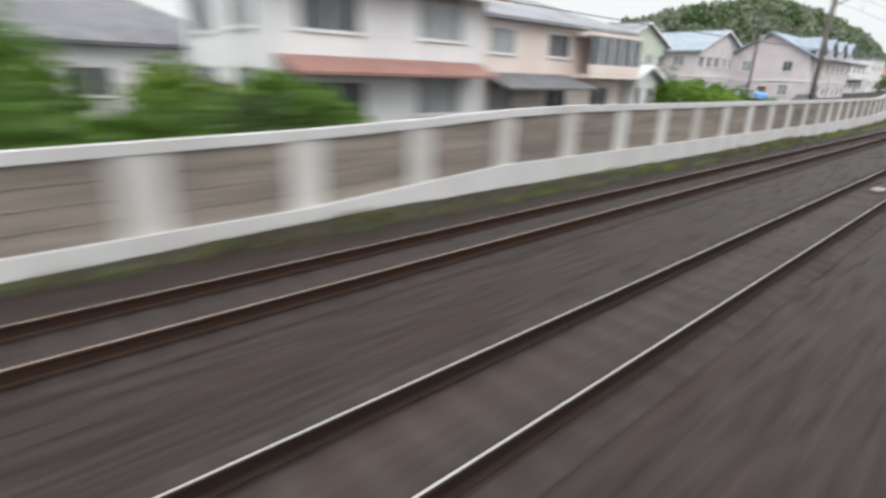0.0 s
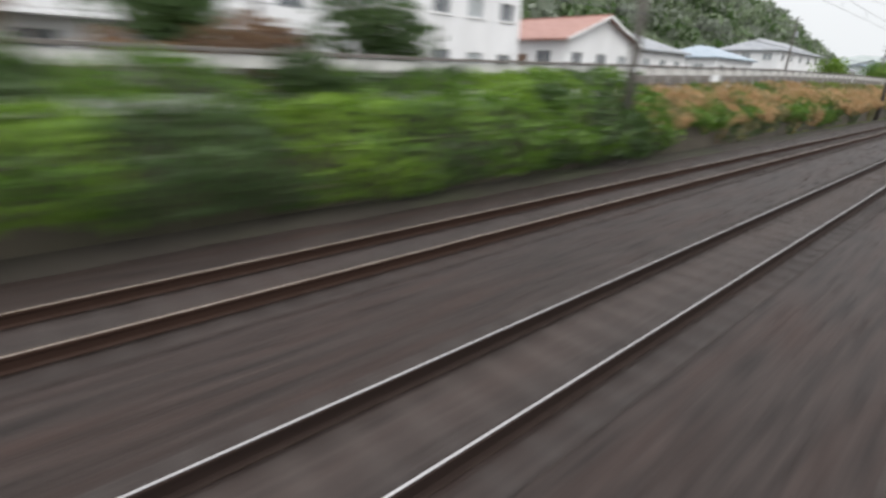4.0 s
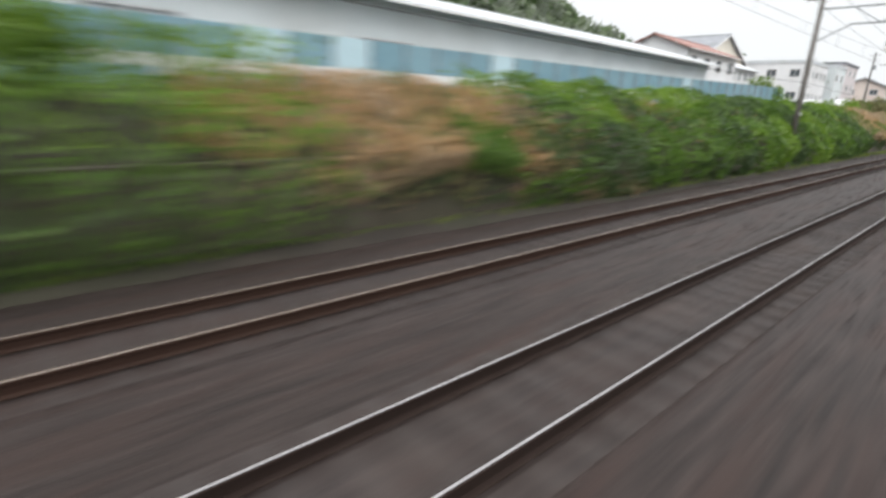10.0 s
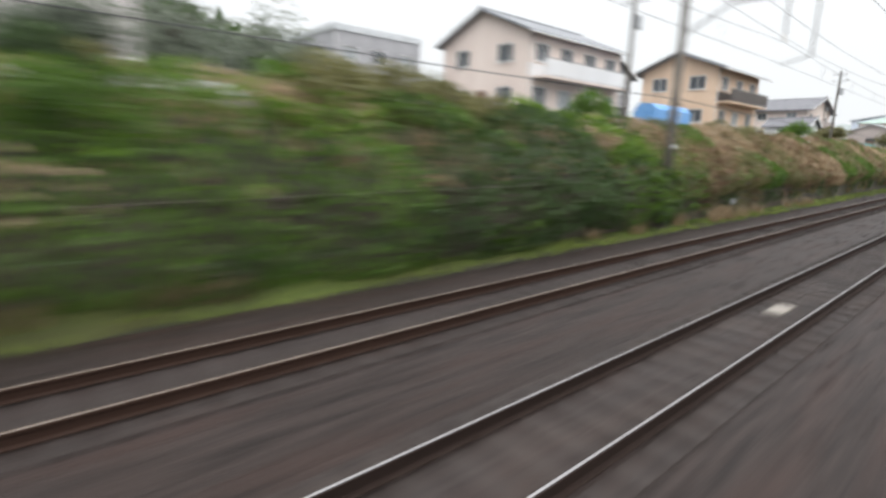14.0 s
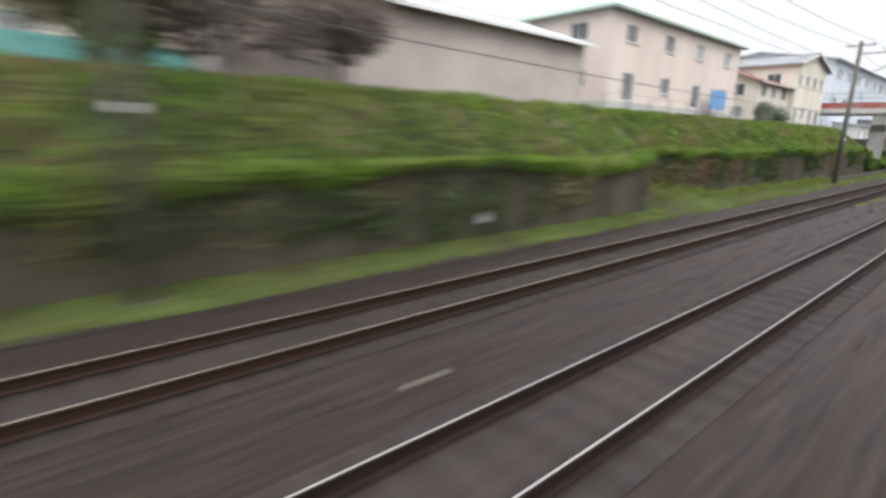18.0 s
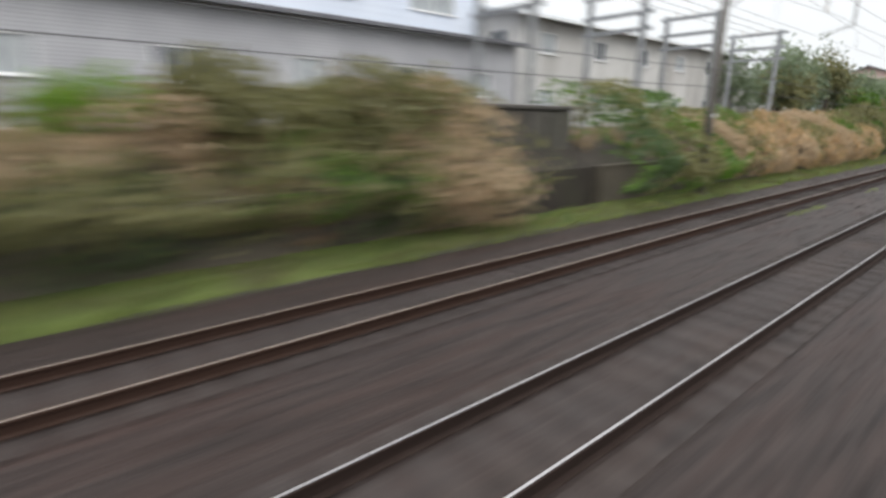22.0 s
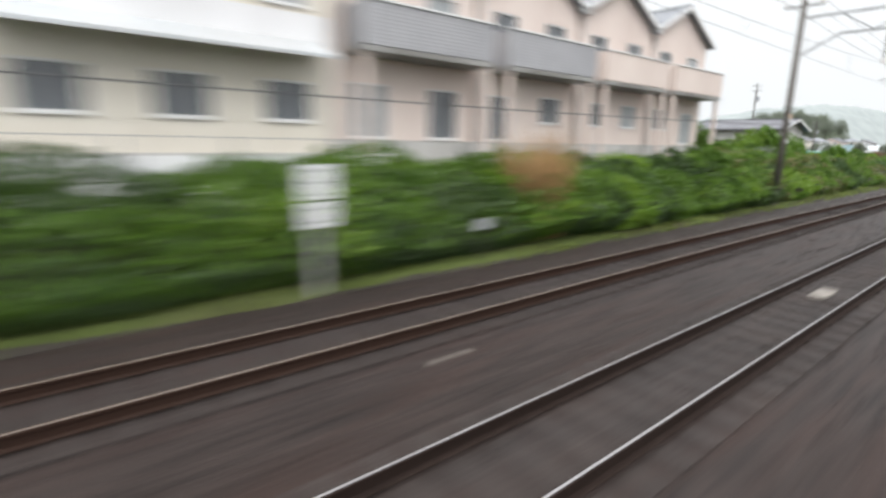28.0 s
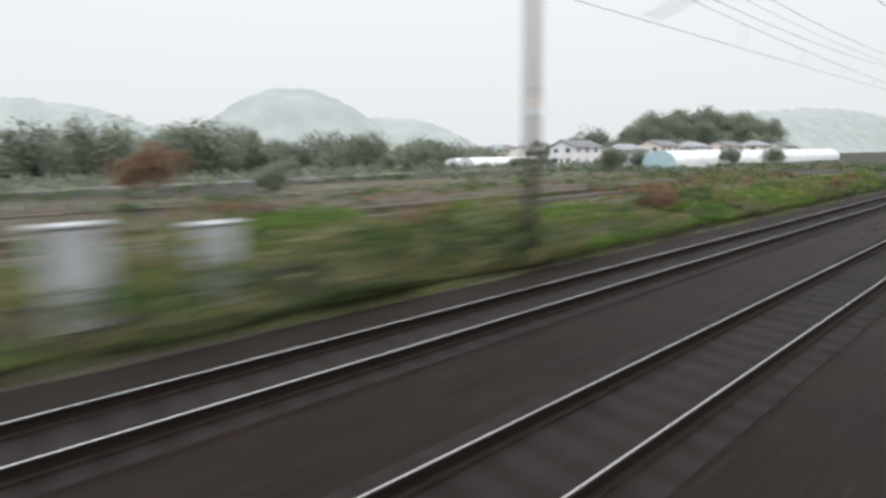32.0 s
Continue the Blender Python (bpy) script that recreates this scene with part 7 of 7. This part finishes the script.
def field_weeds():
    """Low clumps of leaves strewn in rows over the plots."""
    r = np.random.default_rng(77)
    for name, mat, n, x0, x1, y0, y1, size in (("field_weeds", "leaf_dark", 700, -62, -15, 952, 1160, 0.32), ("field_weeds", "leaf_hazed", 350, -70, -30, 952, 1160, 0.34), ("field_weeds", "leaf_olive", 380, -40, -14, 952, 1130, 0.24), ("field_weeds", "leaf_brown", 600, -34, -13.5, 960, 1100, 0.24), ("field_weeds", "leaf", 160, -30, -13.5, 985, 1100, 0.24), ("far_scrub", "leaf_hazed", 1400, -180, -60, 950, 1250, 0.8)):
        vs = []
        for i in range(n):
            x, y = r.uniform(x0, x1), r.uniform(y0, y1)
            if noise.noise((x * 0.09, y * 0.05, 3.0 + size)) < -0.12:
                continue
            q = r.normal(size=(26, 3)) * (size * 1.3, size * 1.6, size * 0.7)
            q[:, 2] = np.abs(q[:, 2])
            p = q + (x, y, ground_z(x, y) + 0.2)
            a = r.normal(size=(26, 3)) * size * 0.45
            b = r.normal(size=(26, 3)) * size * 0.22
            vs.append(np.stack([p - a, p + b, p + a, p - b], 1).reshape(-1, 3))
        v = np.concatenate(vs)
        f = np.arange(len(v)).reshape(-1, 4).tolist()
        tagged(part(name, np_mesh(name, v, f, M[mat]), None), "low grey-green crops and weeds over the fields", "weeds", kind="stuff")


field_weeds()


# ---- lineside equipment ----
def cabinet(x, y, z0, z1, wy, wx, label, mat="box_grey", group="", band=False, lid="white_paint"):
    c = thing("equipment_cabinet", label, "cabinet", (x, y, z0), group)
    h = z1 - z0
    part("body", Mesh().box(-wx / 2, wx / 2, -wy / 2, wy / 2, 0.1, h - 0.06, 0.015), M[mat], c)
    part("lid", Mesh().box(-wx / 2 - 0.05, wx / 2 + 0.05, -wy / 2 - 0.05, wy / 2 + 0.05, h - 0.06, h, 0.012), M[lid], c)
    part("plinth", Mesh().box(-wx / 2 - 0.06, wx / 2 + 0.06, -wy / 2 - 0.06, wy / 2 + 0.06, -0.5, 0.1, 0.02), M["concrete"], c)
    d = part("door", Mesh().box(wx / 2, wx / 2 + 0.02, -wy / 2 + 0.06, wy / 2 - 0.06, 0.18, h - 0.14, 0.006), M[mat], c)
    part("handle", Mesh().box(wx / 2 + 0.02, wx / 2 + 0.05, wy / 2 - 0.2, wy / 2 - 0.16, h * 0.5, h * 0.5 + 0.14, 0.006), M["dark_steel"], d)
    if band:
        part("band", Mesh().box(wx / 2 + 0.021, wx / 2 + 0.03, -wy / 2, wy / 2, h - 0.3, h - 0.2), M["yellow"], c, "dull yellow band")
    return c


cabinet(-10.55, 386.0, -0.1, 1.8, 1.05, 0.6, "pale grey equipment cabinet at the foot of the bank")
cabinet(-10.6, 393.0, -0.1, 1.45, 0.6, 0.4, "narrow pale equipment cabinet beside the wall", "white_paint")
cabinet(-10.3, 649.4, -0.3, 0.85, 0.7, 0.45, "low grey equipment box beside the scrub", lid="box_grey")
cabinet(-10.75, 967.4, -0.3, 1.45, 0.9, 0.5, "pale equipment box beside a pole at the fields", "white_paint")
cabinet(-12.0, 1009.2, -0.5, 1.75, 1.0, 0.7, "dull grey signal cabinet standing among weeds", group="cabinets at the fields", lid="box_grey")
cabinet(-12.0, 1011.8, -0.5, 1.55, 0.9, 0.7, "dull grey signal cabinet standing among weeds", group="cabinets at the fields", lid="box_grey")


def signboard(x, y, boards, z, label):
    s = thing("lineside_sign", label, "sign", (x, y, -0.42), "lineside signs")
    top = max(b[1] for b in boards)
    part("post", Mesh().tube((0, 0, -0.2), (0, 0, top + 0.42), 0.09, 0.08, 10), M["concrete"], s, "stout pale concrete post")
    for z0, z1, w, dy in boards:
        b = part("board", Mesh().box(0.09, 0.12, dy - w / 2, dy + w / 2, z0 + 0.42, z1 + 0.42, 0.008), M["white_paint"], s, "white board")
        n = max(1, int((z1 - z0) / 0.2))
        for i in range(n):
            zz = z0 + 0.42 + (z1 - z0) * (i + 0.5) / n
            part("text_bar", Mesh().box(0.12, 0.123, dy - w * 0.3, dy + w * 0.3, zz - 0.025, zz + 0.025), M["sign_faint"], b)


signboard(-9.6, 880.4, [(1.6, 2.3, 0.62, 0), (1.02, 1.55, 0.6, 0)], 0, "white lineside sign of two boards on a pole")
signboard(-9.8, 668.2, [(1.25, 1.9, 0.62, 0), (0.6, 1.2, 0.62, 0), (0.85, 1.1, 0.7, 0.75)], 0, "white lineside sign with a small side board")
signboard(-9.8, 676.5, [(1.0, 1.3, 0.4, 0)], 0, "small white lineside marker on a pole")
for x, y, z in ((-9.95, 247.4, 0.6), (-10.65, 563.2, 0.2), (-10.6, 262.0, 0.7), (-10.3, 455.5, 0.25), (-9.9, 885.4, 0.45)):
    p = thing("wall_plate", "small white number board fixed to the retaining wall", "plate", (x, y, z), "wall plates")
    part("plate", Mesh().box(-0.02, 0.02, -0.24, 0.24, 0, 0.3, 0.006), M["box_grey"], p)
    for k in (0.1, 0.21):
        part("text_bar", Mesh().box(0.02, 0.023, -0.16, 0.16, k - 0.02, k + 0.02), M["concrete"], p)
    part("stake", Mesh().beam((-0.04, 0, -z - 0.5), (-0.04, 0, 0.3), 0.05, 0.05), M["dark_steel"], p)

yr = thing("yellow_barrier", "yellow tubular barrier beside the equipment cabinet", "barrier", (-10.4, 389.6, -0.42))
for dy in (-1.2, -0.3, 0.6):
    part("post", Mesh().tube((0, dy, -0.2), (0, dy, 1.5), 0.03, 0.03, 8), M["yellow"], yr)
for z in (0.5, 0.95, 1.4):
    part("bar", Mesh().tube((0, -1.2, z), (0, 0.6, z), 0.025, 0.025, 8), M["yellow"], yr)


def sheet_fence():
    rs = random.Random(12)
    f = thing("sheet_fence", "light blue corrugated sheet fence above the bank", "fence", (0, 0, 0))
    y = 284.0
    while y < 367:
        z = float(np.interp(y, [284, 340, 386], [2.6, 3.1, 3.9]))
        t = float(np.interp(y, [284, 340, 386], [4.75, 5.35, 6.2]))
        part("sheet", Mesh().box(-18.75, -18.7, y, y + 1.78, z - 0.4, t, 0.006), M[rs.choice(("blue_deep", "blue_deep", "blue_siding", "blue_deep"))], f)
        part("post", Mesh().box(-18.7, -18.62, y - 0.04, y + 0.04, z - 0.5, t + 0.05, 0.008), M["steel"], f)
        y += 1.8
    g = thing("guard_rail", "white road guard rail at the top of the bank", "guard rail", (0, 0, 0))
    y = 262.0
    while y < 436:
        z = ground_z(-16, y)
        part("post", Mesh().tube((-16.05, y, z - 0.3), (-16.05, y, z + 0.82), 0.06, 0.06, 8), M["white_paint"], g)
        z2 = ground_z(-16, y + 4)
        part("beam", Mesh().beam((-15.97, y, z + 0.68), (-15.97, y + 4, z2 + 0.68), 0.06, 0.32), M["white_paint"], g)
        y += 4
    rd = Mesh()
    for k in range(44):
        a, b = 258 + 4 * k, 262 + 4 * k
        rd.quad((-16.3, a, ground_z(-16.3, a) + 0.15), (-16.3, b, ground_z(-16.3, b) + 0.15), (-18.6, b, ground_z(-18.6, b) + 0.15), (-18.6, a, ground_z(-18.6, a) + 0.15))
    tagged(part("road", rd, M["asphalt"]), "narrow asphalt road along the top of the bank", "road", kind="structure")


sheet_fence()


def wire_fence(y0, y1, x, z0, h, label, step=2.5):
    f = thing("wire_fence", label, "fence", (0, 0, 0))
    y = y0
    while y <= y1:
        z = ground_z(x, y) + z0
        part("post", Mesh().tube((x, y, z - 0.6), (x, y, z + h), 0.035, 0.035, 6), M["steel"], f)
        y += step
    for k in (0.05, 0.5, 1.0):
        m = Mesh().sweep([(x, y, ground_z(x, y) + z0 + h * k) for y in np.arange(y0, y1 + 0.1, step)], 0.012, 0.014, 4)
        part("rail", m, M["steel"], f)


wire_fence(578, 628, -16.2, 0.0, 1.2, "pale wire fence in front of the houses")
wire_fence(820, 905, -13.3, 0.1, 1.9, "tall dark wire fence behind the hedge")
wire_fence(470, 545, -15.5, 0.0, 1.1, "green wire fence along the top of the bank")


def hedge_wall():
    w = thing("low_wall", "low dark stained concrete wall behind the verge weeds", "wall", (-12.75, 826, 0), kind="structure")
    part("body", Mesh().box(-0.2, 0, 0, 20.5, -0.6, 1.5, 0.02), M["dark_wall"], w)
    part("coping", Mesh().box(-0.26, 0.06, -0.02, 20.52, 1.5, 1.58, 0.015), M["concrete"], w)
    f = thing("low_fence", "dark boarded fence along the lane behind the wall", "fence", (-13.6, 826, 0))
    for k in range(7):
        part("post", Mesh().box(-0.05, 0.05, 3.3 * k - 0.05, 3.3 * k + 0.05, 0.2, 2.25, 0.01), M["dark_steel"], f)
    for z in (1.75, 2.1):
        part("rail", Mesh().box(0.05, 0.09, 0, 20, z, z + 0.14, 0.01), M["dark_trim"], f)


hedge_wall()


def carport_things():
    # banner on the fence
    b = thing("banner", "plain white banner tied to the wire fence", "banner", (-13.2, 844.7, 2.75))
    part("cloth", Mesh().box(0.02, 0.04, -1.1, 1.1, 0, 1.05, 0.006), M["white_paint"], b)
    for y in (-1.05, 1.05):
        part("tie", Mesh().beam((0.0, y, 1.0), (0.03, y, 1.15), 0.03, 0.03), M["dark_steel"], b)
        part("pole", Mesh().tube((0, y, -2.2), (0, y, 1.15), 0.025, 0.025, 6), M["steel"], b)
    t = thing("teal_shed", "small teal sheet-metal garden shed", "shed", (-18, 41.3, 0.3))
    part("body", Mesh().box(-2, 0, 0, 2.4, -0.4, 2.2, 0.02), M["teal"], t)
    part("roof", Mesh().box(-2.15, 0.2, -0.15, 2.55, 2.2, 2.3, 0.02), M["teal"], t)
    part("door", Mesh().box(0, 0.03, 0.5, 1.4, 0.0, 1.9, 0.01), M["dark_trim"], t)
    t = thing("teal_container", "weathered teal container among shrubs", "container", (-20, 949.9, -0.6))
    part("body", Mesh().box(-2.4, 0, 0, 3.7, 0, 2.9, 0.04), M["teal"], t)
    for k in range(6):
        part("rib", Mesh().box(0, 0.04, 0.3 + 0.6 * k, 0.4 + 0.6 * k, 0.1, 2.8), M["teal"], t)
    w = thing("culvert_parapet", "low dark parapet with a pale top rail by the verge", "parapet", (0, 0, 0))
    for k in range(6):
        y = 935 + 2.6 * k
        part("wall_block", Mesh().box(-11.8, -11.5, y, y + 2.57, -0.6, -0.1, 0.02), M["kerb"], w)
        part("panel", Mesh().box(-13.0, -12.9, y, y + 2.57, -0.2, 0.72, 0.02), M["dark_wall"], w)
        part("rail", Mesh().box(-13.0, -12.88, y, y + 2.57, 0.74, 0.79, 0.01), M["concrete"], w)
        part("pipe", Mesh().tube((-12.2, y, 0.42), (-12.2, y + 2.57, 0.42), 0.04, 0.04, 8), M["cream_plate"], w, "pale pipe rail")
        part("pipe_post", Mesh().tube((-12.2, y + 0.1, -0.6), (-12.2, y + 0.1, 0.42), 0.03, 0.03, 6), M["dark_steel"], w)
    # dark opening beside the reeds
    d = thing("dark_abutment", "dark stained concrete abutment in a gap of the bank", "abutment", (-12.6, 692.2, -0.4))
    part("wall", Mesh().box(-1.2, 0, 0, 5.2, -0.4, 3.6, 0.04), M["kerb"], d)
    part("cap", Mesh().box(-1.25, 0.1, -0.05, 5.25, 3.6, 3.76, 0.03), M["dark_steel"], d)
    for k in range(4):
        part("beam", Mesh().box(0.0, 0.12, 0.3 + k * 1.1, 0.5 + k * 1.1, 0.2, 3.5, 0.02), M["dark_steel"], d)


carport_things()


def panel_fence(name, label, x, y0, y1, h, mat, step=2.0):
    """A low fence of sheets between posts at the top of the bank."""
    f = thing(name, label, "fence", (0, 0, 0))
    y = y0
    while y < y1:
        z = ground_z(x, y + step / 2)
        part("sheet", Mesh().box(x - 0.02, x + 0.02, y + 0.03, y + step - 0.03, z - 0.3, z + h, 0.006), M[mat], f)
        part("post", Mesh().box(x - 0.05, x + 0.05, y - 0.03, y + 0.03, z - 0.5, z + h + 0.06, 0.008), M["steel"], f)
        y += step


panel_fence("net_fence", "low teal sheeted fence before the dark-roofed house", -22, 515, 560, 1.2, "teal")
panel_fence("slat_fence", "low white slatted fence behind the hedge", -14.3, 870, 886, 1.5, "white_paint", 1.6)


def car(x, y, z, paint, label, van=False):
    """A parked vehicle standing along y."""
    c = thing("van" if van else "car", label, "van" if van else "car", (x, y, z))
    L, W, H = (4.8, 1.75, 1.95) if van else (4.2, 1.68, 1.45)
    m = Mesh()
    top = [(0.0, 0.35), (0.0, 0.85), (0.9 if not van else 0.5, 0.95), (1.6 if not van else 1.3, H), (L - 0.9 if not van else L - 0.1, H), (L - 0.1, 0.95), (L, 0.85), (L, 0.35)]
    k = len(m.v)
    for s, ins in ((-W / 2, 1), (W / 2, -1)):
        m.v += [(s + (0.16 * ins if zz > 1.0 else 0), yy, zz) for yy, zz in top]
    n = len(top)
    m.f += [(k + i, k + (i + 1) % n, k + n + (i + 1) % n, k + n + i) for i in range(n)]
    m.f += [tuple(range(k + n - 1, k - 1, -1)), tuple(range(k + n, k + 2 * n))]
    part("body", m, M[paint], c)
    part("side_window", Mesh().quad((W / 2 - 0.03, top[2][0] + 0.5, 1.0), (W / 2 - 0.03, L - 0.5, 1.0), (W / 2 - 0.125, L - 1.0, H - 0.12), (W / 2 - 0.125, top[3][0] + 0.1, H - 0.12)), M["pane"], c)
    part("windscreen", Mesh().quad((-W / 2 + 0.2, top[2][0] + 0.05, 1.0), (W / 2 - 0.2, top[2][0] + 0.05, 1.0), (W / 2 - 0.3, top[3][0] - 0.05, H - 0.08), (-W / 2 + 0.3, top[3][0] - 0.05, H - 0.08)), M["pane"], c)
    for yy in (0.85, L - 0.85):
        for s in (-1, 1):
            wh = part("wheel", Mesh().tube((s * (W / 2 - 0.2), yy, 0.31), (s * (W / 2 + 0.01), yy, 0.31), 0.31, 0.31, 14), M["rubber"], c)
            part("rim", Mesh().tube((s * (W / 2 + 0.01), yy, 0.31), (s * (W / 2 + 0.03), yy, 0.31), 0.19, 0.17, 10), M["steel"], wh)
    for s in (-1, 1):
        part("headlight", Mesh().box(s * W * 0.35 - 0.16, s * W * 0.35 + 0.16, -0.03, 0.02, 0.62, 0.78, 0.02), M["insulator"], c)
        part("tail_light", Mesh().box(s * W * 0.4 - 0.1, s * W * 0.4 + 0.1, L - 0.02, L + 0.02, 0.7, 0.95, 0.01), M["red_paint"], c)
    part("bumper", Mesh().box(-W / 2, W / 2, -0.06, 0.04, 0.3, 0.5, 0.02), M[paint], c)
    return c


car(-22.5, 59.6, 0.45, "car_silver", "dark silver van parked behind the white wall", True)
car(-18.0, 66.5, 0.5, "car_dark", "black car parked behind the white wall")
car(-17.6, 374, 3.5, "white_paint", "white car parked at the top of the bank")
car(-17.6, 389, 3.6, "white_paint", "white van parked at the top of the bank", True)
car(-17.6, 418, 4.1, "white_paint", "white car parked by the guard rail")
bs = thing("blue_sheet", "bright blue sheet hung on a garden frame", "sheet", (-19.0, 598.5, 5.0))
part("sheet", Mesh().box(-0.02, 0.02, 0, 3.0, 0.3, 1.9, 0.008), M["blue_tarp"], bs)
for y in (0.05, 2.95):
    part("pole", Mesh().tube((-0.06, y, -1.0), (-0.06, y, 2.0), 0.03, 0.03, 8), M["steel"], bs)
b3 = thing("blue_sheet", "blue sheet tied over the end of a fence", "sheet", (-18.4, 270.2, 3.4))
part("sheet", Mesh().box(-0.02, 0.02, 0, 2.2, 0.2, 1.4, 0.008), M["blue_tarp"], b3)
for y in (0.05, 2.15):
    part("pole", Mesh().tube((-0.06, y, -1.0), (-0.06, y, 1.5), 0.03, 0.03, 8), M["steel"], b3)
b2 = thing("tarpaulin_stack", "tall stack of goods under a blue tarpaulin behind the bank", "tarpaulin", (-16.3, 457.6, 3.9))
part("cover", Mesh().prism([(-1.4, -0.6), (0.2, -0.6), (0.15, 1.6), (-0.2, 1.95), (-1.0, 2.0), (-1.35, 1.6)], 0, 4.8), M["blue_tarp"], b2)
part("rope", Mesh().beam((0.22, 1.6, 0), (0.17, 1.6, 1.6), 0.03, 0.03).beam((0.22, 3.2, 0), (0.17, 3.2, 1.6), 0.03, 0.03), M["white_paint"], b2)
tp = thing("tarpaulin_stack", "stack of goods under a blue tarpaulin", "tarpaulin", (-22.5, 65.2, 0.4))
part("cover", Mesh().prism([(-1.2, 0), (1.0, 0), (0.95, 1.3), (0.4, 1.65), (-0.6, 1.7), (-1.15, 1.35)], 0, 3.0), M["blue_tarp"], tp)
part("rope", Mesh().beam((1.0, 1.5, 0.1), (0.42, 1.5, 1.7), 0.03, 0.03).beam((0.42, 1.5, 1.7), (-1.2, 1.5, 1.4), 0.03, 0.03), M["white_paint"], tp)


def utility_pole(x, y, h, label="grey utility pole with crossarms behind the bank"):
    z = ground_z(x, y)
    u = thing("utility_pole", label, "utility pole", (x, y, z), "utility poles")
    part("pole", Mesh().tube((0, 0, -0.5), (0, 0, h), 0.15, 0.09, 10), M["pole"], u)
    for k in (0.4, 1.1):
        part("crossarm", Mesh().beam((-0.7, 0, h - k), (0.7, 0, h - k), 0.07, 0.07), M["steel"], u)
        for s in (-0.6, 0.0, 0.6):
            part("insulator", Mesh().tube((s, 0, h - k + 0.04), (s, 0, h - k + 0.2), 0.04, 0.03, 6), M["insulator"], u)
    part("transformer", Mesh().tube((0.32, 0, h - 2.6), (0.32, 0, h - 1.9), 0.2, 0.2, 10), M["box_grey"], u)


for x, y, h in ((-16.5, 454.5, 8.5), (-16.2, 498.5, 8.5), (-19, 411.3, 9.5), (-31.7, 961.6, 12), (-21, 60, 9), (-22, 92, 9), (-20, 128, 9), (-24, 205, 9), (-22, 258, 8.5), (-23, 604, 8), (-24, 616, 8), (-19, 900, 8), (-27, 540, 9), (-34, 1000, 8)):
    utility_pole(x, y, h)


def substation():
    """Steel frames of a feeder station behind the scrub."""
    for i, y in enumerate((697.5, 706, 714.5, 725)):
        g = thing("steel_frame", "grey steel feeder frame behind the scrub", "steel frame", (-15, y, 2.2), "feeder frames")
        for x in (0.0, -3.2):
            part("leg", Mesh().box(x - 0.13, x + 0.13, -0.13, 0.13, -0.6, 7.2, 0.01), M["steel"], g)
        for z in (5.2, 6.0, 7.0):
            part("cross_beam", Mesh().beam((-3.6, 0, z), (0.5, 0, z), 0.16, 0.2), M["steel"], g)
        for x in (-2.6, -1.6, -0.6):
            part("insulator", Mesh().tube((x, 0, 7.06), (x, 0, 7.4), 0.07, 0.05, 8), M["insulator"], g)
    m = Mesh()
    for x in (-17.6, -16.6, -15.6):
        m.tube((x, 690, 9.55), (x, 727, 9.55), 0.015, 0.015, 5)
    tagged(part("busbar_wires", m, M["wire"]), "bare wires between feeder frames", "overhead wire", kind="stuff")


substation()
